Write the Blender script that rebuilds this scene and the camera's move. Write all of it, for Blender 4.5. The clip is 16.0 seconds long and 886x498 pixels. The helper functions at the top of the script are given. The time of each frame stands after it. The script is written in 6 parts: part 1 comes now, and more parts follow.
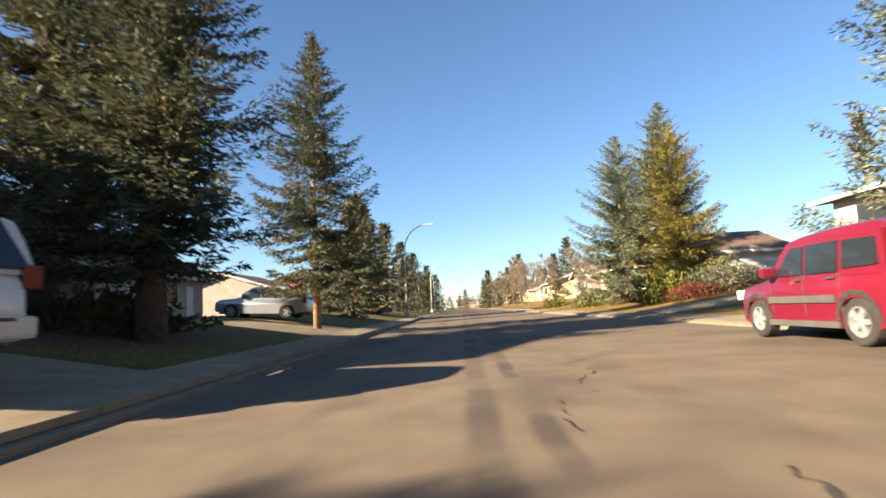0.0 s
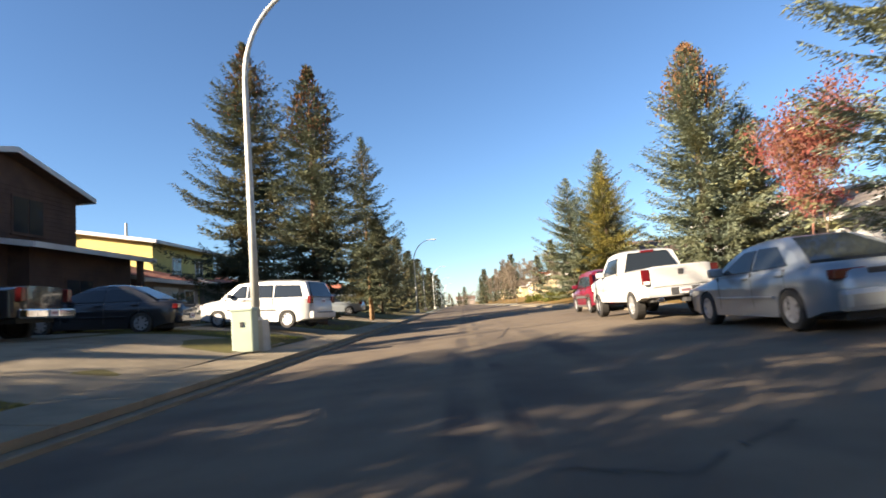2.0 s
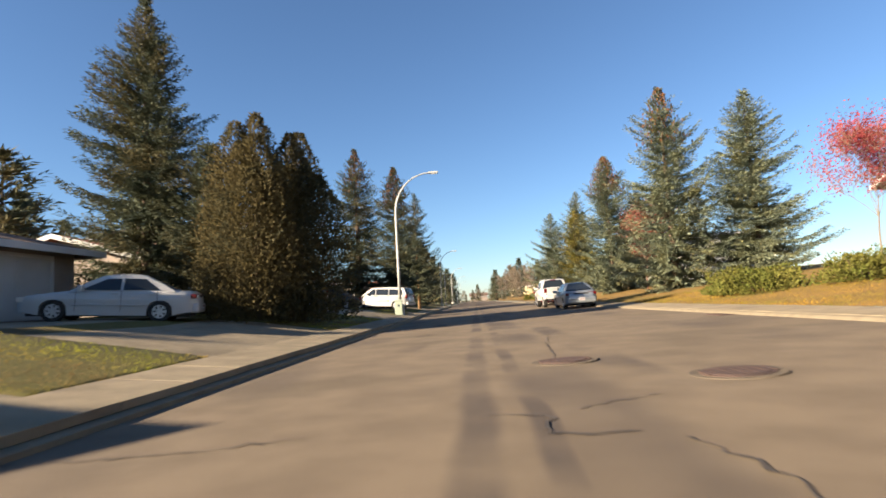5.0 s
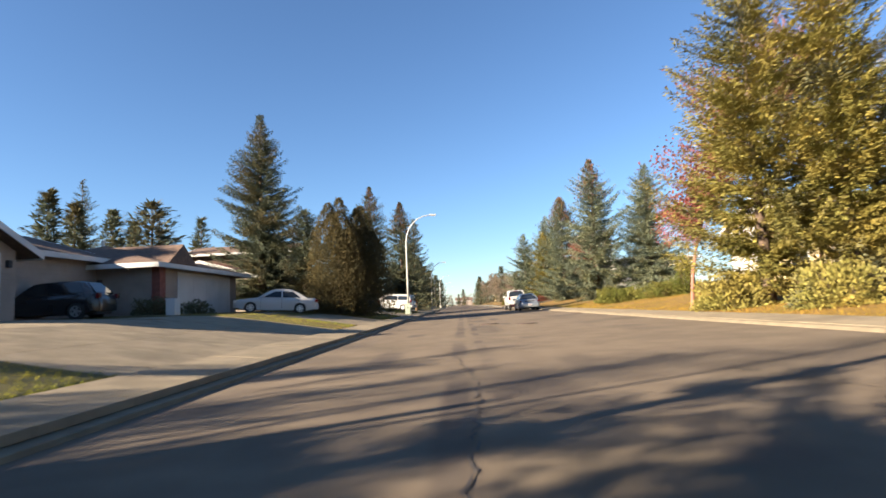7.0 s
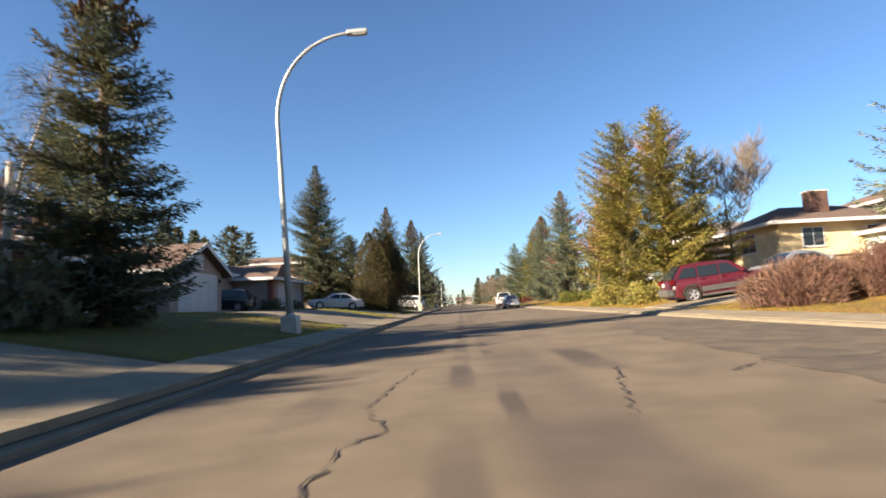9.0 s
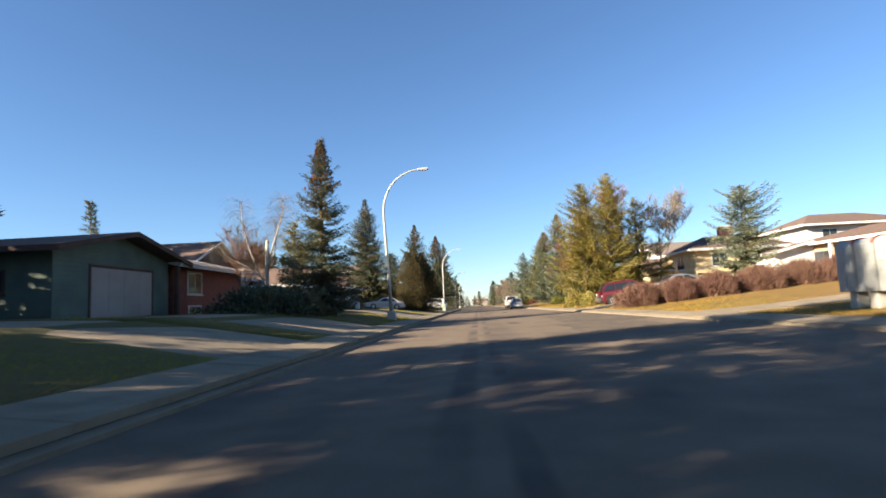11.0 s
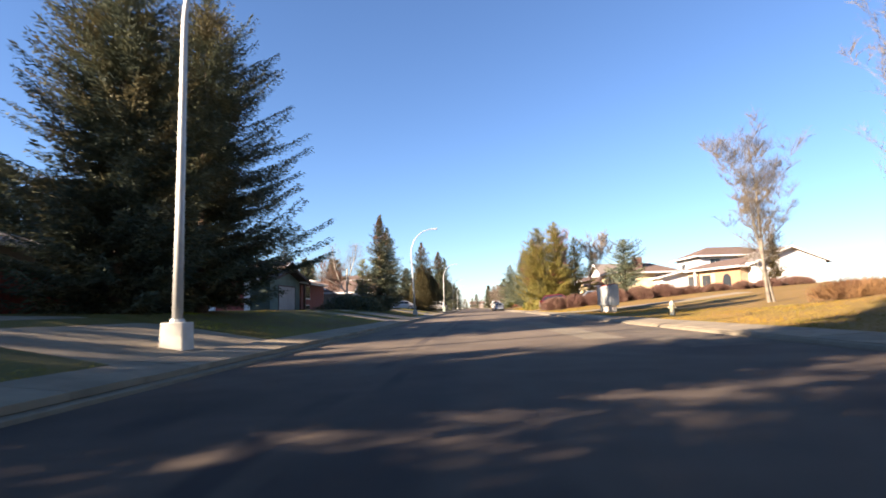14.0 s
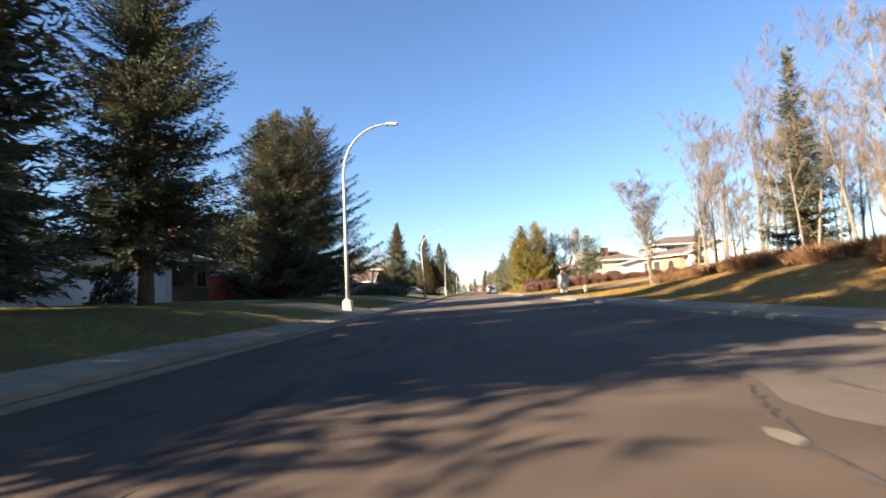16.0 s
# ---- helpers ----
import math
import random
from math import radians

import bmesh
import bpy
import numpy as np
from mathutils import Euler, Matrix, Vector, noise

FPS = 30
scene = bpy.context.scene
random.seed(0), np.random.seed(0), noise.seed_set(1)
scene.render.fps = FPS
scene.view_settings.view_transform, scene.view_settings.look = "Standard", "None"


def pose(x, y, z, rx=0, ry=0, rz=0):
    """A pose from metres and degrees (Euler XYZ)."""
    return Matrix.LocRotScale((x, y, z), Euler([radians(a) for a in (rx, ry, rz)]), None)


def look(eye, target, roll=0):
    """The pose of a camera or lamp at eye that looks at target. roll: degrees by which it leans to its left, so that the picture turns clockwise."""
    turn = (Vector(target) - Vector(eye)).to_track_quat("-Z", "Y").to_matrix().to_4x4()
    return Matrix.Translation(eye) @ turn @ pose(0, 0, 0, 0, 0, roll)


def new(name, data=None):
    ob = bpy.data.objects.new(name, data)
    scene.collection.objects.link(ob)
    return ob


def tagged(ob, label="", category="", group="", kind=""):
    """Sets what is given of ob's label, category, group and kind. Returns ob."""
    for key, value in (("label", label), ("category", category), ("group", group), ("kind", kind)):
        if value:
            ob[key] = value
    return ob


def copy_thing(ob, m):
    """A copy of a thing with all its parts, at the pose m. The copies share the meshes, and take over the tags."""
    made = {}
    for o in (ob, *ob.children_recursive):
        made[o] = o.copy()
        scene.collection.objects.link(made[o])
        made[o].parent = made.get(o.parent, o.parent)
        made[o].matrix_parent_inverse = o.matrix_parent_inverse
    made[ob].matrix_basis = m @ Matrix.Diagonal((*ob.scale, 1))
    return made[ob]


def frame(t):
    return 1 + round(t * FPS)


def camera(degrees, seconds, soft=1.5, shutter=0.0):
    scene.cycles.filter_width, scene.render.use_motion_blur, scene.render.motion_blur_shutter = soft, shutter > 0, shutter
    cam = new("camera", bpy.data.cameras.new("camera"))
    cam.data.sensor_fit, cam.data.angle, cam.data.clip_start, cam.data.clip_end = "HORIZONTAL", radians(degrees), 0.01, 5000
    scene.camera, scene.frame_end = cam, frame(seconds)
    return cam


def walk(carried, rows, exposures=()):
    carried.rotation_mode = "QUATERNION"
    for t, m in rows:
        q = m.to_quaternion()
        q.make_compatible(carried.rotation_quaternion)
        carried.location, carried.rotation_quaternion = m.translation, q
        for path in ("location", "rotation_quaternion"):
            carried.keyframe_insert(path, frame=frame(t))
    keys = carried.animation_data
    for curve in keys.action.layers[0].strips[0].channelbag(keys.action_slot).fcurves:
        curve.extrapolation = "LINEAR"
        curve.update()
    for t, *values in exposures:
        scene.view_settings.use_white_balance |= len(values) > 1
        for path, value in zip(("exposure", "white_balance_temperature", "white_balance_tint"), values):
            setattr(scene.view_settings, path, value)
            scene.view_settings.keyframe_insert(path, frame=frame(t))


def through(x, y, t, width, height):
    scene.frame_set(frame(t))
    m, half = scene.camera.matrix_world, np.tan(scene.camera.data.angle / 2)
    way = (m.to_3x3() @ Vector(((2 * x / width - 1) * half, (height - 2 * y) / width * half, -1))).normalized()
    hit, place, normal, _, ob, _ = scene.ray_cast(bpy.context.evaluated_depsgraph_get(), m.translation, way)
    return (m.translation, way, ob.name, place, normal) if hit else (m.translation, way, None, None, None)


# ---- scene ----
cam = camera(77.0, 16.0, soft=1.7, shutter=0.3)
# seconds, eye x, y, z, yaw, pitch, roll
ROWS = [
    (0.0, 0.00, 0.00, 1.05, 1.62, 6.06, 2.77),
    (0.5, 0.09, -3.91, 1.10, 2.33, 6.28, 3.25),
    (0.7, 0.12, -5.50, 1.04, 2.13, 6.44, 3.55),
    (1.0, 0.16, -7.90, 1.06, 1.75, 6.91, 3.69),
    (1.2, 0.17, -9.51, 1.07, 1.89, 6.33, 3.78),
    (1.5, 0.17, -11.91, 1.09, 1.91, 6.15, 3.97),
    (2.0, 0.11, -15.93, 1.05, 1.63, 5.77, 4.62),
    (2.2, 0.09, -17.56, 1.07, 1.80, 6.13, 4.90),
    (2.5, 0.06, -20.02, 1.05, 2.53, 6.26, 4.88),
    (2.8, 0.03, -22.49, 1.05, 2.92, 6.29, 4.09),
    (3.0, 0.02, -24.14, 1.06, 2.88, 6.53, 4.10),
    (3.5, -0.01, -28.23, 1.06, 3.42, 6.13, 4.23),
    (4.0, -0.03, -32.24, 1.06, 3.19, 5.60, 3.09),
    (4.4, -0.07, -35.48, 1.05, 2.85, 6.41, 3.59),
    (4.5, -0.08, -36.29, 1.04, 2.74, 6.20, 3.71),
    (5.0, -0.12, -40.30, 1.04, 2.96, 5.43, 3.37),
    (5.2, -0.14, -41.91, 1.05, 2.92, 5.52, 3.08),
    (7.5, -0.25, -61.46, 1.06, 1.36, 5.75, 2.76),
    (8.0, -0.31, -65.46, 1.05, 1.65, 5.73, 3.06),
    (8.5, -0.35, -69.52, 1.06, 1.93, 5.57, 2.47),
    (9.0, -0.38, -73.67, 1.01, 1.44, 5.69, 2.63),
    (9.5, -0.39, -77.95, 1.08, 1.96, 5.86, 3.76),
    (10.0, -0.44, -82.54, 1.05, 3.08, 5.77, 2.83),
    (10.2, -0.46, -84.39, 1.04, 2.75, 5.78, 2.56),
    (12.3, 0.09, -103.63, 1.08, 3.95, 5.99, 2.63),
    (12.5, 0.18, -105.41, 1.06, 3.76, 5.78, 2.50),
    (13.0, 0.40, -109.89, 1.05, 3.78, 5.86, 2.04),
    (13.5, 0.63, -114.38, 1.06, 3.81, 5.69, 1.34),
    (14.0, 0.85, -118.92, 1.06, 3.03, 6.05, 1.48),
    (14.5, 1.02, -123.53, 1.04, 3.18, 5.77, 2.38),
    (15.0, 1.12, -128.16, 1.05, 3.17, 5.70, 2.71),
    (15.5, 1.16, -132.73, 1.05, 3.54, 5.89, 2.62),
    (16.0, 1.16, -137.26, 1.07, 2.94, 4.46, 2.68),
]

walk(cam, [(t, pose(x, y, z, 90 + pitch, roll, yaw)) for t, x, y, z, yaw, pitch, roll in ROWS],
     exposures=[(0.0, 2.43, 6450, 10), (0.5, 2.31, 6350, 10), (1.0, 2.38, 6250, 10), (1.5, 2.30, 6100, 10), (2.5, 2.40, 6250, 10), (3.5, 2.30, 6350, 10), (4.0, 2.32, 6250, 10), (5.0, 2.14, 6250, 10), (6.6, 2.26, 6150, 10), (7.5, 2.33, 6000, 10), (8.5, 2.22, 6050, 10), (10.0, 2.18, 5950, 10), (12.0, 2.30, 6050, 10), (12.6, 2.32, 6000, 13), (13.4, 2.28, 6000, 13), (14.2, 2.56, 6100, 18), (15.0, 2.58, 6150, 18), (15.5, 2.68, 6150, 18), (16.0, 2.58, 6250, 14)])

# ---- light ----
SUN_FROM = Vector((-0.878, -0.478, 0.0)).normalized()
SUN_ELEVATION = 20.5
world = bpy.data.worlds.new("world")
scene.world = world
world.use_nodes = True
wn, wl = world.node_tree.nodes, world.node_tree.links
sky = wn.new("ShaderNodeTexSky")
sky.sky_type = "NISHITA"
sky.sun_disc = False
sky.sun_elevation = radians(SUN_ELEVATION)
sky.sun_rotation = math.atan2(SUN_FROM.x, SUN_FROM.y)
sky.altitude, sky.air_density, sky.dust_density, sky.ozone_density = 600, 1.0, 0.3, 4.0
wl.new(sky.outputs[0], wn["Background"].inputs[0])
wn["Background"].inputs[1].default_value = 0.04
sun_data = bpy.data.lights.new("sun", "SUN")
sun_data.energy, sun_data.angle, sun_data.color = 5.0, radians(0.6), (1.0, 0.80, 0.57)
sun = new("sun", sun_data)
sun_dir = Vector((SUN_FROM.x * math.cos(radians(SUN_ELEVATION)), SUN_FROM.y * math.cos(radians(SUN_ELEVATION)), math.sin(radians(SUN_ELEVATION))))
sun.matrix_world = look((0, 0, 60), Vector((0, 0, 60)) - sun_dir)

# ---- materials ----
def mat(name, colour, rough=0.8, other=None, scale=2.0, detail=6.0, bump=0.0, bump_scale=20.0, metal=0.0, spread=(0.35, 0.65),
        second=None, second_scale=0.4, second_spread=(0.5, 0.7), island=0.0, spec=0.3, coat=0.0, per_object=0.0):
    """Principled surface: colour mixed with other by one noise, then with second by a broader one; bump from a fine noise."""
    m = bpy.data.materials.new(name)
    m.use_nodes = True
    n, l = m.node_tree.nodes, m.node_tree.links
    b = n["Principled BSDF"]
    b.inputs["Roughness"].default_value, b.inputs["Metallic"].default_value = rough, metal
    b.inputs["Specular IOR Level"].default_value, b.inputs["Coat Weight"].default_value = spec, coat
    co = n.new("ShaderNodeTexCoord")
    geo = n.new("ShaderNodeNewGeometry")

    def fac(s, d, lo, hi):
        t = n.new("ShaderNodeTexNoise")
        t.inputs["Scale"].default_value, t.inputs["Detail"].default_value = s, d
        l.new(geo.outputs["Position"], t.inputs["Vector"])
        r = n.new("ShaderNodeMapRange")
        r.inputs[1].default_value, r.inputs[2].default_value = lo, hi
        l.new(t.outputs[0], r.inputs[0])
        return r.outputs[0]

    def mix(f, a, c):
        x = n.new("ShaderNodeMix")
        x.data_type = "RGBA"
        l.new(f, x.inputs[0])
        for v, s in ((a, x.inputs[6]), (c, x.inputs[7])):
            if isinstance(v, tuple):
                s.default_value = (*v, 1)
            else:
                l.new(v, s)
        return x.outputs[2]

    out = colour
    if other:
        out = mix(fac(scale, detail, *spread), out, other)
    if second:
        out = mix(fac(second_scale, 4.0, *second_spread), out, second)
    if island or per_object:
        h = n.new("ShaderNodeHueSaturation")
        src = geo.outputs["Random Per Island"]
        if per_object:
            src = n.new("ShaderNodeObjectInfo").outputs["Random"]
        amount = island or per_object
        r = n.new("ShaderNodeMapRange")
        r.inputs[3].default_value, r.inputs[4].default_value = 1 - amount, 1 + amount
        l.new(src, r.inputs[0])
        l.new(r.outputs[0], h.inputs["Value"])
        if isinstance(out, tuple):
            h.inputs["Color"].default_value = (*out, 1)
        else:
            l.new(out, h.inputs["Color"])
        out = h.outputs[0]
    if isinstance(out, tuple):
        b.inputs["Base Color"].default_value = (*out, 1)
    else:
        l.new(out, b.inputs["Base Color"])
    if bump:
        t = n.new("ShaderNodeTexNoise")
        t.inputs["Scale"].default_value, t.inputs["Detail"].default_value = bump_scale, 5
        l.new(geo.outputs["Position"], t.inputs["Vector"])
        u = n.new("ShaderNodeBump")
        u.inputs["Strength"].default_value, u.inputs["Distance"].default_value = bump, 0.05
        l.new(t.outputs[0], u.inputs["Height"])
        l.new(u.outputs[0], b.inputs["Normal"])
    return m


def leafy(name, colour, other, rough=0.65, scale=0.9, island=0.35, second=None, second_spread=(0.5, 0.62), through=0.15):
    """Foliage: noise-mixed greens, random per clump, a little light passing through."""
    m = mat(name, colour, rough, other, scale, 4.0, spread=(0.4, 0.62), island=island, spec=0.1, second=second, second_scale=0.45, second_spread=second_spread)
    n, l = m.node_tree.nodes, m.node_tree.links
    b, o = n["Principled BSDF"], n["Material Output"]
    tr = n.new("ShaderNodeBsdfTranslucent")
    src = b.inputs["Base Color"].links[0].from_socket
    l.new(src, tr.inputs["Color"])
    x = n.new("ShaderNodeMixShader")
    x.inputs[0].default_value = through
    l.new(b.outputs[0], x.inputs[1])
    l.new(tr.outputs[0], x.inputs[2])
    l.new(x.outputs[0], o.inputs["Surface"])
    return m


def glassy(name, colour, rough=0.04):
    m = mat(name, colour, rough, spec=0.5)
    return m


ASPHALT = mat("worn asphalt", (0.15, 0.1165, 0.079), 0.9, (0.115, 0.0885, 0.06), 1.3, 10, 0.2, 110, second=(0.0891, 0.0694, 0.0457), second_scale=0.25, second_spread=(0.56, 0.72))


def add_tracks(m, dark, tracks):
    """Darker oily bands along the street where wheels run, broken up by noise."""
    n, l = m.node_tree.nodes, m.node_tree.links
    b = n["Principled BSDF"]
    geo = n.new("ShaderNodeNewGeometry")
    sep = n.new("ShaderNodeSeparateXYZ")
    l.new(geo.outputs["Position"], sep.inputs[0])
    wob = n.new("ShaderNodeTexNoise")
    wob.inputs["Scale"].default_value = 0.35
    l.new(geo.outputs["Position"], wob.inputs["Vector"])
    total = None
    for i, (x, half, lo, hi, sc) in enumerate(tracks):
        def op(kind, a, c):
            q = n.new("ShaderNodeMath")
            q.operation = kind
            for v, s_ in ((a, q.inputs[0]), (c, q.inputs[1])):
                if isinstance(v, (int, float)):
                    s_.default_value = v
                else:
                    l.new(v, s_)
            return q.outputs[0]
        d = op("ABSOLUTE", op("SUBTRACT", op("ADD", sep.outputs[0], op("ADD", op("MULTIPLY", op("SUBTRACT", wob.outputs[0], 0.5), 0.22), op("MULTIPLY", op("ADD", sep.outputs[1], 25), -0.0077))), x), 0)
        r = n.new("ShaderNodeMapRange")
        r.interpolation_type = "SMOOTHSTEP"
        r.inputs[1].default_value, r.inputs[2].default_value, r.inputs[3].default_value, r.inputs[4].default_value = half * 0.35, half, 1, 0
        l.new(d, r.inputs[0])
        t = n.new("ShaderNodeTexNoise")
        t.inputs["Scale"].default_value, t.inputs["Detail"].default_value = sc, 5
        off = n.new("ShaderNodeVectorMath")
        off.inputs[1].default_value = (0, 17.3 * i, 0)
        l.new(geo.outputs["Position"], off.inputs[0])
        l.new(off.outputs[0], t.inputs["Vector"])
        k = n.new("ShaderNodeMapRange")
        k.inputs[1].default_value, k.inputs[2].default_value = lo, hi
        l.new(t.outputs[0], k.inputs[0])
        v = op("MULTIPLY", r.outputs[0], k.outputs[0])
        total = v if total is None else op("MAXIMUM", total, v)
    mix = n.new("ShaderNodeMix")
    mix.data_type = "RGBA"
    src = b.inputs["Base Color"].links[0].from_socket
    l.new(total, mix.inputs[0])
    l.new(src, mix.inputs[6])
    mix.inputs[7].default_value = (*dark, 1)
    l.new(mix.outputs[2], b.inputs["Base Color"])


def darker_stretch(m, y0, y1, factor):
    """Multiplies the base colour by factor, fading in from y0 to y1 along the street."""
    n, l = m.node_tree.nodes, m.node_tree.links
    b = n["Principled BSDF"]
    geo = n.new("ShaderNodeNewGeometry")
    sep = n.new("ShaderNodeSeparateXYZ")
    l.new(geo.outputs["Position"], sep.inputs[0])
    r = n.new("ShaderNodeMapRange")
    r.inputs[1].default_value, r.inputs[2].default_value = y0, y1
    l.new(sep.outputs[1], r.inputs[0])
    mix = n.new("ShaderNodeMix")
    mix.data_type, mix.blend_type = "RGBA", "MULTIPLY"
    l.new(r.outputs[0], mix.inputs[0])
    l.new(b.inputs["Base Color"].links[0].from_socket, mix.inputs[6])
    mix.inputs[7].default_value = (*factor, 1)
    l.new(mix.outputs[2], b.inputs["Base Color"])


add_tracks(ASPHALT, (0.062, 0.049, 0.039), ((-0.06, 0.22, 0.42, 0.6, 0.3), (0.8, 0.7, 0.43, 0.66, 0.2), (0.42, 0.16, 0.44, 0.62, 0.4), (1.8, 0.4, 0.5, 0.66, 0.3), (-1.5, 0.4, 0.5, 0.66, 0.3), (-3.2, 1.0, 0.42, 0.75, 0.3), (5.6, 1.6, 0.46, 0.7, 0.25)))
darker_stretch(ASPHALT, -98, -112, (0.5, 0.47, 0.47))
ASPHALT_DARK = mat("patched asphalt", (0.078, 0.063, 0.046), 0.92, (0.128, 0.1, 0.068), 2.2, 8, 0.3, 90, spread=(0.38, 0.68))
ASPHALT_GREY = mat("greyed asphalt", (0.096, 0.08, 0.06), 0.92, (0.074, 0.06, 0.044), 1.6, 8, 0.35, 90)
ASPHALT_PALE = mat("pale worn asphalt", (0.185, 0.155, 0.105), 0.92, (0.14, 0.116, 0.078), 1.6, 8, 0.35, 90, second=(0.105, 0.085, 0.058), second_scale=0.7, second_spread=(0.55, 0.7))
CRACK = mat("crack filler", (0.035, 0.03, 0.027), 0.7, (0.07, 0.06, 0.05), 6.0)
CONCRETE = mat("sidewalk concrete", (0.2388, 0.1963, 0.1304), 0.88, (0.1826, 0.1489, 0.0978), 2.0, 8, 0.25, 60, second=(0.1404, 0.1151, 0.077), second_scale=0.5, second_spread=(0.55, 0.75), per_object=0.07)
KERB = mat("kerb concrete", (0.187, 0.1555, 0.1035), 0.9, (0.1496, 0.1231, 0.08167), 3.0, 8, 0.2, 50)
GUTTER = mat("dirty gutter", (0.11, 0.09, 0.07), 0.9, (0.17, 0.14, 0.105), 1.6, 8, 0.3, 60)
GRASS = mat("autumn grass", (0.082, 0.078, 0.014), 0.95, (0.105, 0.085, 0.022), 7.0, 10, 0.5, 40, spread=(0.3, 0.7), second=(0.085, 0.056, 0.024), second_scale=0.22, second_spread=(0.5, 0.75))
BLADE = leafy("grass blades", (0.24, 0.25, 0.02), (0.29, 0.24, 0.04), rough=0.8, scale=0.5, second=(0.22, 0.15, 0.06), through=0.25)
DRYBLADE = leafy("dry grass blades", (0.2808, 0.1716, 0.0273), (0.2028, 0.1482, 0.0195), rough=0.8, scale=0.4, second=(0.1638, 0.1404, 0.0273), through=0.25)
DRYGRASS = mat("straw-coloured grass", (0.2, 0.118, 0.03), 0.9, (0.145, 0.094, 0.02), 1.0, 10, 0.6, 40, second=(0.11, 0.096, 0.018), second_scale=0.14, second_spread=(0.58, 0.74))
SOIL = mat("mulch and dead leaves", (0.07, 0.039, 0.02275), 0.95, (0.112, 0.06175, 0.0325), 3.0, 8, 0.5, 40)
SPRUCE = leafy("spruce needles", (0.078, 0.095, 0.066), (0.108, 0.112, 0.062), island=0.25, second=(0.118, 0.103, 0.052), through=0.22)
BLUE_SPRUCE = leafy("blue spruce needles", (0.132, 0.1586, 0.115), (0.18, 0.1891, 0.1035), second=(0.18, 0.1586, 0.0575), second_spread=(0.6, 0.75))
PINE = leafy("pine needles", (0.18, 0.1656, 0.0432), (0.264, 0.21, 0.0504), second=(0.08448, 0.09288, 0.0621), second_spread=(0.52, 0.66))
CEDAR = leafy("cedar foliage", (0.092, 0.076, 0.034), (0.112, 0.09, 0.04), rough=0.85, island=0.08, second=(0.07, 0.066, 0.036), through=0.4)
JUNIPER = leafy("juniper foliage", (0.07225, 0.085, 0.017), (0.119, 0.1105, 0.0255))
RED_LEAF = leafy("red autumn leaves", (0.288, 0.0405, 0.054), (0.243, 0.063, 0.054), through=0.3)
RUST_LEAF = leafy("rust autumn leaves", (0.17, 0.05, 0.042), (0.14, 0.07, 0.035), through=0.3)
HEDGE = leafy("bare reddish hedge", (0.12, 0.065, 0.05), (0.15, 0.09, 0.06), through=0.1)
BRUSH = leafy("dry brush", (0.185, 0.1056, 0.045), (0.1088, 0.05808, 0.03), through=0.1)
CONES = leafy("spruce cones", (0.20, 0.10, 0.045), (0.14, 0.075, 0.035), through=0.0)
BARK = mat("spruce bark", (0.115, 0.08, 0.055), 0.95, (0.07, 0.05, 0.035), 6, 8, 0.6, 25)
# lit copy of the bark: sunlight put into the colour of one trunk
BARK_LIT = mat("sunlit spruce bark", (0.27, 0.165, 0.085), 0.9, (0.2, 0.13, 0.07), 6, 8, 0.5, 25)
BIRCH = mat("white birch bark", (0.44, 0.39, 0.31), 0.8, (0.3, 0.27, 0.22), 5, 8, 0.3, 25, spread=(0.5, 0.7))
ASPEN = mat("tan aspen bark", (0.1638, 0.1443, 0.1092), 0.85, (0.1014, 0.0858, 0.0663), 4, 8, 0.3, 25, spread=(0.45, 0.7))
TWIG = mat("bare twigs", (0.136, 0.1062, 0.0765), 0.9, (0.17, 0.1403, 0.102), 1.0)
TWIG_TAN = mat("tan aspen twigs", (0.1275, 0.1065, 0.075), 0.9, (0.0975, 0.07875, 0.0525), 1.0)
TWIG_RUST = mat("rust-brown twigs", (0.16, 0.085, 0.058), 0.9, (0.13, 0.08, 0.055), 1.0)
TWIG_RED = mat("reddish twigs", (0.26, 0.12, 0.09), 0.9, (0.2, 0.11, 0.08), 1.0)
GALV = mat("galvanised steel", (0.425, 0.425, 0.391), 0.5, (0.34, 0.34, 0.3145), 3.0, 6, metal=0.25, spec=0.4)
CASTBASE = mat("painted concrete base", (0.476, 0.4505, 0.3825), 0.8, (0.3825, 0.357, 0.2975), 3.0, 6, 0.15, 40)
CABGREEN = mat("pale green utility paint", (0.36, 0.42, 0.33), 0.6, (0.31, 0.36, 0.28), 2.0)
MAILGREY = mat("pale grey mailbox metal", (0.34, 0.35, 0.33), 0.5, (0.28, 0.29, 0.27), 2.0, metal=0.2)
WHITE = mat("white paint", (0.5594, 0.5519, 0.5292), 0.65, (0.4838, 0.4763, 0.4536), 0.8)
CREAM = mat("cream stucco", (0.5904, 0.492, 0.2952), 0.85, (0.5084, 0.41, 0.2296), 1.5, 6, 0.2, 60)
YELLOW = mat("olive yellow siding", (0.46, 0.40, 0.13), 0.8, (0.38, 0.33, 0.11), 1.0)
BROWN = mat("brown stained siding", (0.0868, 0.0527, 0.0372), 0.85, (0.062, 0.0372, 0.0279), 1.5)
TAUPE = mat("taupe siding", (0.30, 0.25, 0.21), 0.85, (0.24, 0.20, 0.17), 1.2)
GREENWALL = mat("grey-green siding", (0.11, 0.14, 0.11), 0.85, (0.085, 0.11, 0.09), 1.2)
BRICKRED = mat("rose brick", (0.23, 0.085, 0.06), 0.9, (0.17, 0.06, 0.045), 4.0, 6, 0.4, 30)
BRICKDARK = mat("dull brown brick", (0.13, 0.075, 0.055), 0.9, (0.095, 0.055, 0.042), 4.0, 6, 0.4, 30)
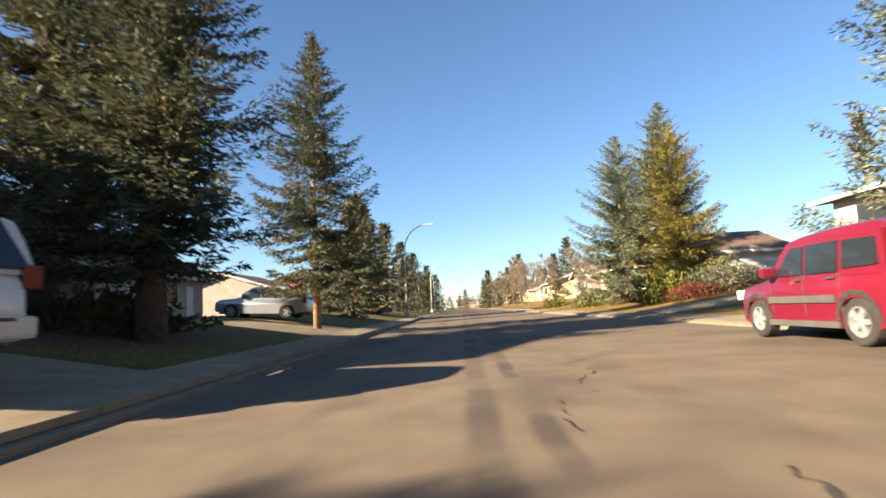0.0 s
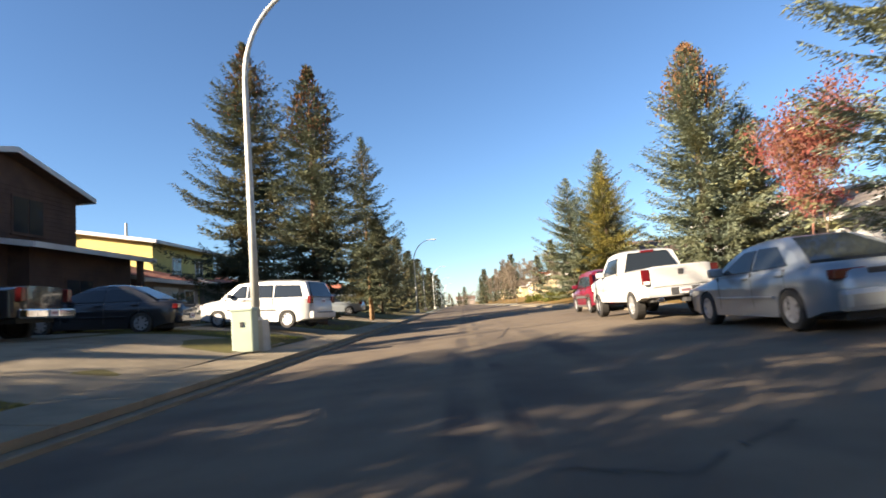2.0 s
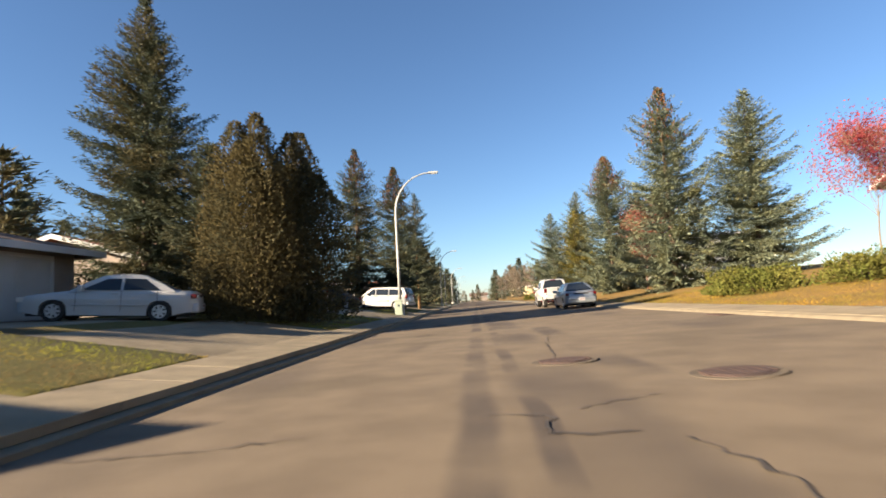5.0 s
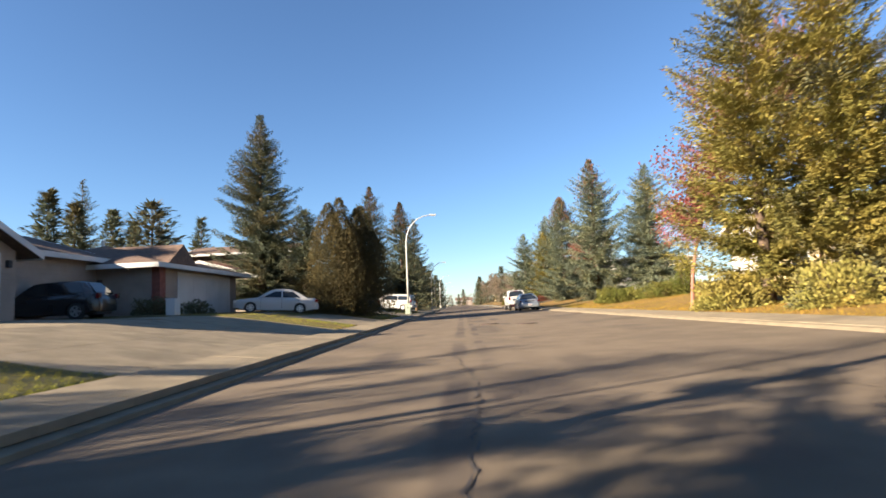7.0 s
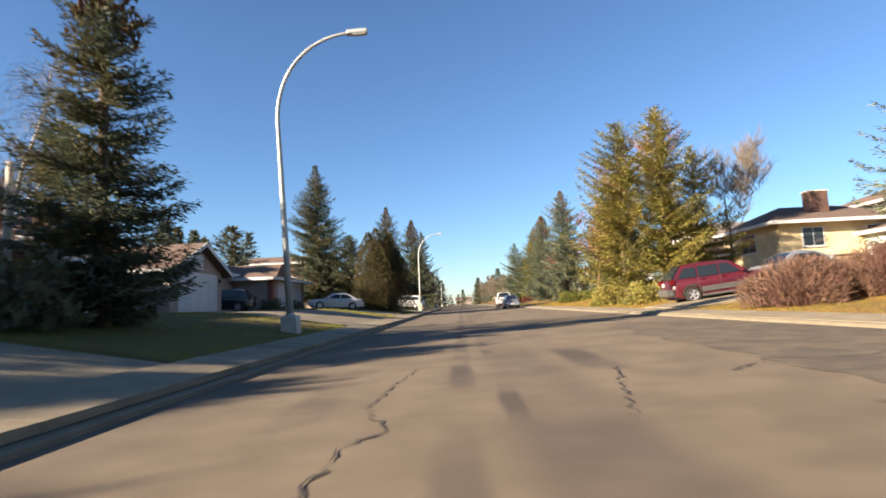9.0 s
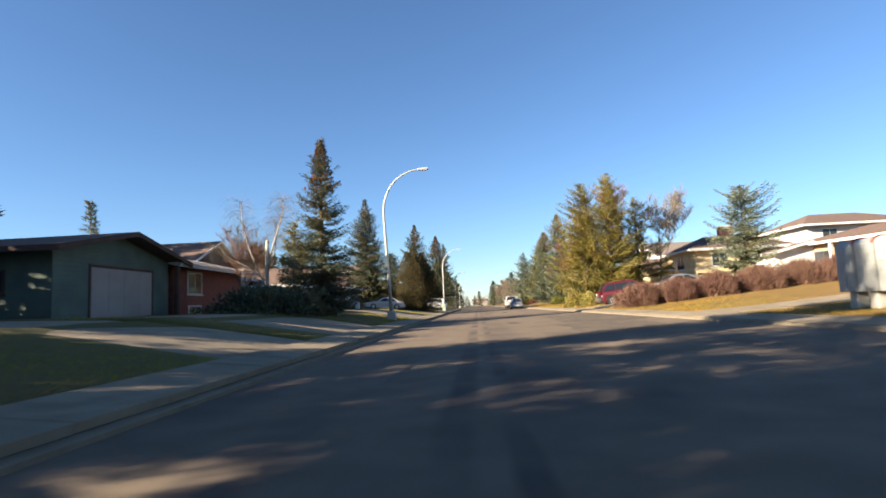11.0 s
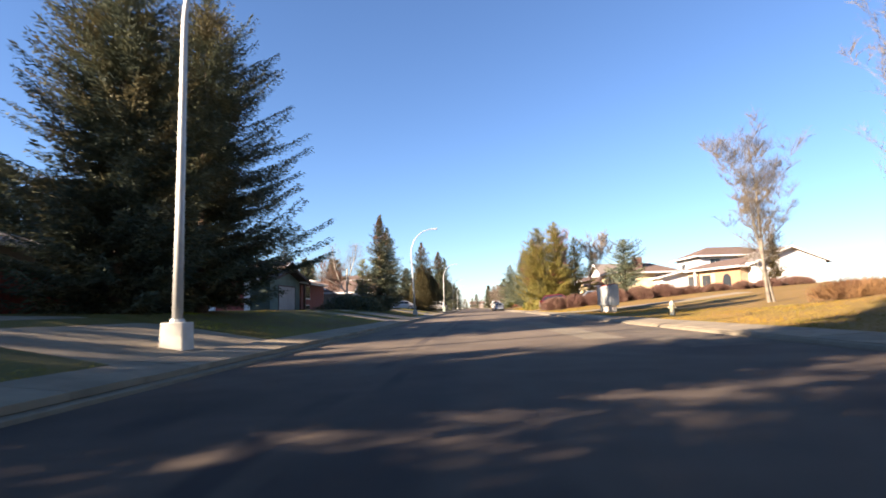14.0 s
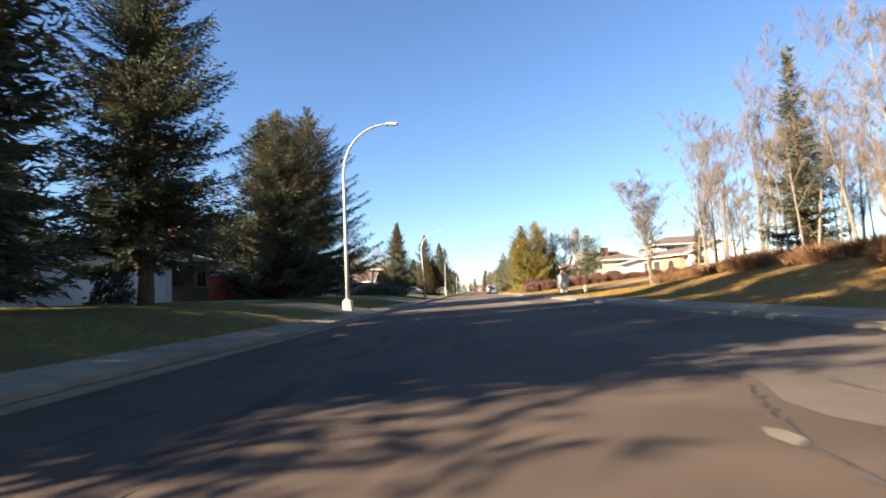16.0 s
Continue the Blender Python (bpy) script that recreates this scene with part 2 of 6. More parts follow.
BRICKTAN = mat("orange-brown brick", (0.36, 0.19, 0.10), 0.9, (0.28, 0.14, 0.075), 5.0, 6, 0.4, 30)
TAN = mat("tan stucco", (0.391, 0.289, 0.187), 0.9, (0.323, 0.2295, 0.1445), 2.0, 6, 0.3, 40)
SHINGLE = mat("brown asphalt shingles", (0.15, 0.10, 0.075), 0.95, (0.10, 0.07, 0.055), 5.0, 8, 0.5, 30)
SHINGLE_GREY = mat("weathered grey shingles", (0.20, 0.17, 0.14), 0.95, (0.13, 0.11, 0.095), 5.0, 8, 0.5, 30)
SHINGLE_RED = mat("terracotta shingles", (0.33, 0.12, 0.07), 0.95, (0.24, 0.085, 0.05), 5.0, 8, 0.5, 30)
DOORWHITE = mat("white garage door", (0.4743, 0.4743, 0.459), 0.55, (0.4208, 0.4208, 0.4055), 1.0)
DOORRED = mat("dark red garage door", (0.22, 0.03, 0.025), 0.6, (0.17, 0.025, 0.02), 1.0)
DOORTAUPE = mat("taupe garage door", (0.30, 0.26, 0.23), 0.6, (0.26, 0.22, 0.2), 1.0)
FENCERED = mat("red stained fence", (0.26, 0.06, 0.035), 0.85, (0.18, 0.045, 0.03), 2.0, 8, per_object=0.2)
GLASS = glassy("dark window glass", (0.025, 0.03, 0.035))
CARGLASS = glassy("tinted car glass", (0.015, 0.019, 0.023), 0.05)
TYRE = mat("tyre rubber", (0.022, 0.021, 0.02), 0.85, (0.035, 0.033, 0.03), 4.0)
ALLOY = mat("alloy wheel", (0.55, 0.55, 0.55), 0.35, metal=0.7)
CHROME = mat("chrome", (0.7, 0.7, 0.7), 0.15, metal=1.0)
DARKTRIM = mat("dark plastic trim", (0.035, 0.035, 0.037), 0.7, (0.05, 0.05, 0.05), 3.0)
GREYCLAD = mat("grey plastic cladding", (0.06, 0.057, 0.054), 0.7, (0.078, 0.072, 0.066), 3.0)
PAINT_WHITE = mat("white car paint", (0.45, 0.443, 0.42), 0.3, (0.41, 0.403, 0.377), 0.7, coat=0.5)
PAINT_RED = mat("red car paint", (0.125, 0.008, 0.02), 0.3, (0.105, 0.007, 0.018), 0.8, coat=0.6)
PAINT_MAROON = mat("maroon car paint", (0.07, 0.009, 0.014), 0.3, (0.06, 0.008, 0.012), 0.8, coat=0.6)
PAINT_SILVER = mat("silver blue car paint", (0.26, 0.29, 0.31), 0.3, (0.24, 0.265, 0.285), 0.8, metal=0.5, coat=0.5)
PAINT_BLACK = mat("black car paint", (0.015, 0.015, 0.017), 0.25, (0.022, 0.022, 0.024), 0.8, coat=0.6)
LAMPRED = mat("red lamp lens", (0.09, 0.0048, 0.006), 0.2, spec=0.6)
LAMPCLEAR = mat("clear lamp lens", (0.62, 0.60, 0.55), 0.15, spec=0.7)
PLATE = mat("licence plate", (0.55, 0.53, 0.5), 0.5)
PLATEBAR = mat("plate bar", (0.22, 0.12, 0.13), 0.6)
IRON = mat("rusty cast iron", (0.085, 0.055, 0.045), 0.8, (0.06, 0.042, 0.036), 5.0, 8, 0.3, 40, metal=0.2)
HYDRANT = mat("pale yellow hydrant paint", (0.561, 0.51, 0.34), 0.6, (0.476, 0.425, 0.2805), 3.0)

# ---- building helpers ----
def mesh_of(bm, name, material, smooth=False):
    me = bpy.data.meshes.new(name)
    bm.to_mesh(me)
    bm.free()
    me.materials.append(material)
    if smooth:
        me.polygons.foreach_set("use_smooth", [True] * len(me.polygons))
    return me


def pydata(verts, faces, name, material, smooth=False):
    me = bpy.data.meshes.new(name)
    me.from_pydata([tuple(v) for v in verts], [], [tuple(f) for f in faces])
    me.materials.append(material)
    if smooth:
        me.polygons.foreach_set("use_smooth", [True] * len(me.polygons))
    return me


def tri_mesh(verts, name, material, per=3):
    """A mesh of separate triangles (or quads) from an (n*per, 3) array, quickly."""
    verts = np.asarray(verts, np.float32).reshape(-1, 3)
    count = len(verts) // per
    me = bpy.data.meshes.new(name)
    me.vertices.add(len(verts))
    me.vertices.foreach_set("co", verts.ravel())
    me.loops.add(len(verts))
    me.loops.foreach_set("vertex_index", np.arange(len(verts), dtype=np.int32))
    me.polygons.add(count)
    me.polygons.foreach_set("loop_start", np.arange(0, len(verts), per, dtype=np.int32))
    me.update(calc_edges=True)
    me.materials.append(material)
    return me


def part(name, mesh, material=None, parent=None, label="", smooth=False, m=None):
    """Links a bmesh or mesh as one object under a thing or a part."""
    if isinstance(mesh, bmesh.types.BMesh):
        mesh = mesh_of(mesh, name, material, smooth)
    ob = new(name, mesh)
    if parent:
        ob.parent = parent
    if m is not None:
        ob.matrix_basis = m
    if label:
        ob["label"] = label
    return ob


def box(bm, x0, x1, y0, y1, z0, z1, bevel=0.0):
    r = bmesh.ops.create_cube(bm, size=1.0)
    for v in r["verts"]:
        v.co = Vector(((x0 + x1) / 2 + v.co.x * (x1 - x0), (y0 + y1) / 2 + v.co.y * (y1 - y0), (z0 + z1) / 2 + v.co.z * (z1 - z0)))
    if bevel:
        edges = list({e for v in r["verts"] for e in v.link_edges})
        bmesh.ops.bevel(bm, geom=edges, offset=bevel, segments=2, affect="EDGES", profile=0.6)
    return r["verts"]


def boxed(x0, x1, y0, y1, z0, z1, bevel=0.0):
    bm = bmesh.new()
    box(bm, x0, x1, y0, y1, z0, z1, bevel)
    return bm


def prism(outline, y0, y1, axis="y"):
    """A solid from an outline in x, z drawn out from y0 to y1 (or, with axis x, an outline in y, z)."""
    bm = bmesh.new()
    put = (lambda a, b, d: (a, d, b)) if axis == "y" else (lambda a, b, d: (d, a, b))
    one = [bm.verts.new(put(a, b, y0)) for a, b in outline]
    two = [bm.verts.new(put(a, b, y1)) for a, b in outline]
    bm.faces.new(one)
    bm.faces.new(two[::-1])
    for i in range(len(outline)):
        j = (i + 1) % len(outline)
        bm.faces.new((one[j], one[i], two[i], two[j]))
    bmesh.ops.recalc_face_normals(bm, faces=bm.faces)
    return bm


def tube(points, radii, sides=8, caps=True):
    """A tapered tube along points."""
    bm = bmesh.new()
    tube_into(bm, points, radii, sides, caps)
    return bm


def tube_into(bm, points, radii, sides=8, caps=True):
    points = [Vector(p) for p in points]
    rings = []
    a = None
    for i, p in enumerate(points):
        d = (points[min(i + 1, len(points) - 1)] - points[max(i - 1, 0)]).normalized()
        if a is None or (a - d * a.dot(d)).length < 0.1:
            a = d.cross(Vector((0, 0, 1)) if abs(d.z) < 0.9 else Vector((1, 0, 0))).normalized()
        else:
            a = (a - d * a.dot(d)).normalized()
        b = d.cross(a)
        rings.append([bm.verts.new(p + (a * math.cos(k * math.tau / sides) + b * math.sin(k * math.tau / sides)) * radii[i]) for k in range(sides)])
    for r, s in zip(rings, rings[1:]):
        for k in range(sides):
            bm.faces.new((r[k], r[(k + 1) % sides], s[(k + 1) % sides], s[k]))
    if caps:
        bm.faces.new(rings[0][::-1])
        bm.faces.new(rings[-1])


def thing(name, m, label, category, group="", kind=""):
    e = new(name)
    e.empty_display_size = 0.3
    e.matrix_basis = m
    return tagged(e, label, category, group, kind)


# ---- the lie of the land ----
KERB_L, KERB_R = -3.65, 6.95
ROAD_X, ROAD_Z = [-3.65, -2.5, -1.0, 2.0, 5.0, 6.95], [0.035, 0.05, 0.07, 0.13, 0.2, 0.25]
LEFT_X = [-400, -60, -20, -14, -10, -7.5, -5.0, -3.85, -3.66]
LEFT_Z = [1.0, 1.3, 1.2, 1.15, 1.0, 0.60, 0.18, 0.083, 0.07]
RIGHT_X = [7.0, 8.4, 10.5, 13, 18, 25, 38, 60, 400]
RIGHT_Z = [0.33, 0.40, 0.6, 0.95, 1.5, 2.1, 2.8, 3.2, 3.0]
RIGHT_LOW = [0.33, 0.36, 0.43, 0.60, 1.0, 1.8, 2.7, 3.2, 3.0]
RIGHT_BANK = [0.33, 0.36, 0.53, 1.1, 2.0, 2.6, 3.0, 3.2, 3.0]


def ground_z(x, y):
    if x < KERB_L:
        bank = max(0.0, 1 - abs(y + 1.0) / 9) * min(1.0, max(0.0, (-4.95 - x) / 0.12)) * max(0.0, min(1.0, (x + 9.5) / 3))
        return float(np.interp(x, LEFT_X, LEFT_Z)) + 0.2 * bank
    if x <= KERB_R:
        return float(np.interp(x, ROAD_X, ROAD_Z))
    k = min(1.0, max(0.0, (y + 72) / 18))
    b = min(1.0, max(0.0, (-92 - y) / 14))
    low = np.interp(x, RIGHT_X, RIGHT_LOW) * (1 - b) + np.interp(x, RIGHT_X, RIGHT_BANK) * b
    return float(np.interp(x, RIGHT_X, RIGHT_Z) * k + low * (1 - k))


def sheet(xs, ys, lift, material, name, wave=0.0):
    verts = [(x, y, ground_z(x, y) + lift + wave * noise.noise((x * 0.35, y * 0.35, 0.0))) for y in ys for x in xs]
    w = len(xs)
    faces = [(j * w + i, j * w + i + 1, (j + 1) * w + i + 1, (j + 1) * w + i) for j in range(len(ys) - 1) for i in range(w - 1)]
    return pydata(verts, faces, name, material, True)


Y_NEAR, Y_FAR = -175, 520
YS = [-900, -400, -250] + list(np.arange(Y_NEAR, 121, 3.0)) + [150, 200, 280, 400, Y_FAR, 900, 1800]
LX = [-1800, -700, -400, -200, -100, -60, -40] + list(np.arange(-30, -5.5, 1.0)) + [-5.5, -5.25, -5.04, -5.0]
RX = [8.4] + list(np.arange(9.5, 31, 1.0)) + [35, 40, 50, 60, 100, 200, 400, 700, 1800]
# lawns stand a little proud of the walk, but not across the driveways
DRIVES = [(2.6, 9.2), (-9.2, 0.4), (-29.9, -20.4), (-49.3, -34.2), (-73.3, -64.5), (-81.5, -76.0), (-110.0, -102.5), (20.0, 27.5)]
LAWN_Y = sorted(YS + [e + o for d in DRIVES for e in d for o in (-0.04, 0.04)])
lawn_mesh = sheet(LX, LAWN_Y, 0.0, GRASS, "ground", 0.05)
for lv in lawn_mesh.vertices:
    if -20 < lv.co.x < -5.02 and not any(a - 0.02 < lv.co.y < b + 0.02 for a, b in DRIVES):
        lv.co.z += 0.08
ground = tagged(new("ground", lawn_mesh), "autumn lawns of mixed green and straw grass", "ground", kind="structure")
ground_r = tagged(new("ground", sheet(RX, YS, 0.0, DRYGRASS, "ground", 0.05)), "sloping autumn lawns of straw and green grass", "ground", kind="structure")
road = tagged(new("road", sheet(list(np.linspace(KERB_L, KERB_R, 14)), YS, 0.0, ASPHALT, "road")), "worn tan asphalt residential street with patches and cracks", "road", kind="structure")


def strip(name, profile, material, label):
    """A long strip along the street from a list of x, z."""
    ys = [-900, -400, -250] + list(np.arange(Y_NEAR, 121, 6.0)) + [150, 200, 280, 400, Y_FAR, 900]
    verts = [(x, y, z) for y in ys for x, z in profile]
    w = len(profile)
    faces = [(j * w + i, j * w + i + 1, (j + 1) * w + i + 1, (j + 1) * w + i) for j in range(len(ys) - 1) for i in range(w - 1)]
    return tagged(new(name, pydata(verts, faces, name, material)), label, name, kind="structure")


strip("kerb", [(-3.92, 0.03), (-3.9, 0.092), (-3.73, 0.094), (-3.68, 0.092), (-3.664, 0.082), (-3.652, -0.03)], KERB, "low rolled concrete kerb beside the walk")
strip("kerb", [(6.9, 0.2), (6.93, 0.262), (6.96, 0.292), (6.99, 0.315), (7.08, 0.335), (7.2, 0.24)], KERB, "low rolled concrete kerb beside the walk")

# ---- trees ----
def spruce_crown(seed, height, radius, bare=0.6, density=1.0, droop=0.25, tip=0.75, ragged=0.25, blade=0.29):
    """Whorled limbs of side branchlets set with slender needle sprigs, as an array of triangles: long sagging limbs below, short rising ones above."""
    rng = np.random.default_rng(seed)
    tris = []
    up = np.array([0, 0, 1.0])

    def sprigs(b, d, ln):
        m = len(b)
        d = d / (np.linalg.norm(d, axis=1)[:, None] + 1e-6)
        w = np.cross(d, rng.normal(0, 0.55, (m, 3)) + up)
        w = w / (np.linalg.norm(w, axis=1)[:, None] + 1e-6) * (0.2 * ln)[:, None]
        e = d * ln[:, None]
        tris.append(np.stack([b - w * 0.6, b + e * 0.35 + w, b + e], 1).reshape(-1, 3))

    def limb(z, r, f, size):
        a = rng.uniform(0, math.tau)
        n = max(3, int(r / (0.28 * size)))
        s = (np.arange(n) + rng.uniform(0, 0.9, n)) / n
        out = np.array([math.cos(a), math.sin(a), 0.0])
        side = np.array([-out[1], out[0], 0.0])
        sag = droop * (1 - 0.8 * f) + rng.uniform(-0.1, 0.1)
        p = out * (r * s)[:, None] + side * (0.10 * r * np.sin(s * 3 + a))[:, None]
        p[:, 2] = z + r * (-sag * s + (0.14 + 0.7 * abs(sag)) * s ** 3 + 0.55 * f * s)
        lat = (0.12 + min(0.6, 0.22 * r)) * (1 - 0.58 * s) * np.minimum(1, 0.35 + 3 * s)
        k = np.maximum(1, np.round(lat / (0.29 * size))).astype(int)
        i = np.repeat(np.arange(n), k)
        m = len(i)
        for lr in (-1, 1):
            q = (np.arange(m) - np.repeat(np.cumsum(k) - k, k) + rng.random(m)) / k[i]
            dl = out * 0.6 + side * (0.8 * lr)
            b = p[i] + dl * (lat[i] * q)[:, None] + rng.normal(0, 0.035, (m, 3))
            b[:, 2] -= lat[i] * q * q * 0.4 * (1 - f)
            d = dl + out * rng.normal(0.35, 0.3, m)[:, None] + side * rng.normal(0, 0.3, m)[:, None]
            d[:, 2] += rng.uniform(-0.85, 0.3, m) * (1 - 0.7 * f) + 0.45 * f
            sprigs(b, d, size * rng.uniform(0.5, 0.95, m) * (1 - 0.2 * f))
        d = np.tile(out, (n, 1)) + rng.normal(0, 0.3, (n, 3))
        d[:, 2] += 0.3 + 0.5 * f
        sprigs(p, d, size * rng.uniform(0.5, 0.95, n) * (1 - 0.2 * f))

    z = bare
    while z < height - 0.15:
        f = (z - bare) / (height - bare)
        reach = radius * (1 - f) ** tip * (0.6 + 0.4 * min(1, (f + 0.02) / 0.10)) * min(1, (1 - f) / 0.2) ** 0.4
        step = (0.25 + 0.42 * (1 - f)) / max(0.6, density ** 0.5) * rng.uniform(0.85, 1.2) * max(0.8, height / 14)
        for k in range(max(5, int(density ** 0.5 * (5 + 3.5 * (1 - f))))):
            limb(z + rng.uniform(-0.12, 0.12), max(0.16, reach * rng.uniform(1 - ragged * 1.2, 1 + ragged * 0.5)), f, blade)
        for k in range(max(3, int(density * (4 + 4 * (1 - f))))):
            limb(z + step * rng.uniform(0.2, 0.8), max(0.14, reach * rng.uniform(0.35, 0.68)), f, blade * 1.5)
        z += step
    # the leader
    m = 26
    a, zz = rng.uniform(0, math.tau, m), height - 0.9 * rng.random(m)
    sprigs(np.stack([a * 0, a * 0, zz - 0.2], 1), np.stack([np.cos(a) * 0.5, np.sin(a) * 0.5, a * 0 + 0.9], 1), rng.uniform(0.18, 0.34, m))
    return np.concatenate(tris)


def cone_clumps(seed, height, radius, tip, share=0.25, count=160):
    rng = np.random.default_rng(seed + 77)
    f = 1 - share * rng.random(count) ** 1.1
    a = rng.uniform(0, math.tau, count)
    r = radius * (1 - f) ** tip * rng.uniform(0.35, 0.95, count)
    p = np.stack([np.cos(a) * r, np.sin(a) * r, f * height], 1)
    ln = rng.uniform(0.14, 0.3, count)
    tris = []
    for k in range(3):
        w = np.stack([np.cos(a + k * 2.1), np.sin(a + k * 2.1), a * 0], 1) * 0.065
        tris.append(np.stack([p - w, p + w, p - np.array([0, 0, 1.0]) * ln[:, None]], 1).reshape(-1, 3))
    return np.concatenate(tris)


def conifer(x, y, height, radius, needles, label, seed, bare=0.6, density=1.0, droop=0.25, tip=0.75, ragged=0.25, blade=0.29,
            trunk=0.0, bark=BARK, cones=0, lean=(0, 0), category="spruce tree", name="spruce_tree", group=""):
    base = thing(name, pose(x, y, ground_z(x, y) - 0.05, lean[0], lean[1], seed * 47 % 360), label, category, group)
    r = trunk or 0.018 * height
    part("trunk", tube([(0, 0, 0), (0.02, 0, bare), (0, 0.03, height * 0.55), (0, 0, height * 0.97)], [r * 1.25, r, r * 0.55, 0.02], 9), bark, base, "", True)
    part("crown", tri_mesh(spruce_crown(seed, height, radius, bare, density, droop, tip, ragged, blade), "crown", needles), None, base)
    if cones:
        tagged(part("cone_cluster", tri_mesh(cone_clumps(seed, height, radius, tip, 0.3, cones * 2), "cone_cluster", CONES), None, base, "brown hanging cones near the top"), kind="stuff")
    return base


def limb_system(seed, height, radius, levels=3, forks=5, low=2, lean=0.0, up=0.55, thick=0.02, twigs=7, fine=0.008, wander=0.12):
    """Tapered limbs for a bare tree: a bmesh for trunk and limbs, an array of twig triangles, and the twig ends."""
    rng = random.Random(seed)
    bm = bmesh.new()
    tw, ends = [], []

    def grow(p, d, length, r, level):
        n = (5, 4, 3, 3, 3)[level]
        pts, rad = [p.copy()], [r]
        for i in range(n):
            d = (d + Vector((rng.uniform(-1, 1), rng.uniform(-1, 1), rng.uniform(-0.3, 0.6))) * (wander + 0.05 * level)).normalized()
            p = p + d * (length / n)
            pts.append(p.copy())
            rad.append(max(0.006, r * (1 - 0.75 * (i + 1) / n)))
        if level < levels:
            tube_into(bm, pts, rad, 8 if level == 0 else 5 if level == 1 else 3, False)
        else:
            for pa, pb, ra in zip(pts, pts[1:], rad):
                w = (pb - pa).cross(Vector((rng.uniform(-1, 1), rng.uniform(-1, 1), rng.uniform(-1, 1)))).normalized() * max(fine, ra)
                tw.extend([pa - w, pa + w, pb])
            for i in range(twigs):
                q = pts[rng.randrange(1, n + 1)]
                e = (d + Vector((rng.uniform(-1, 1), rng.uniform(-1, 1), rng.uniform(-0.2, 1)))).normalized() * length * rng.uniform(0.5, 1.5)
                w = e.cross(Vector((rng.uniform(-1, 1), rng.uniform(-1, 1), rng.uniform(-1, 1)))).normalized() * fine
                tw.extend([q - w, q + w, q + e])
                ends.append(q + e * 0.5)
                ends.append(q + e)
            return
        for k in range(forks if level else int(forks * 2.2)):
            i = rng.randrange(1 if level else low, n + 1)
            a = rng.uniform(0, math.tau)
            o = Vector((math.cos(a), math.sin(a), 0))
            nd = (o * (1 - up) + d * up * 0.6 + Vector((0, 0, up * 0.8))).normalized()
            grow(pts[i], nd, length * rng.uniform(0.38, 0.58) * (radius if level == 0 else 1.0), rad[i] * 0.55, level + 1)

    grow(Vector((0, 0, 0)), Vector((lean, 0, 1)).normalized(), height * 0.86, height * thick, 0)
    return bm, np.array([tuple(v) for v in tw]), np.array([tuple(v) for v in ends])


def leaf_tris(points, seed, count, size, jitter=0.25):
    rng = np.random.default_rng(seed)
    p = points[rng.integers(0, len(points), count)] + rng.normal(0, jitter, (count, 3))
    d, e = rng.normal(0, 1, (count, 3)), rng.normal(0, 1, (count, 3))
    d = d / np.linalg.norm(d, axis=1)[:, None] * size
    e = np.cross(d, e)
    e = e / np.linalg.norm(e, axis=1)[:, None] * size * 0.6
    return np.stack([p - d, p + e, p + d, p - e], 1).reshape(-1, 3)


def bare_tree(x, y, height, label, seed, bark=BIRCH, twig=TWIG, radius=0.9, levels=3, forks=5, lean=0.0, up=0.55, thick=0.013, twigs=7,
              leaves=None, leaf_count=0, leaf_size=0.07, name="bare_tree", category="tree", group="", low=2, fine=0.008, wander=0.12):
    base = thing(name, pose(x, y, ground_z(x, y) - 0.05, 0, 0, seed * 71 % 360), label, category, group)
    bm, tw, ends = limb_system(seed, height, radius, levels, forks, low, lean=lean, up=up, thick=thick, twigs=twigs, fine=fine, wander=wander)
    part("trunk", bm, bark, base, "", True)
    tagged(part("twig_haze", tri_mesh(tw, "twig_haze", twig), None, base, "fine bare twigs"), kind="stuff")
    if leaves:
        part("crown", tri_mesh(leaf_tris(ends, seed, leaf_count, leaf_size), "crown", leaves, 4), None, base)
    return base


def mound_tris(seed, count, a, b, c, size, solid=0.35, power=2.0):
    """Clumps of leaves filling a rounded form of half-axes a, b and height c."""
    rng = np.random.default_rng(seed)
    v = rng.normal(0, 1, (count, 3))
    v[:, 2] = np.abs(v[:, 2])
    v = v / np.linalg.norm(v, axis=1)[:, None]
    lump = 1 + 0.12 * np.sin(v[:, 0] * 7 + seed) + 0.1 * np.sin(v[:, 1] * 9 + 2 * seed) + 0.08 * np.sin(v[:, 2] * 11)
    r = (solid + (1 - solid) * rng.random(count) ** (1 / power)) * lump
    p = v * r[:, None] * np.array([a, b, c])
    d = v + rng.normal(0, 0.7, (count, 3))
    d[:, 2] += 0.3
    d = d / np.linalg.norm(d, axis=1)[:, None] * (size * rng.uniform(0.6, 1.4, count))[:, None]
    e = np.cross(d, rng.normal(0, 1, (count, 3)))
    e = e / (np.linalg.norm(e, axis=1)[:, None] + 1e-6) * size * 0.35
    return np.stack([p - d * 0.4, p + e, p + d, p - e], 1).reshape(-1, 3)


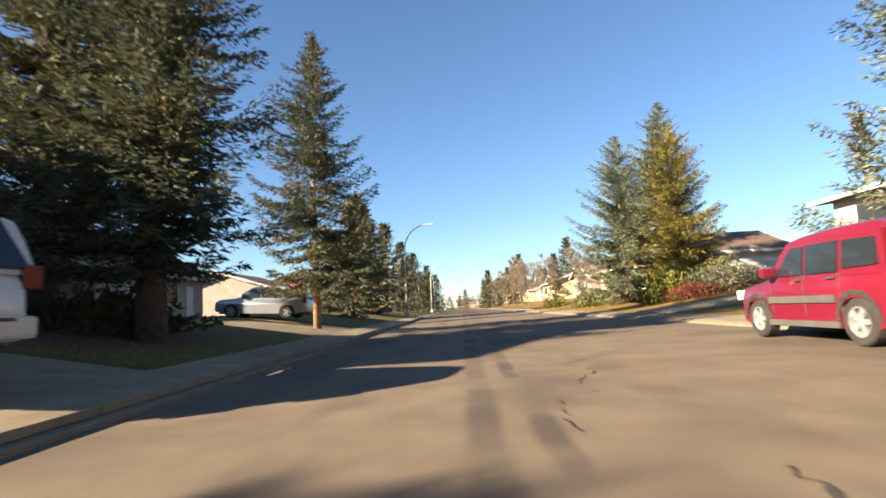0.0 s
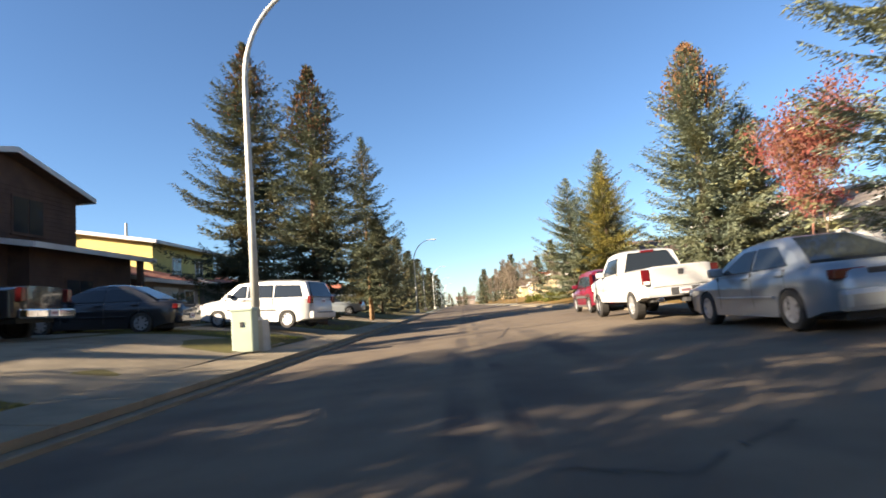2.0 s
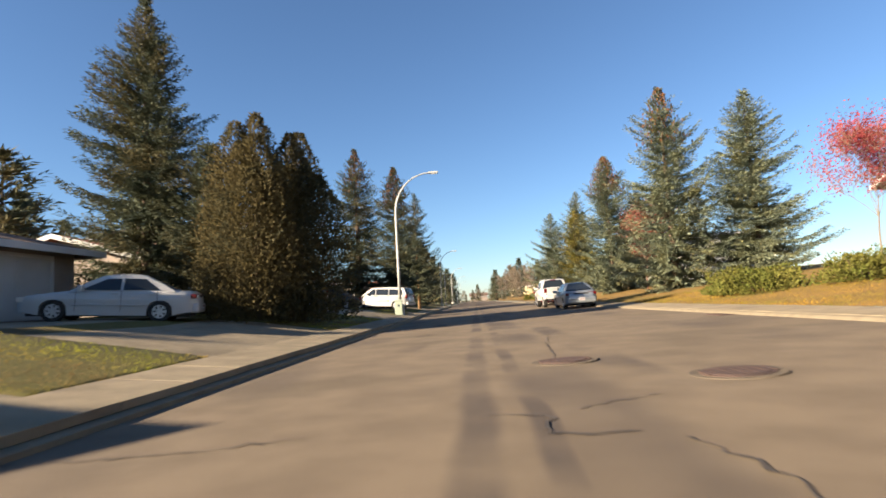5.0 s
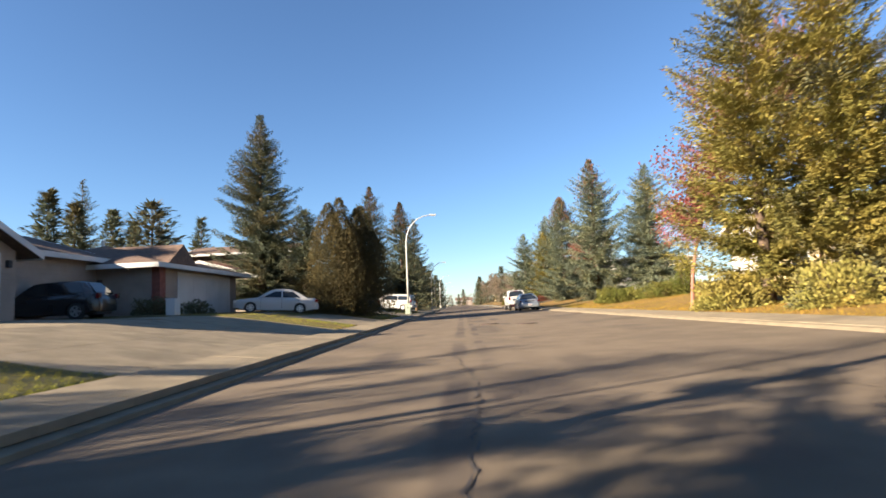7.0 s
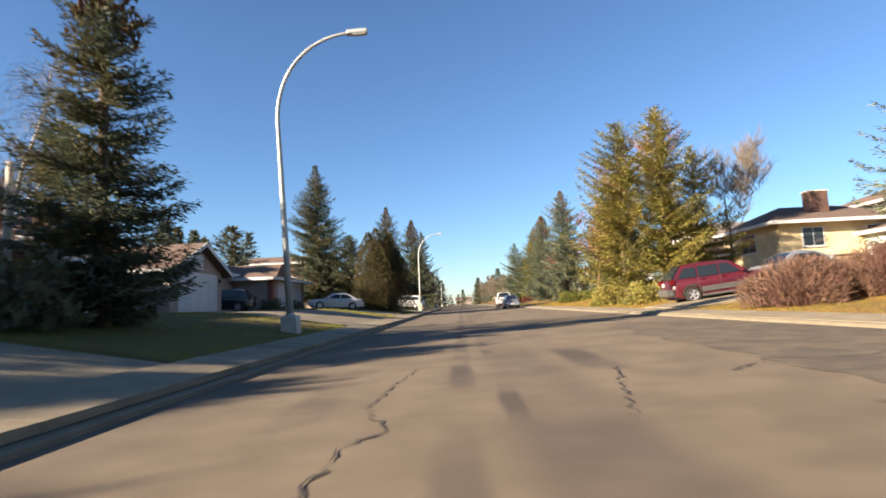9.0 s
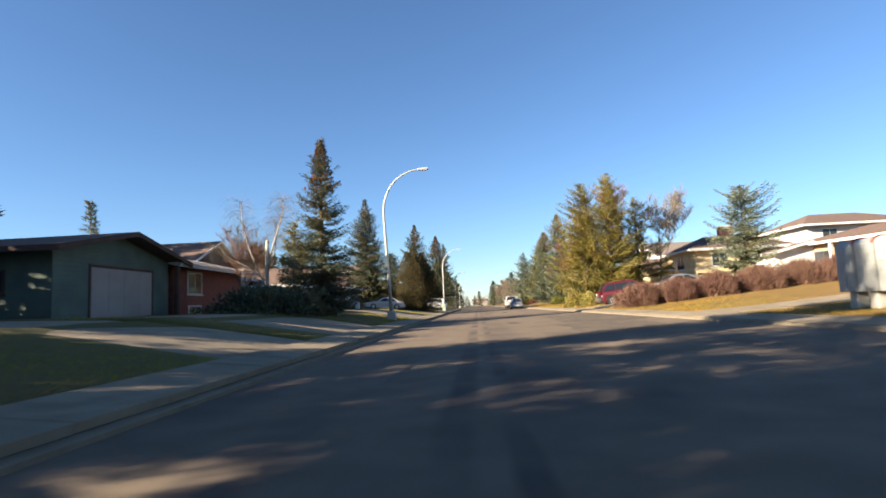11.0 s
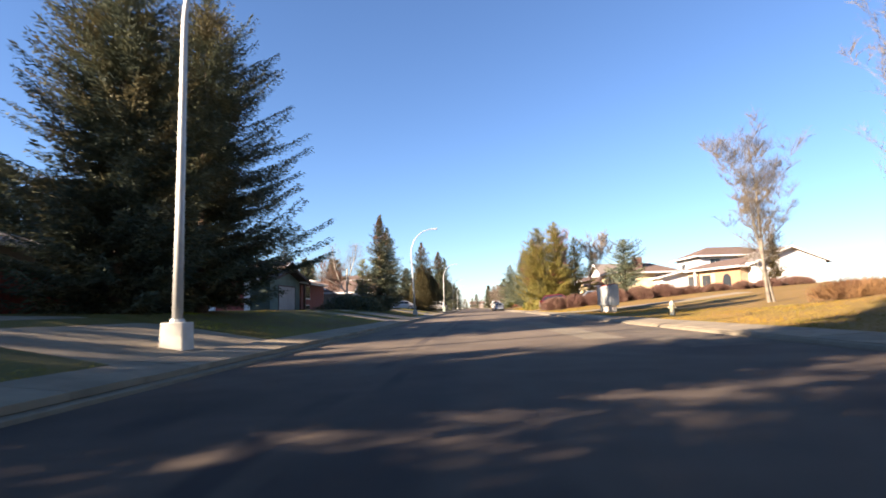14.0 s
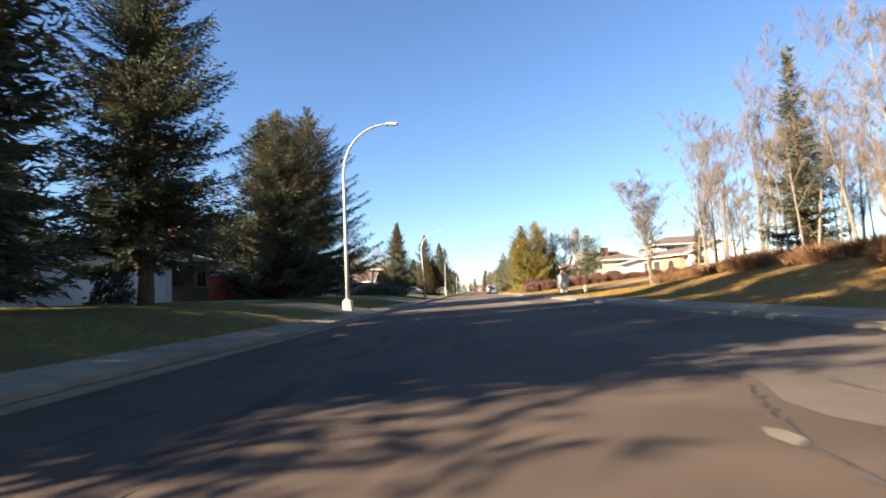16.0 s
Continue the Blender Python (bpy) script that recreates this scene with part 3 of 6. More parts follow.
def bush(x, y, a, b, c, leaves, label, seed, count=1500, size=0.16, name="shrub", category="shrub", turn=0, solid=0.35, sink=0.1):
    base = thing(name, pose(x, y, ground_z(x, y) - sink, 0, 0, turn), label, category)
    bm = bmesh.new()
    rng = random.Random(seed)
    for k in range(9):
        t = rng.uniform(0, math.tau)
        tube_into(bm, [(0.1 * a * math.cos(t), 0.1 * b * math.sin(t), 0), (0.35 * a * math.cos(t), 0.35 * b * math.sin(t), c * 0.4), (0.6 * a * math.cos(t), 0.6 * b * math.sin(t), c * 0.75)], [0.035, 0.025, 0.008], 4, False)
    part("stems", bm, BARK, base)
    part("crown", tri_mesh(mound_tris(seed, count, a, b, c, size, solid), "crown", leaves, 4), None, base)
    return base


def twig_mound(seed, count, a, b, c, length, width=0.012, spread=0.55):
    """Thin bare stems rising and spreading from the ground, as an array of triangles."""
    rng = np.random.default_rng(seed)
    t, r = rng.uniform(0, math.tau, count), np.sqrt(rng.random(count))
    f = rng.random(count) ** 0.8 * np.sqrt(np.maximum(0.05, 1 - 0.85 * r * r))
    lump = 1 + 0.2 * np.sin(3 * t + seed) + 0.12 * np.sin(7 * t + 2 * seed)
    p = np.stack([np.cos(t) * r * a * lump, np.sin(t) * r * b * lump, f * c * 0.85], 1)
    d = np.stack([np.cos(t) * r, np.sin(t) * r, np.full(count, 1.1)], 1) + rng.normal(0, spread, (count, 3))
    d = d / np.linalg.norm(d, axis=1)[:, None] * (length * rng.uniform(0.5, 1.3, count))[:, None]
    w = np.cross(d, rng.normal(0, 1, (count, 3)))
    w = w / (np.linalg.norm(w, axis=1)[:, None] + 1e-6) * width
    return np.stack([p - w - d * 0.3, p + w - d * 0.3, p + d * 0.7], 1).reshape(-1, 3)


def twig_bush(x, y, a, b, c, bark, label, seed, count=3500, length=0.45, width=0.012, name="shrub", turn=0, sink=0.05, group=""):
    base = thing(name, pose(x, y, ground_z(x, y) - sink, 0, 0, turn), label, "shrub", group)
    bm = bmesh.new()
    rng = random.Random(seed)
    for k in range(14):
        t, r = rng.uniform(0, math.tau), rng.uniform(0.1, 0.7)
        tube_into(bm, [(r * 0.5 * a * math.cos(t), r * 0.5 * b * math.sin(t), 0), (r * 0.8 * a * math.cos(t), r * 0.8 * b * math.sin(t), c * 0.5), (r * 1.1 * a * math.cos(t), r * 1.1 * b * math.sin(t), c * 0.9)], [0.02, 0.014, 0.005], 4, False)
    part("stems", bm, bark, base)
    part("crown", tri_mesh(twig_mound(seed, count, a, b, c, length, width), "crown", bark), None, base)
    return base


def cedar_crown(seed, height, radius, count):
    """Upright rounded evergreen: flat sprays all over a tall egg-shaped form."""
    rng = np.random.default_rng(seed)
    f = rng.random(count) ** 0.85
    a = rng.uniform(0, math.tau, count)
    # several leaders, each with its own height and pointed tip
    lead = np.random.default_rng(seed + 5)
    tops = lead.uniform(0.72, 0.97, 7)
    tops[0] = 1.0
    turn = np.arange(7) * 0.9 + lead.uniform(-0.25, 0.25, 7)
    off = radius * lead.uniform(0.38, 0.55, 7)
    off[0] = 0.1
    k = rng.integers(0, 7, count)
    prof = np.interp(f, [0, 0.08, 0.3, 0.6, 0.8, 1.0], [0.55, 0.66, 0.68, 0.58, 0.42, 0.06])
    lump = 1 + 0.10 * np.sin(5 * a + 9 * f) + 0.10 * np.sin(11 * a - 21 * f + 1)
    r = radius * prof * lump * (0.3 + 0.7 * rng.random(count) ** 0.33)
    p = np.stack([np.cos(a) * r + np.cos(turn[k]) * off[k] * (1 - 0.3 * f), np.sin(a) * r + np.sin(turn[k]) * off[k] * (1 - 0.3 * f), 0.1 + f * height * tops[k]], 1)
    out = np.stack([np.cos(a), np.sin(a), rng.uniform(-0.2, 1.2, count)], 1) + rng.normal(0, 0.45, (count, 3))
    d = out / np.linalg.norm(out, axis=1)[:, None] * rng.uniform(0.06, 0.17, count)[:, None]
    e = np.cross(d, rng.normal(0, 1, (count, 3)))
    e = e / (np.linalg.norm(e, axis=1)[:, None] + 1e-6) * 0.032
    return np.stack([p - d * 0.3, p + e, p + d, p - e], 1).reshape(-1, 3)


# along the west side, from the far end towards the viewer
conifer(-6.2, 24.4, 13.6, 3.5, SPRUCE, "tall spruce with bare lower trunk coloured sunlit orange beside the driveway", 3, bare=2.0, density=1.0, droop=0.45, ragged=0.35, tip=0.62, trunk=0.15, bark=BARK_LIT)
conifer(-7.0, 12.6, 13.9, 3.6, SPRUCE, "tall dark green spruce with brown cones at its top", 5, bare=2.0, density=1.2, droop=0.32, ragged=0.35, tip=0.66, cones=220, trunk=0.3)
conifer(-11.1, 14.6, 16.0, 4.8, SPRUCE, "broad tall dark spruce with sagging limbs behind the van", 8, bare=1.8, density=1.2, droop=0.28, ragged=0.35, cones=180, trunk=0.34)
conifer(-14.9, -15.5, 15.3, 4.6, SPRUCE, "tall dense dark spruce beside the garage", 13, bare=0.8, density=1.5, droop=0.25, tip=0.74)
# added spruce, placed to close a gap in the shade across the road
conifer(-11.2, -17.0, 7.5, 2.6, SPRUCE, "low dense spruce added behind the cedars to shade the street", 14, bare=0.3, density=1.5, droop=0.25, tip=0.45)
conifer(-8.8, -60.6, 10.3, 2.6, SPRUCE, "slim pointed spruce on the front lawn", 17, bare=0.4, density=1.2, droop=0.22, ragged=0.3, blade=0.25, cones=120)
# two unseen spruces, added and shaped for the shade they throw on the road
conifer(-15.0, -87.7, 14.5, 2.8, SPRUCE, "unseen slim spruce added to cast the shade edge on the road", 19, bare=0.8, density=1.5, blade=0.62, droop=0.2, ragged=0.15, tip=0.36)
conifer(-15.6, -92.4, 15.0, 3.8, SPRUCE, "unseen large spruce added to widen that shade", 20, bare=1.0, density=0.9, blade=0.62, droop=0.2, ragged=0.3)
conifer(-11.9, -99.6, 13.2, 4.7, SPRUCE, "bulky dark spruce behind the street lamp", 23, bare=0.5, density=1.4, droop=0.14, tip=0.52, ragged=0.14)
conifer(-11.2, -94.6, 15.0, 5.6, SPRUCE, "broad dark spruce with upturned limbs by the red fence", 29, bare=0.6, density=1.3, droop=0.02, tip=0.6, ragged=0.24, blade=0.26)
conifer(-10.5, -117.8, 13.7, 4.3, SPRUCE, "tall spruce with a thick bare trunk on the lawn", 31, bare=1.9, density=1.4, droop=0.30, ragged=0.35, tip=0.6, trunk=0.24)
conifer(-12.0, -124.2, 15.0, 4.0, SPRUCE, "tall dark spruce near the sidewalk", 38, bare=1.0, density=1.5, droop=0.3, ragged=0.3, blade=0.55, trunk=0.3, tip=0.6)
conifer(-12.4, -130.2, 15.0, 4.2, SPRUCE, "tall dark spruce at the lawn's edge", 39, bare=0.8, density=1.5, droop=0.3, ragged=0.3, blade=0.6, trunk=0.3, tip=0.6)
conifer(-11.4, -136.4, 14.5, 4.5, SPRUCE, "tall dark spruce in a row of others", 40, bare=0.8, density=1.6, droop=0.3, ragged=0.3, blade=0.6, trunk=0.3, tip=0.6)
conifer(-40.1, 1.0, 15.2, 3.8, SPRUCE, "distant dark spruce behind the roofs", 44, bare=1.0, density=0.7)
for i, (bx, by, bh) in enumerate(((-49.5, 34, 15), (-47, 22, 12), (-32.5, 12.6, 12.3), (-46, 40, 14), (-51.4, -20, 16), (-36, -66, 8.5), (-38, -74, 8.5), (-31, -90, 10.5), (-33, -82, 10), (-42, -48, 10), (37, 50, 14))):
    conifer(bx, by, bh, 3.0, SPRUCE, "distant dark spruce behind the roofs", 200 + i, bare=0.8, density=0.38, blade=0.8, group="spruces behind the houses")
for i, (cx, cy, ch, cr) in enumerate(((-8.1, -19.7, 7.95, 2.15), (-6.9, -18.1, 7.8, 2.1))):
    c = thing("cedar_tree", pose(cx, cy, ground_z(cx, cy) - 0.05, 0, 0, 50 * i), "rounded brown-green cedar growing in a pair beside the driveway", "cedar tree", "pair of cedars")
    part("trunk", tube([(0, 0, 0), (0, 0.05, ch * 0.5), (0, 0, ch * 0.85)], [0.16, 0.1, 0.03], 8), BARK, c, "", True)
    part("crown", tri_mesh(cedar_crown(41 + i, ch, cr, 36000), "crown", CEDAR, 4), None, c)

# unseen trees added behind the first row to shade street and lawns
back = conifer(-17.5, -120.6, 15.5, 4.4, SPRUCE, "unseen spruce added in a second row to cast shade", 45, bare=0.6, density=0.75, droop=0.3, ragged=0.25, blade=1.05, trunk=0.3, tip=0.5, group="second row of spruces")
for i, (bx, by, bs) in enumerate(((-17.5, -128.5, 1.0), (-17.0, -135.0, 1.0), (-28.0, -113.0, 1.0), (-27.5, -105.0, 0.66), (-33.0, -98.0, 0.8), (-27.0, -109.2, 0.9), (-33.5, -104.0, 0.8), (-30.0, -115.6, 0.68), (-30.0, -118.4, 0.66), (-30.0, -121.2, 0.7), (-30.0, -124.0, 0.8), (-30.2, -126.8, 0.8))):
    q = copy_thing(back, pose(bx, by, ground_z(bx, by) - 0.05, 0, 0, 50 * i + 20))
    q.scale = (bs, bs, bs)

# trees added in the back gardens to cast shade on the front lawns
conifer(-25.8, -11.0, 9.5, 4.4, SPRUCE, "broad bushy spruce behind the bungalow", 49, bare=0.6, density=0.42, droop=0.2, ragged=0.2, blade=0.85, trunk=0.25, tip=0.54)
garden = conifer(-27.0, -75.4, 13.0, 4.2, SPRUCE, "spruce added behind the roofs to shade the front lawns", 48, bare=0.6, density=0.8, droop=0.3, ragged=0.15, blade=1.3, trunk=0.3, tip=0.3, group="back garden spruces")
for i, (bx, by, bs) in enumerate(((-27.0, -71.4, 0.75), (-27.2, -67.4, 0.74), (-27.0, -79.6, 0.66), (-27.2, -84.0, 0.67), (-28.8, -80.2, 0.74), (-28.0, -88.4, 0.7), (-28.6, -73.4, 0.77), (-28.6, -69.4, 0.77), (-29.0, -86.2, 0.74))):
    q = copy_thing(garden, pose(bx, by, ground_z(bx, by) - 0.05, 0, 0, 50 * i + 20))
    q.scale = (bs, bs, bs)
garden.scale = (0.75, 0.75, 0.75)
yard = conifer(-50.0, -51.0, 17.0, 4.4, SPRUCE, "tall pointed spruce added to shade driveways and lawns", 50, bare=0.6, density=0.7, droop=0.3, ragged=0.25, blade=1.2, trunk=0.3, tip=0.6, group="back garden spruces")
for i, (bx, by, bs) in enumerate(((-50.0, -47.0, 1.05), (-50.0, -43.5, 1.1), (-50.5, -40.0, 1.08), (-30.0, -17.5, 0.56), (-31.0, -13.2, 0.56), (-33.0, -5.0, 0.61), (-33.5, -0.5, 0.58))):
    q = copy_thing(yard, pose(bx, by, ground_z(bx, by) - 0.05, 0, 0, 50 * i + 20))
    q.scale = (bs, bs, bs)

# along the east side
conifer(11.8, 39.5, 12.0, 4.6, BLUE_SPRUCE, "blue spruce with ragged sweeping limbs", 43, bare=0.5, density=1.0, droop=0.2, ragged=0.4, tip=0.66)
conifer(16.2, 42.5, 15.0, 4.8, BLUE_SPRUCE, "tall grey-green spruce behind a shorter one", 47, bare=0.6, density=1.0, tip=0.64)
conifer(14.6, 36.8, 11.4, 3.2, PINE, "yellow-green pine beside the blue spruce", 53, bare=0.5, density=1.1, droop=0.1, tip=0.55)
conifer(13.4, 13.4, 13.2, 4.4, BLUE_SPRUCE, "tall dense spruce with brown cones on its crown", 59, bare=0.4, density=1.2, cones=260, tip=0.6)
conifer(16.6, 14.6, 9.6, 3.4, BLUE_SPRUCE, "shorter spruce grown into its taller neighbour", 61, bare=0.4, density=1.15, tip=0.62)
conifer(13.6, -2.2, 14.0, 5.0, BLUE_SPRUCE, "tall blue spruce with dense tiers on the lawn slope", 67, bare=0.3, density=1.15, ragged=0.34, cones=120, tip=0.7)
conifer(18.4, -4.0, 12.2, 4.6, BLUE_SPRUCE, "broad pale spruce beside a taller one", 71, bare=0.3, density=1.15, tip=0.66)
conifer(10.5, -37.8, 11.8, 3.6, PINE, "yellow-green pine with dense bushy limbs", 73, bare=0.5, density=0.95, droop=-0.12, tip=0.45, ragged=0.35, blade=0.24, name="pine_tree", category="pine tree", group="pair of pines")
conifer(12.8, -38.8, 12.1, 3.4, PINE, "tall bushy pine standing against another", 79, bare=0.8, density=0.95, droop=-0.12, tip=0.42, ragged=0.35, blade=0.24, name="pine_tree", category="pine tree", group="pair of pines")
conifer(16.2, -35.6, 9.8, 3.0, PINE, "darker thin-limbed pine behind the pair", 81, bare=1.2, density=0.8, droop=0.0, tip=0.5, ragged=0.5, blade=0.3, name="pine_tree", category="pine tree")
conifer(18.3, -108.0, 10.9, 2.3, SPRUCE, "slender spruce among bare aspens", 83, bare=0.4, density=1.0, droop=0.3, tip=0.85, ragged=0.35)

# far down the street: a few kinds, copied
far_conifers = [conifer(-9.5, 52 + 3 * k, 11.0, 3.5, SPRUCE, "distant dark street-side spruce", 120 + k, bare=0.4, density=0.45, blade=0.95, group="far spruces") for k in range(3)]
rngf = random.Random(11)
for k in range(34):
    side = -1 if k % 3 else 1
    y = 50 + k * 6.5 + rngf.uniform(-3, 3)
    x = (-8.0 - rngf.uniform(0, 8)) if side < 0 else (13 + rngf.uniform(0, 9))
    s_ = rngf.uniform(0.65, 1.15)
    q = copy_thing(far_conifers[k % 3], pose(x, y, ground_z(x, y), 0, 0, rngf.uniform(0, 360)))
    q.scale = (s_, s_, s_)

for x, y, s_ in ((9.2, 168, 1.0), (12.5, 176, 0.8), (9.5, 205, 0.9), (-7.6, 40, 0.75), (-8.4, 66, 0.95), (-7.4, 96, 0.9), (-7.0, 130, 0.95), (-6.8, 175, 1.0)):
    q = copy_thing(far_conifers[int(y) % 3], pose(x, y, ground_z(x, y), 0, 0, 40 * x))
    q.scale = (s_, s_, s_)

# trees closing the far end of the street
for k in range(13):
    x, y = -34 + k * 5.8 + rngf.uniform(-3, 3), 240 + rngf.uniform(0, 75)
    if abs(x - 1.5) < 5.5:
        y = 318
    s_ = rngf.uniform(0.45, 1.15)
    q = copy_thing(far_conifers[k % 3], pose(x, y, ground_z(x, y), 0, 0, rngf.uniform(0, 360)))
    q.scale = (s_, s_, s_)

# ---- street lamps and street furniture ----
def street_lamp(x, y, label, lean=0.0, height=9.75, block=True, z=None):
    base = thing("street_lamp", pose(x, y, ground_z(x, y) if z is None else z, 0, lean, 0), label, "street lamp", "street lamps")
    if block:
        bm = bmesh.new()
        vs = box(bm, -0.27, 0.27, -0.27, 0.27, -0.3, 0.6, 0.03)
        for v in bm.verts:
            if v.co.z > 0.5:
                v.co.x *= 0.92
                v.co.y *= 0.92
        part("base_block", bm, CASTBASE, base, "square pale concrete base")
    pts = [(0, 0, 0.58), (0, 0, 3.0), (0, 0, height - 3.0)]
    rad = [0.115, 0.095, 0.072]
    for k in range(1, 17):
        a = k / 16 * math.pi / 2
        pts.append((2.55 * (1 - math.cos(a)) ** 1.08, 0, height - 3.0 + 2.9 * math.sin(a)))
        rad.append(0.07 - 0.0015 * k)
    part("pole", tube(pts, rad, 16), GALV, base, "", True)
    part("collar", tube([(0, 0, 0.57), (0, 0, 0.67)], [0.17, 0.15], 10), GALV, base)
    bm = bmesh.new()
    box(bm, 2.45, 3.15, -0.13, 0.13, height - 0.17, height - 0.03, 0.05)
    head = part("lamp_head", bm, GALV, base, "flat grey lamp head")
    part("lens", boxed(2.65, 3.08, -0.09, 0.09, height - 0.2, height - 0.165, 0.01), LAMPCLEAR, head)
    return base


street_lamp(-5.08, -1.75, "curved galvanised street lamp on a square concrete base", z=0.46, height=9.8)
street_lamp(-5.6, -56.2, "curved galvanised street lamp leaning a little from the road", lean=-2.6, z=0.28)
street_lamp(-5.64, -106.9, "curved galvanised street lamp on a pale concrete base", z=0.3, height=10.4)
for yy in (58, 112, 166, 220):
    street_lamp(-5.4, yy, "distant curved galvanised street lamp")
for yy in (84, 138):
    p = thing("utility_pole", pose(-5.9, yy, ground_z(-5.9, yy)), "pale straight pole on a small concrete base", "pole", "street poles")
    part("pole", tube([(0, 0, 0), (0, 0, 7.5)], [0.11, 0.07], 8), GALV, p, "", True)
    part("base_block", boxed(-0.25, 0.25, -0.25, 0.25, -0.2, 0.6, 0.03), CASTBASE, p)

# ---- pavements, driveways and road surface ----
def slab_mesh(w, l, t, name, material):
    return mesh_of(boxed(-w / 2, w / 2, -l / 2 + 0.006, l / 2 - 0.006, -t, 0, 0.008), name, material)


def paved(name, x0, x1, y0, y1, length, label, material=CONCRETE, lift=0.012):
    """A row of separate slabs along the street between x0 and x1."""
    z0, z1 = ground_z(x0, (y0 + y1) / 2), ground_z(x1, (y0 + y1) / 2)
    width = math.hypot(x1 - x0, z1 - z0)
    me = slab_mesh(width, length, 0.1, "slab", material)
    top = tagged(new(name), label, name, kind="structure")
    tilt = math.degrees(math.atan2(z1 - z0, x1 - x0))
    n = int((y1 - y0) / length)
    for i in range(n):
        part("slab", me, None, top, m=pose((x0 + x1) / 2, y0 + (i + 0.5) * length, (z0 + z1) / 2 + lift + random.uniform(-0.004, 0.004), random.uniform(-0.2, 0.2), -tilt, 0))
    return top


def driveway(x0, x1, y0, y1, label, material=CONCRETE, spread=0.0, lift=0.05, rows=4, name="driveway"):
    """Poured panels from the walk up to the house, following the slope."""
    top = tagged(new(name), label, "driveway", kind="structure")
    xs = np.linspace(x0, x1, rows + 1)
    for xa, xb in zip(xs, xs[1:]):
        for s in (0, 1):
            ya, yb = (y0, (y0 + y1) / 2) if s == 0 else ((y0 + y1) / 2, y1)
            bm = bmesh.new()
            g = 0.008
            pts = [(xa + g, ya + g), (xb - g, ya + g), (xb - g, yb - g), (xa + g, yb - g)]
            hi = [bm.verts.new((x, y, ground_z(x, y) + lift)) for x, y in pts]
            lo = [bm.verts.new((x, y, ground_z(x, y) - 0.15)) for x, y in pts]
            bm.faces.new(hi)
            for i in range(4):
                bm.faces.new((hi[i], lo[i], lo[(i + 1) % 4], hi[(i + 1) % 4]))
            bmesh.ops.recalc_face_normals(bm, faces=bm.faces)
            part("slab", bm, material, top)
    return top


driveway(-16.5, -5.02, 2.6, 9.2, "pale concrete driveway under the white van")
driveway(-16.8, -5.02, -9.2, 0.4, "concrete driveway in front of the brown house")
driveway(-17.0, -5.02, -29.9, -20.4, "concrete driveway with a white sedan")
driveway(-12.0, -5.02, -38.9, -34.2, "concrete driveway before a white garage door")
driveway(-14.3, -5.02, -49.3, -39.0, "concrete driveway below the basketball hoop")
driveway(-17.0, -5.02, -73.3, -64.5, "shaded concrete driveway to a taupe garage door")
driveway(-17.0, -5.02, -81.5, -76.0, "shaded concrete driveway to a red garage door")
driveway(-17.3, -5.02, -110.0, -102.5, "grey concrete driveway by the street lamp")
driveway(-17.0, -5.02, 20.0, 27.5, "shaded concrete driveway beside a spruce")
driveway(8.45, 24.0, -52.0, -47.0, "sloping concrete driveway under the maroon car", rows=5)
driveway(8.45, 20.0, 22.0, 27.0, "concrete driveway to a white house", rows=4)
driveway(8.45, 24.0, -71.5, -68.6, "narrow concrete path up the lawn", rows=6, lift=0.04)


def flat_patch(name, outline, material, lift, parent=road, z=None, kind=""):
    """A thin patch lying on the road, from an outline of x, y."""
    me = pydata([(x, y, (ground_z(x, y) if z is None else z) + lift) for x, y in outline], [tuple(range(len(outline)))], name, material)
    ob = part(name, me, None, parent)
    if kind:
        ob["kind"] = kind
    return ob


def blot(x, y, a, b, seed, n=18):
    rng = random.Random(seed)
    return [(x + a * math.cos(k * math.tau / n) * rng.uniform(0.7, 1.2), y + b * math.sin(k * math.tau / n) * rng.uniform(0.75, 1.2)) for k in range(n)]



def crack(points, width, seed):
    """A wandering crack as a thin ribbon of filler."""
    rng = random.Random(seed)
    line = []
    for (xa, ya), (xb, yb) in zip(points, points[1:]):
        n = max(2, int(math.hypot(xb - xa, yb - ya) / 0.09))
        line += [(xa + (xb - xa) * k / n + rng.uniform(-0.05, 0.05), ya + (yb - ya) * k / n + rng.uniform(-0.05, 0.05)) for k in range(n)]
    line.append(points[-1])
    verts, faces = [], []
    for i, (x, y) in enumerate(line):
        a, b = line[max(0, i - 1)], line[min(len(line) - 1, i + 1)]
        d = math.hypot(b[0] - a[0], b[1] - a[1]) or 1
        nx, ny = -(b[1] - a[1]) / d, (b[0] - a[0]) / d
        w = width * rng.choice((0.12, 0.3, 0.5, 0.8)) * rng.uniform(0.6, 1.1) / 2
        verts += [(x + nx * w, y + ny * w, ground_z(x, y) + 0.010), (x - nx * w, y - ny * w, ground_z(x, y) + 0.010)]
        if i:
            faces.append((2 * i - 2, 2 * i - 1, 2 * i + 1, 2 * i))
    tagged(part("crack", pydata(verts, faces, "crack", CRACK), None, road), kind="stuff")


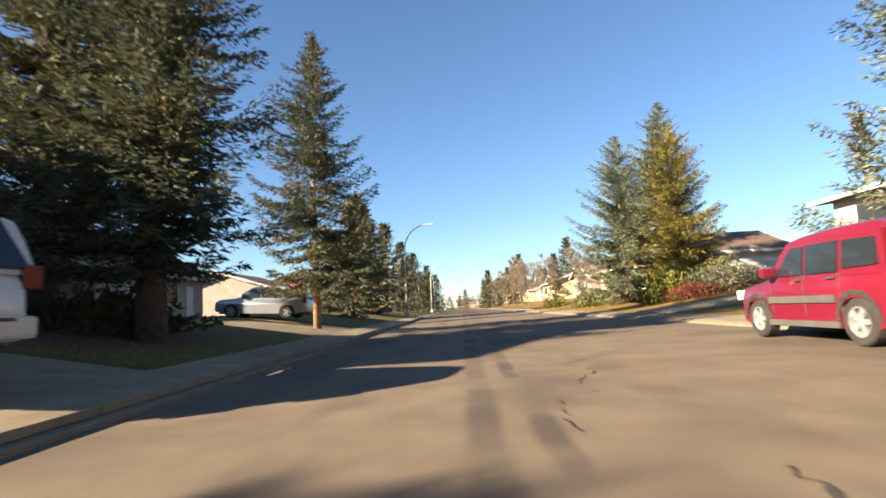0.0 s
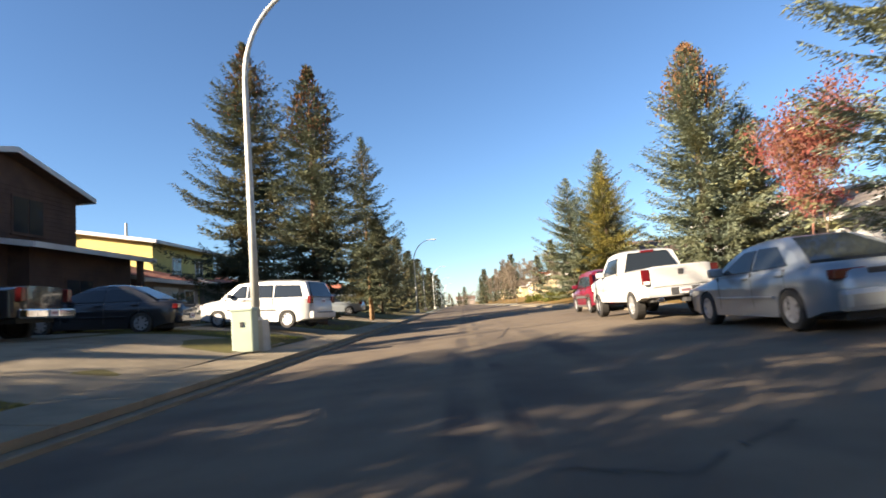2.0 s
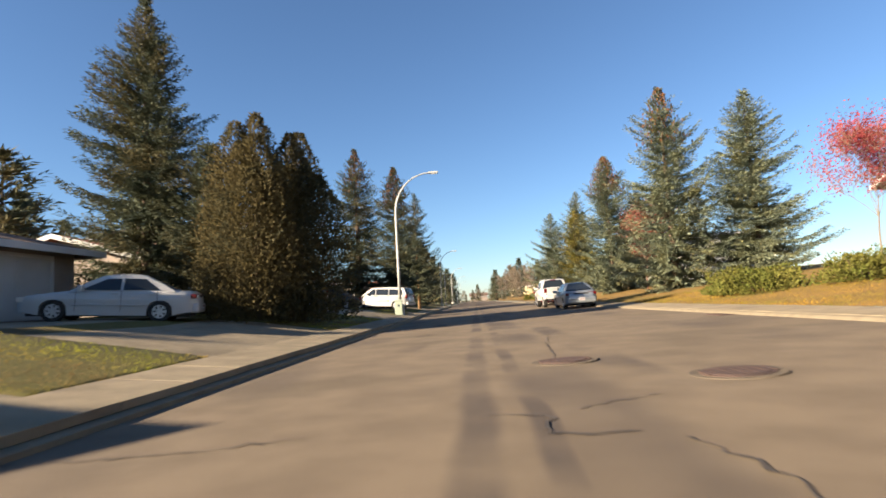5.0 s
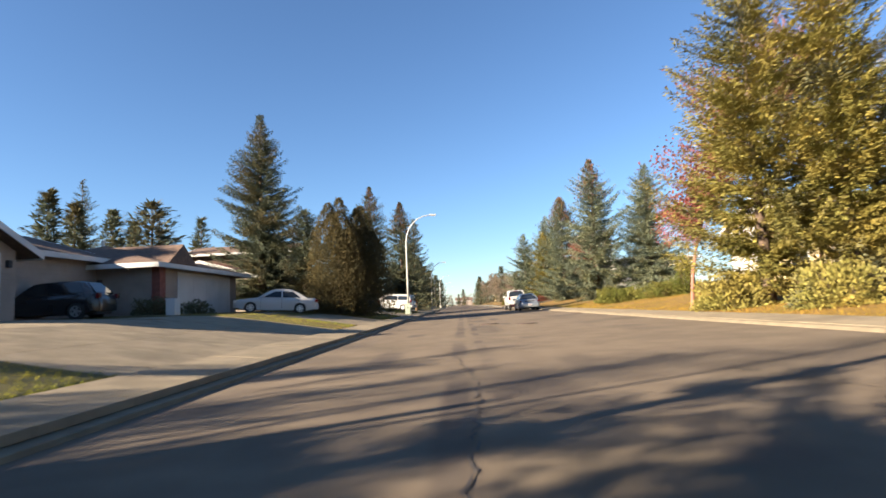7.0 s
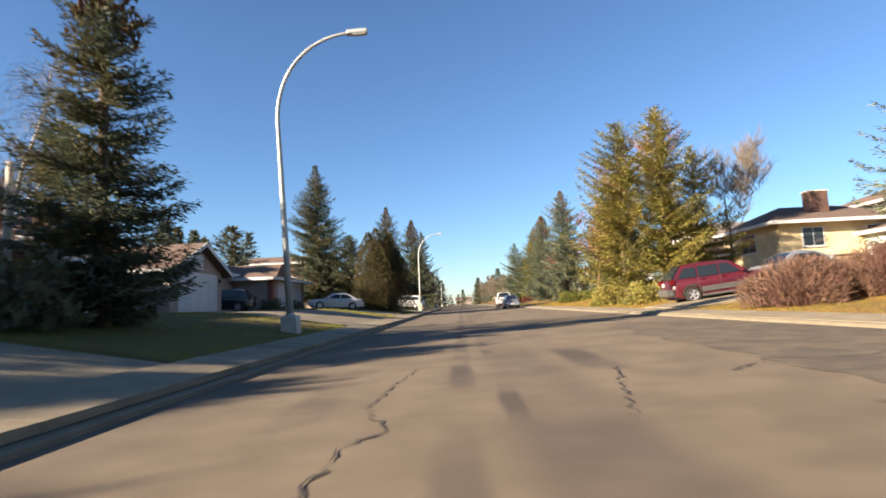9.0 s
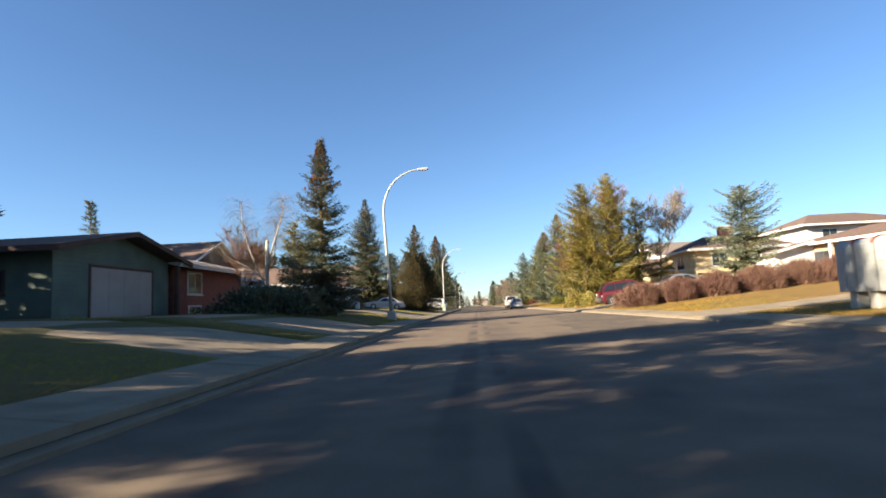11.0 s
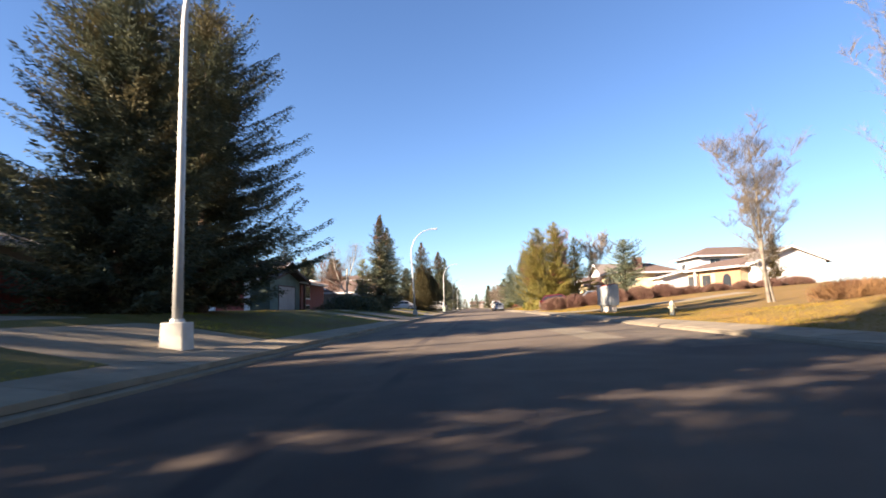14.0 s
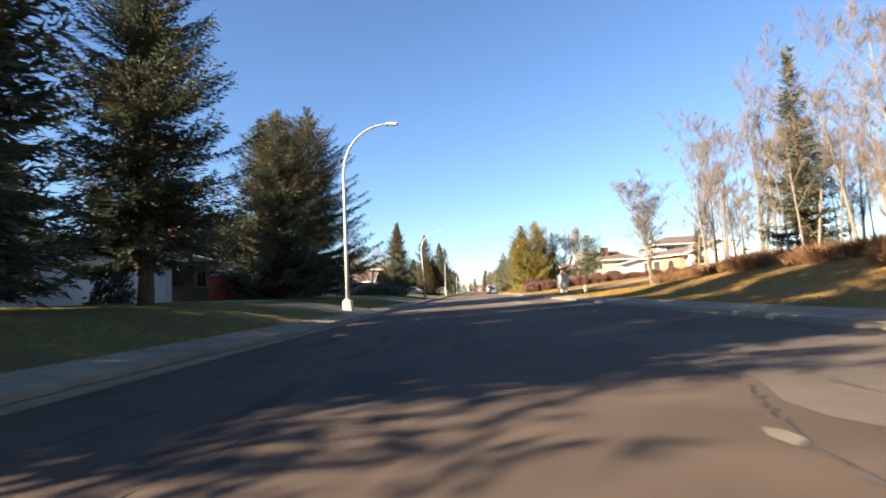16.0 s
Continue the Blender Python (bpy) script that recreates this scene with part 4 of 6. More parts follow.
for i, (pts, w) in enumerate((
        ([(-0.03, -35.2), (0.43, -35.4), (0.36, -36.0), (0.95, -36.05)], 0.06), ([(1.48, -34.8), (0.7, -35.2)], 0.04), ([(1.2, -36.3), (1.35, -37.2), (1.25, -37.9)], 0.05),
        ([(-1.5, -35.6), (-2.6, -35.9), (-4.0, -35.9)], 0.05), ([(-1.25, -70.6), (-1.2, -69.4), (-1.0, -68.9), (-1.3, -67.8), (-1.0, -64.8)], 0.05),
        ([(-1.3, -110), (-1.15, -102.1), (-1.2, -100.7), (-1.2, -98.9), (-0.7, -93)], 0.045), ([(0.9, -69.0), (1.6, -66.0)], 0.05), ([(2.6, -67.0), (3.4, -66.2), (4.4, -66.6), (5.4, -65.8)], 0.05),
        ([(1.0, -1.5), (1.4, 1.0), (1.7, 3.5)], 0.09), ([(1.4, -1.2), (2.1, -1.9), (2.3, -3.0)], 0.07), ([(0.8, 4.6), (0.9, 6.0), (1.4, 6.4)], 0.05), ([(1.3, 7.0), (1.8, 8.1), (1.5, 9.0), (2.2, 9.6)], 0.05),
        ([(2.6, -17.2), (3.4, -16.6), (4.3, -17.3), (5.6, -16.4)], 0.06), ([(3.5, -18.6), (4.0, -17.0)], 0.05), ([(-2.4, -23.0), (-1.6, -22.4), (-1.4, -23.6)], 0.07), ([(1.0, -31.9), (1.3, -28.6), (1.6, -27.0)], 0.05),
        ([(2.0, -97.0), (3.4, -96.0), (3.1, -97.6)], 0.06), ([(3.8, -99.2), (4.0, -100.4)], 0.07), ([(2.9, -101.6), (3.5, -101.4)], 0.08), ([(-2.2, -133.5), (-1.7, -129.6), (-1.0, -124.0)], 0.05),
        ([(4.2, -130.4), (4.1, -133.3), (4.6, -136.0)], 0.07), ([(0.2, -12.2), (1.2, -12.6), (2.2, -11.8)], 0.05), ([(-3.0, -9.0), (-1.0, -8.6), (0.6, -9.4)], 0.04), ([(-1.6, -84.0), (-1.2, -76.0)], 0.045),
        ([(2.2, -78.5), (3.0, -75.0), (4.6, -75.6)], 0.05), ([(-0.4, -45.0), (0.0, -50.0), (-0.3, -56.0)], 0.045), ([(3.0, -50.0), (4.0, -54.0)], 0.05), ([(1.5, 14.0), (2.6, 20.0)], 0.06), ([(4.6, -130.0), (4.3, -130.6), (3.6, -131.3), (3.3, -132.4), (2.9, -133.8), (2.8, -136)], 0.08), ([(-0.55, -132.6), (-0.75, -134.4)], 0.06), ([(5.6, -130.6), (4.4, -130.4)], 0.07))):
    crack([(x, y - 0.4) for x, y in pts], w, 100 + i)


def ragged_patch(x0, x1, y0, y1, material, seed, name, lift=0.006, bend=0.25):
    """A patch with uneven edges, following the road's fall."""
    rng = random.Random(seed)
    n = max(6, int(abs(y1 - y0) / 0.5))
    verts, faces = [], []
    a, b = rng.uniform(-1, 1), rng.uniform(-1, 1)
    for k in range(n + 1):
        y = y0 + (y1 - y0) * k / n
        a, b = 0.75 * a + rng.uniform(-0.5, 0.5), 0.75 * b + rng.uniform(-0.5, 0.5)
        xa, xb = x0 + bend * a, min(KERB_R - 0.05, x1 + bend * b)
        for f in (0, 0.33, 0.67, 1):
            x = xa + (xb - xa) * f
            verts.append((x, y + rng.uniform(-0.08, 0.08), ground_z(x, y) + lift))
        if k:
            for f in range(3):
                faces.append((4 * k - 4 + f, 4 * k - 3 + f, 4 * k + 1 + f, 4 * k + f))
    part(name, pydata(verts, faces, name, material), None, road)


ragged_patch(3.4, 6.95, -141, -127.5, ASPHALT_GREY, 3, "patch", bend=0.35)
ragged_patch(2.8, 5.6, -75.4, -69.4, ASPHALT_DARK, 4, "patch")
ragged_patch(3.6, 6.9, -68.6, -58.0, ASPHALT_DARK, 8, "patch", bend=0.45)
ragged_patch(3.6, 4.6, -104.5, -88.0, ASPHALT_PALE, 5, "patch", bend=0.12)
ragged_patch(4.9, 6.8, -108.0, -84.0, ASPHALT_DARK, 6, "patch", bend=0.15)
flat_patch("patch", blot(2.9, -133.9, 0.09, 0.2, 7, 12), mat("pale road repair", (0.15, 0.13, 0.1), 0.9, (0.12, 0.104, 0.08), 5.0), 0.012)


def manhole(x, y, r=0.32):
    top = thing("manhole_cover", pose(x, y, ground_z(x, y) + 0.004, 0, -2.3, 0), "round rusty cast iron manhole cover set in the road", "manhole cover", "manhole covers")
    part("collar", tube([(0, 0, -0.05), (0, 0, 0.008)], [r + 0.16, r + 0.14], 28), ASPHALT_DARK, top, "dark asphalt collar")
    part("ring", tube([(0, 0, -0.05), (0, 0, 0.016)], [r + 0.05, r + 0.04], 28), IRON, top)
    lid = part("lid", tube([(0, 0, -0.05), (0, 0, 0.022)], [r, r - 0.01], 28), IRON, top)
    for k in range(-3, 4):
        h = math.sqrt(max(0.02, (r - 0.05) ** 2 - (k * 0.11) ** 2))
        part("rib", boxed(k * 0.11 - 0.015, k * 0.11 + 0.015, -h, h, 0.015, 0.025), IRON, lid)


manhole(1.12, -32.3)
manhole(2.55, -34.35)
d = thing("storm_drain", pose(6.75, -24.5, ground_z(6.7, -24.5)), "iron storm drain grate at the foot of the kerb", "storm drain")
part("frame", boxed(-0.3, 0.14, -0.5, 0.5, -0.05, 0.012, 0.005), IRON, d)
for k in range(7):
    part("bar", boxed(-0.26, 0.1, -0.42 + k * 0.13, -0.36 + k * 0.13, 0.012, 0.022), IRON, d)

bed = tagged(new("planting_bed", pydata([(x, y, ground_z(x, y) + 0.07) for x, y in blot(-8.6, 12.6, 2.9, 4.2, 5, 26)] + [(-8.6, 12.6, ground_z(-8.6, 12.6) + 0.12)], [(i, (i + 1) % 26, 26) for i in range(26)], "planting_bed", SOIL)), "bare dark mulch under the spruces", "planting bed", kind="structure")
# a shallow puddle of meltwater by the kerb
puddle = tagged(new("puddle", pydata([(x, y, ground_z(x, y) + 0.012) for x, y in blot(-3.38, 10.4, 0.16, 0.8, 9, 20)], [tuple(range(20))], "puddle", mat("puddle water", (0.05, 0.06, 0.07), 0.03, spec=0.9))), "thin puddle of water in the gutter", "water", kind="structure")

paved("pavement", -3.87, -5.0, -141, 60, 1.5, "pale concrete sidewalk of square slabs beside the kerb")
paved("pavement", 7.08, 8.4, -141, 60, 1.5, "pale concrete sidewalk of square slabs below the lawns")
strip("pavement", [(-3.87, 0.083), (-5.0, 0.18)], CONCRETE, "continuing concrete sidewalk").location.z = -0.05
strip("pavement", [(6.98, 0.325), (8.4, 0.38)], CONCRETE, "continuing concrete sidewalk").location.z = -0.05

# ---- houses ----
def slat_face(bm, place, u0, u1, z0, z1, step=0.2):
    """Lap boards on a wall face: thin wedges one above another."""
    z = z0
    while z < z1 - 0.05:
        vs = [bm.verts.new(place(u, zz, o)) for u, zz, o in ((u0, z, 0.022), (u1, z, 0.022), (u1, min(z + step, z1), 0.004), (u0, min(z + step, z1), 0.004))]
        bm.faces.new(vs)
        lo = [bm.verts.new(place(u, z, o)) for u, o in ((u0, 0.0), (u1, 0.0), (u1, 0.022), (u0, 0.022))]
        bm.faces.new(lo)
        z += step


class House:
    """A house with its front towards local +x; footprint centred, wall height h, gable roof along axis."""

    def __init__(self, name, x, y, turn, w, d, h, wall, roof, label, pitch=0.33, axis="x", over=0.6, category="house", sink=0.6, z=None, siding=True, fascia=WHITE, hip=False):
        self.w, self.d, self.h = w, d, h
        z = ground_z(x, y) if z is None else z
        self.base = thing(name, pose(x, y, z, 0, 0, turn), label, category)
        hw, hd = w / 2, d / 2
        if axis == "x":
            rise = pitch * hd
            shape = [(-hd, -sink), (hd, -sink), (hd, h), (0, h + (0 if hip else rise)), (-hd, h)]
            self.wall = part("wall", prism(shape, -hw, hw, "x"), wall, self.base)
        else:
            rise = pitch * hw
            shape = [(-hw, -sink), (hw, -sink), (hw, h), (0, h + (0 if hip else rise)), (-hw, h)]
            self.wall = part("wall", prism(shape, -hd, hd, "y"), wall, self.base)
        if siding:
            bm = bmesh.new()
            for face, half in (("f", hd), ("b", hd), ("l", hw), ("r", hw)):
                slat_face(bm, lambda u, zz, o, face=face: self.at(face, u, zz, o), -half, half, 0.2, h - 0.02)
            part("siding", bm, wall, self.base)
        # roof slabs with overhang
        t = 0.16
        bm = bmesh.new()
        if axis == "x":
            a, b = hd + over, hw + over
            lo = h - pitch * over
            ridge = hw * 0.45 if hip else b
            pts = [(-b, -a, lo), (b, -a, lo), (b, a, lo), (-b, a, lo), (-ridge, 0, h + rise), (ridge, 0, h + rise)]
            quads = [(0, 1, 5, 4), (2, 3, 4, 5)] + ([(1, 2, 5), (3, 0, 4)] if hip else [])
        else:
            a, b = hw + over, hd + over
            lo = h - pitch * over
            ridge = hd * 0.45 if hip else b
            pts = [(-a, -b, lo), (-a, b, lo), (a, b, lo), (a, -b, lo), (0, -ridge, h + rise), (0, ridge, h + rise)]
            quads = [(0, 4, 5, 1), (2, 5, 4, 3)] + ([(1, 5, 2), (3, 4, 0)] if hip else [])
        up = [bm.verts.new((x_, y_, z_ + t + 0.02)) for x_, y_, z_ in pts]
        dn = [bm.verts.new((x_, y_, z_ + 0.02)) for x_, y_, z_ in pts]
        for q in quads:
            bm.faces.new([up[i] for i in q])
            bm.faces.new([dn[i] for i in q[::-1]])
        edges = {}
        for q in quads:
            for i in range(len(q)):
                k = (q[i], q[(i + 1) % len(q)])
                edges[frozenset(k)] = edges.get(frozenset(k), []) + [k]
        rim = [v[0] for v in edges.values() if len(v) == 1]
        for i, j in rim:
            bm.faces.new((up[j], up[i], dn[i], dn[j]))
        bmesh.ops.recalc_face_normals(bm, faces=bm.faces)
        self.roof = part("roof", bm, roof, self.base)
        # fascia boards along the rim
        for i, j in rim:
            p, q = Vector(pts[i]), Vector(pts[j])
            n = (q - p).normalized()
            o = Vector((p.x + q.x, p.y + q.y, 0)).normalized() if abs(n.z) < 0.05 else Vector((math.copysign(1, p.x), 0, 0)) if axis == "x" else Vector((0, math.copysign(1, p.y), 0))
            if abs(n.z) < 0.05:
                o = Vector((-n.y, n.x, 0))
                if o.dot(p) < 0:
                    o = -o
            f = bmesh.new()
            vs = [f.verts.new(v) for v in (p - n * 0 + Vector((0, 0, -0.04)), q + Vector((0, 0, -0.04)), q + Vector((0, 0, t + 0.03)), p + Vector((0, 0, t + 0.03)))]
            ws = [f.verts.new(v.co + o * 0.04) for v in vs]
            f.faces.new(vs[::-1])
            f.faces.new(ws)
            for k in range(4):
                f.faces.new((vs[k], vs[(k + 1) % 4], ws[(k + 1) % 4], ws[k]))
            bmesh.ops.recalc_face_normals(f, faces=f.faces)
            part("fascia", f, fascia, self.roof)

    def at(self, face, u, z, out=0.0):
        hw, hd = self.w / 2, self.d / 2
        return {"f": (hw + out, u, z), "b": (-hw - out, -u, z), "l": (u, -hd - out, z), "r": (-u, hd + out, z)}[face]

    def block(self, name, face, u0, u1, z0, z1, o0, o1, material, parent=None, label=""):
        bm = bmesh.new()
        vs = [bm.verts.new(self.at(face, u, z, o)) for o in (o0, o1) for u, z in ((u0, z0), (u1, z0), (u1, z1), (u0, z1))]
        bm.faces.new(vs[3::-1])
        bm.faces.new(vs[4:])
        for k in range(4):
            bm.faces.new((vs[k], vs[(k + 1) % 4], vs[4 + (k + 1) % 4], vs[4 + k]))
        bmesh.ops.recalc_face_normals(bm, faces=bm.faces)
        return part(name, bm, material, parent or self.base, label)

    def window(self, face, u, z, w, h, trim=WHITE, panes=2):
        win = self.block("window", face, u - w / 2 - 0.08, u + w / 2 + 0.08, z - 0.08, z + h + 0.08, 0.0, 0.035, trim)
        for k in range(panes):
            a = u - w / 2 + w * k / panes
            self.block("pane", face, a + 0.03, a + w / panes - 0.03, z, z + h, 0.02, 0.045, GLASS, win)
        self.block("sill", face, u - w / 2 - 0.14, u + w / 2 + 0.14, z - 0.14, z - 0.08, 0.0, 0.09, trim, win)
        return win

    def garage(self, face, u, w, h, material, z=0.05, trim=WHITE, rows=4, cols=4):
        door = self.block("garage_door", face, u - w / 2, u + w / 2, z, z + h, 0.0, 0.03, material)
        ph, pw = h / rows, w / cols
        for r in range(rows):
            for c in range(cols):
                a, b = u - w / 2 + c * pw, z + r * ph
                self.block("panel", face, a + 0.05, a + pw - 0.05, b + 0.05, b + ph - 0.05, 0.025, 0.04, material, door)
        for a, b, c, d_ in ((u - w / 2 - 0.12, u - w / 2, z, z + h + 0.12), (u + w / 2, u + w / 2 + 0.12, z, z + h + 0.12), (u - w / 2, u + w / 2, z + h, z + h + 0.12)):
            self.block("trim", face, a, b, c, d_, 0.0, 0.05, trim)
        return door

    def door(self, face, u, w=0.95, h=2.05, material=BROWN, z=0.1):
        d = self.block("door", face, u - w / 2, u + w / 2, z, z + h, 0.0, 0.05, material)
        self.block("handle", face, u + w / 2 - 0.14, u + w / 2 - 0.08, z + 0.95, z + 1.05, 0.05, 0.1, CHROME, d)

    def chimney(self, x, y, w, d, top, material=BRICKDARK):
        c = part("chimney", boxed(x - w / 2, x + w / 2, y - d / 2, y + d / 2, self.h * 0.4, top), material, self.base)
        part("cap", boxed(x - w / 2 - 0.06, x + w / 2 + 0.06, y - d / 2 - 0.06, y + d / 2 + 0.06, top, top + 0.1, 0.01), CASTBASE, c)

    def vent(self, x, y, z, h=0.9):
        part("vent_pipe", tube([(x, y, z - 0.4), (x, y, z + h)], [0.1, 0.1], 8), GALV, self.base)


# west side, fronts towards the road (+x)
h = House("house", -23.5, 5.9, 0, 11.0, 8.6, 6.4, BROWN, SHINGLE, "brown two-storey house with a low gable and large upper windows", pitch=0.26, axis="x")
h.window("f", -1.2, 4.3, 1.7, 1.5, BROWN)
h.window("f", 1.3, 4.3, 1.7, 1.5, BROWN)
h = House("garage", -20.6, -2.2, 0, 7.2, 7.4, 3.0, BROWN, SHINGLE, "brown brick attached garage with cream eaves", pitch=0.22, axis="x", category="garage", fascia=CREAM)
h.garage("f", 0.2, 4.8, 2.15, BROWN, trim=BROWN)
h = House("porch", -20.3, 9.6, 0, 6.4, 7.0, 3.6, BROWN, SHINGLE, "low brown porch wing with a wide eave", pitch=0.18, axis="y", category="porch", over=0.9)
h.window("f", -0.5, 1.0, 1.8, 1.3, BROWN)
part("post", boxed(3.7, 3.95, 3.2, 3.45, -0.3, 3.6), BROWN, h.base)
h = House("house", -26.4, 26.0, 0, 12.0, 9.4, 5.7, YELLOW, SHINGLE_GREY, "olive yellow two-storey house with white eaves", pitch=0.2, axis="y")
h.window("f", -1.5, 3.6, 1.2, 1.2)
h.window("f", 2.0, 3.6, 1.2, 1.2)
h.window("l", 1.5, 1.1, 1.6, 1.2)
h.vent(2, -1, 7.0)
h = House("house", -22.0, 18.0, 0, 9.0, 7.0, 2.7, TAUPE, SHINGLE_RED, "low bungalow with a terracotta roof behind the spruces", pitch=0.3, axis="y", over=0.8)
h.garage("f", -0.6, 2.6, 2.1, DOORWHITE)
h.window("f", 2.3, 1.0, 1.2, 1.1)
h = House("house", -23.5, 34.0, 0, 10.0, 12.0, 2.8, TAUPE, SHINGLE_RED, "taupe bungalow with a red-brown roof", pitch=0.3, axis="y", over=0.8)
h.garage("f", -2.5, 3.0, 2.1, DOORWHITE)
h.window("f", 1.5, 1.0, 1.8, 1.2)
h.door("f", 4.0, material=WHITE)

h = House("house", -32.0, -34.0, 0, 9.0, 10.0, 5.4, BROWN, SHINGLE, "brown two-storey house behind the bungalows", pitch=0.45, axis="x")
h.window("f", 2.0, 1.2, 1.8, 1.2)
h = House("house", -20.0, -9.0, 0, 8.0, 10.0, 2.8, TAUPE, SHINGLE_RED, "bungalow with an orange-brown roof behind a spruce", pitch=0.3, axis="y", over=0.8)
h.garage("f", -1.0, 3.0, 2.1, DOORWHITE)

h = House("house", -19.4, -25.0, 0, 8.4, 10.4, 2.6, TAUPE, SHINGLE, "taupe bungalow with brown hip roof and wide garage door", pitch=0.28, axis="y", over=0.75, hip=True)
h.garage("f", 0.7, 6.6, 2.15, DOORWHITE)
h.window("l", 1.0, 0.95, 1.3, 0.85, BROWN)
part("brick_post", boxed(4.22, 4.62, -5.25, -4.7, -0.3, 2.5), BRICKRED, h.base)
part("gable", prism([(-4.6, 2.62), (-1.4, 2.62), (-3.0, 3.75)], 0.6, 4.7, "x"), SHINGLE, h.base, "small brown shingled gable")
h.block("side_wall", "f", -5.1, -4.3, 0.0, 2.55, 0.0, 0.04, BROWN)
h.vent(-2.0, 0.6, 3.9, 0.8)
h = House("house", -22.5, -34.0, 0, 9.0, 9.0, 2.9, TAUPE, SHINGLE, "taupe bungalow with a low brown roof", pitch=0.3, axis="y")
h.vent(0, 1, 4.4, 0.8)
h = House("garage", -18.8, -41.8, 0, 7.0, 6.4, 2.4, TAUPE, SHINGLE, "taupe gabled garage with a white door and basketball hoop", pitch=0.45, axis="x", category="garage", over=0.55)
h.garage("f", 0.1, 4.6, 2.1, DOORWHITE)
hoop = h.block("backboard", "f", -0.6, 0.6, 2.5, 3.35, 0.05, 0.1, WHITE, label="white rounded basketball backboard")
part("hoop_ring", tube([(3.75 + 0.2 * math.cos(a), 0.2 * math.sin(a), 2.6) for a in np.linspace(0, math.tau, 17)], [0.012] * 17, 5, False), DOORRED, hoop)
h.block("lamp", "f", -2.75, -2.6, 1.8, 2.05, 0.02, 0.14, DARKTRIM)
h.block("lamp", "f", 2.75, 2.9, 1.8, 2.05, 0.02, 0.14, DARKTRIM)
h = House("house", -24.0, -47.5, 0, 9.0, 10.0, 2.9, WHITE, SHINGLE_GREY, "white bungalow behind the spruce", pitch=0.3, axis="y")
h.window("f", 1.0, 1.0, 1.6, 1.2)

h = House("house", -21.0, -57.0, 0, 8.0, 9.0, 2.9, BRICKRED, SHINGLE_GREY, "dark red bungalow with a white framed window", pitch=0.25, axis="y", siding=False, over=0.8)
h.window("f", -2.2, 1.3, 1.6, 1.2)
h.window("f", -2.2, 0.1, 1.4, 0.4)
h = House("garage", -20.6, -66.5, 0, 7.4, 8.4, 2.9, GREENWALL, SHINGLE, "grey-green garage with a taupe door and wide eaves", pitch=0.22, axis="x", category="garage", over=0.9, fascia=BROWN)
h.garage("f", 0.3, 4.6, 2.2, DOORTAUPE, trim=BROWN)
h.window("l", 1.0, 1.2, 1.4, 0.8, BROWN)
part("post", boxed(4.2, 4.4, 3.9, 4.1, -0.3, 2.7), BROWN, h.base)
h = House("garage", -20.8, -78.3, 0, 7.4, 7.4, 2.5, WHITE, SHINGLE_GREY, "white gabled garage with a dark red door", pitch=0.42, axis="x", category="garage", over=0.6)
h.garage("f", 0.0, 4.9, 2.3, DOORRED)

h = House("garage", -21.3, -107.5, 0, 7.4, 8.6, 2.8, WHITE, SHINGLE_GREY, "white garage with a panelled door behind a spruce", pitch=0.28, axis="y", category="garage", over=0.7)
h.garage("f", 1.6, 4.4, 2.2, DOORWHITE)
h.block("trim", "f", -0.9, -0.7, 0.0, 2.7, 0.0, 0.08, DARKTRIM)
h = House("house", -22.0, -116.0, 0, 9.0, 9.0, 2.9, WHITE, SHINGLE_GREY, "white bungalow deep in tree shade", pitch=0.28, axis="y")
h.window("f", 1.0, 0.9, 1.8, 1.3, DARKTRIM)
h = House("house", -24.0, -98.5, 0, 9.0, 9.0, 3.2, TAUPE, SHINGLE_GREY, "pale bungalow with a brick chimney behind the fence", pitch=0.3, axis="y", siding=False)
h.chimney(4.7, -0.4, 1.1, 1.4, 5.2)
h.window("f", 3.0, 1.2, 1.4, 1.2)

# east side, fronts towards the road (-x): turned half round
h = House("house", 26.5, -31.0, 180, 9.0, 8.0, 4.4, CREAM, SHINGLE, "cream two-storey house with a brown hip roof and brick chimney", pitch=0.32, axis="x", over=0.8, z=1.3, siding=False, hip=True)
h.chimney(0.5, 2.0, 1.3, 0.9, 6.6)
h.window("r", -2.2, 2.6, 1.4, 1.2)
h.window("r", 2.4, 2.6, 1.8, 1.2)
h.window("r", -2.0, 0.4, 1.2, 0.9)
h.window("f", 0.0, 2.5, 2.0, 1.3)
h.block("band", "r", -4.4, 4.4, 1.75, 1.9, 0.0, 0.05, BROWN)
h = House("house", 23.0, -25.0, 180, 7.0, 7.0, 2.6, CREAM, SHINGLE, "low wing with a dark roof beside the cream house", pitch=0.35, axis="x", over=0.8, z=1.5)
h.window("f", 0.0, 0.8, 1.6, 1.1)
h = House("garage", 31.0, -35.5, 180, 6.4, 6.0, 2.7, WHITE, SHINGLE, "white garage wing with brick corner", pitch=0.25, axis="y", category="garage", z=1.9)
h.garage("r", 0.3, 4.4, 2.1, DOORWHITE)
h.block("brick_face", "r", 2.5, 3.2, 0.0, 2.6, 0.0, 0.05, BRICKRED)
h = House("house", 36.9, -41.6, 195, 9.0, 11.6, 2.95, TAN, SHINGLE, "tan stucco and brick bungalow with a low brown roof", pitch=0.26, axis="y", z=2.45, siding=False, over=0.9, hip=True)
h.window("f", -3.4, 0.7, 1.9, 1.3, BROWN)
h.window("f", -0.6, 0.7, 1.5, 1.3, BROWN)
h.block("brick_face", "f", 1.2, 5.8, 0.0, 2.7, 0.0, 0.06, BRICKTAN, label="orange-brown brick facing")
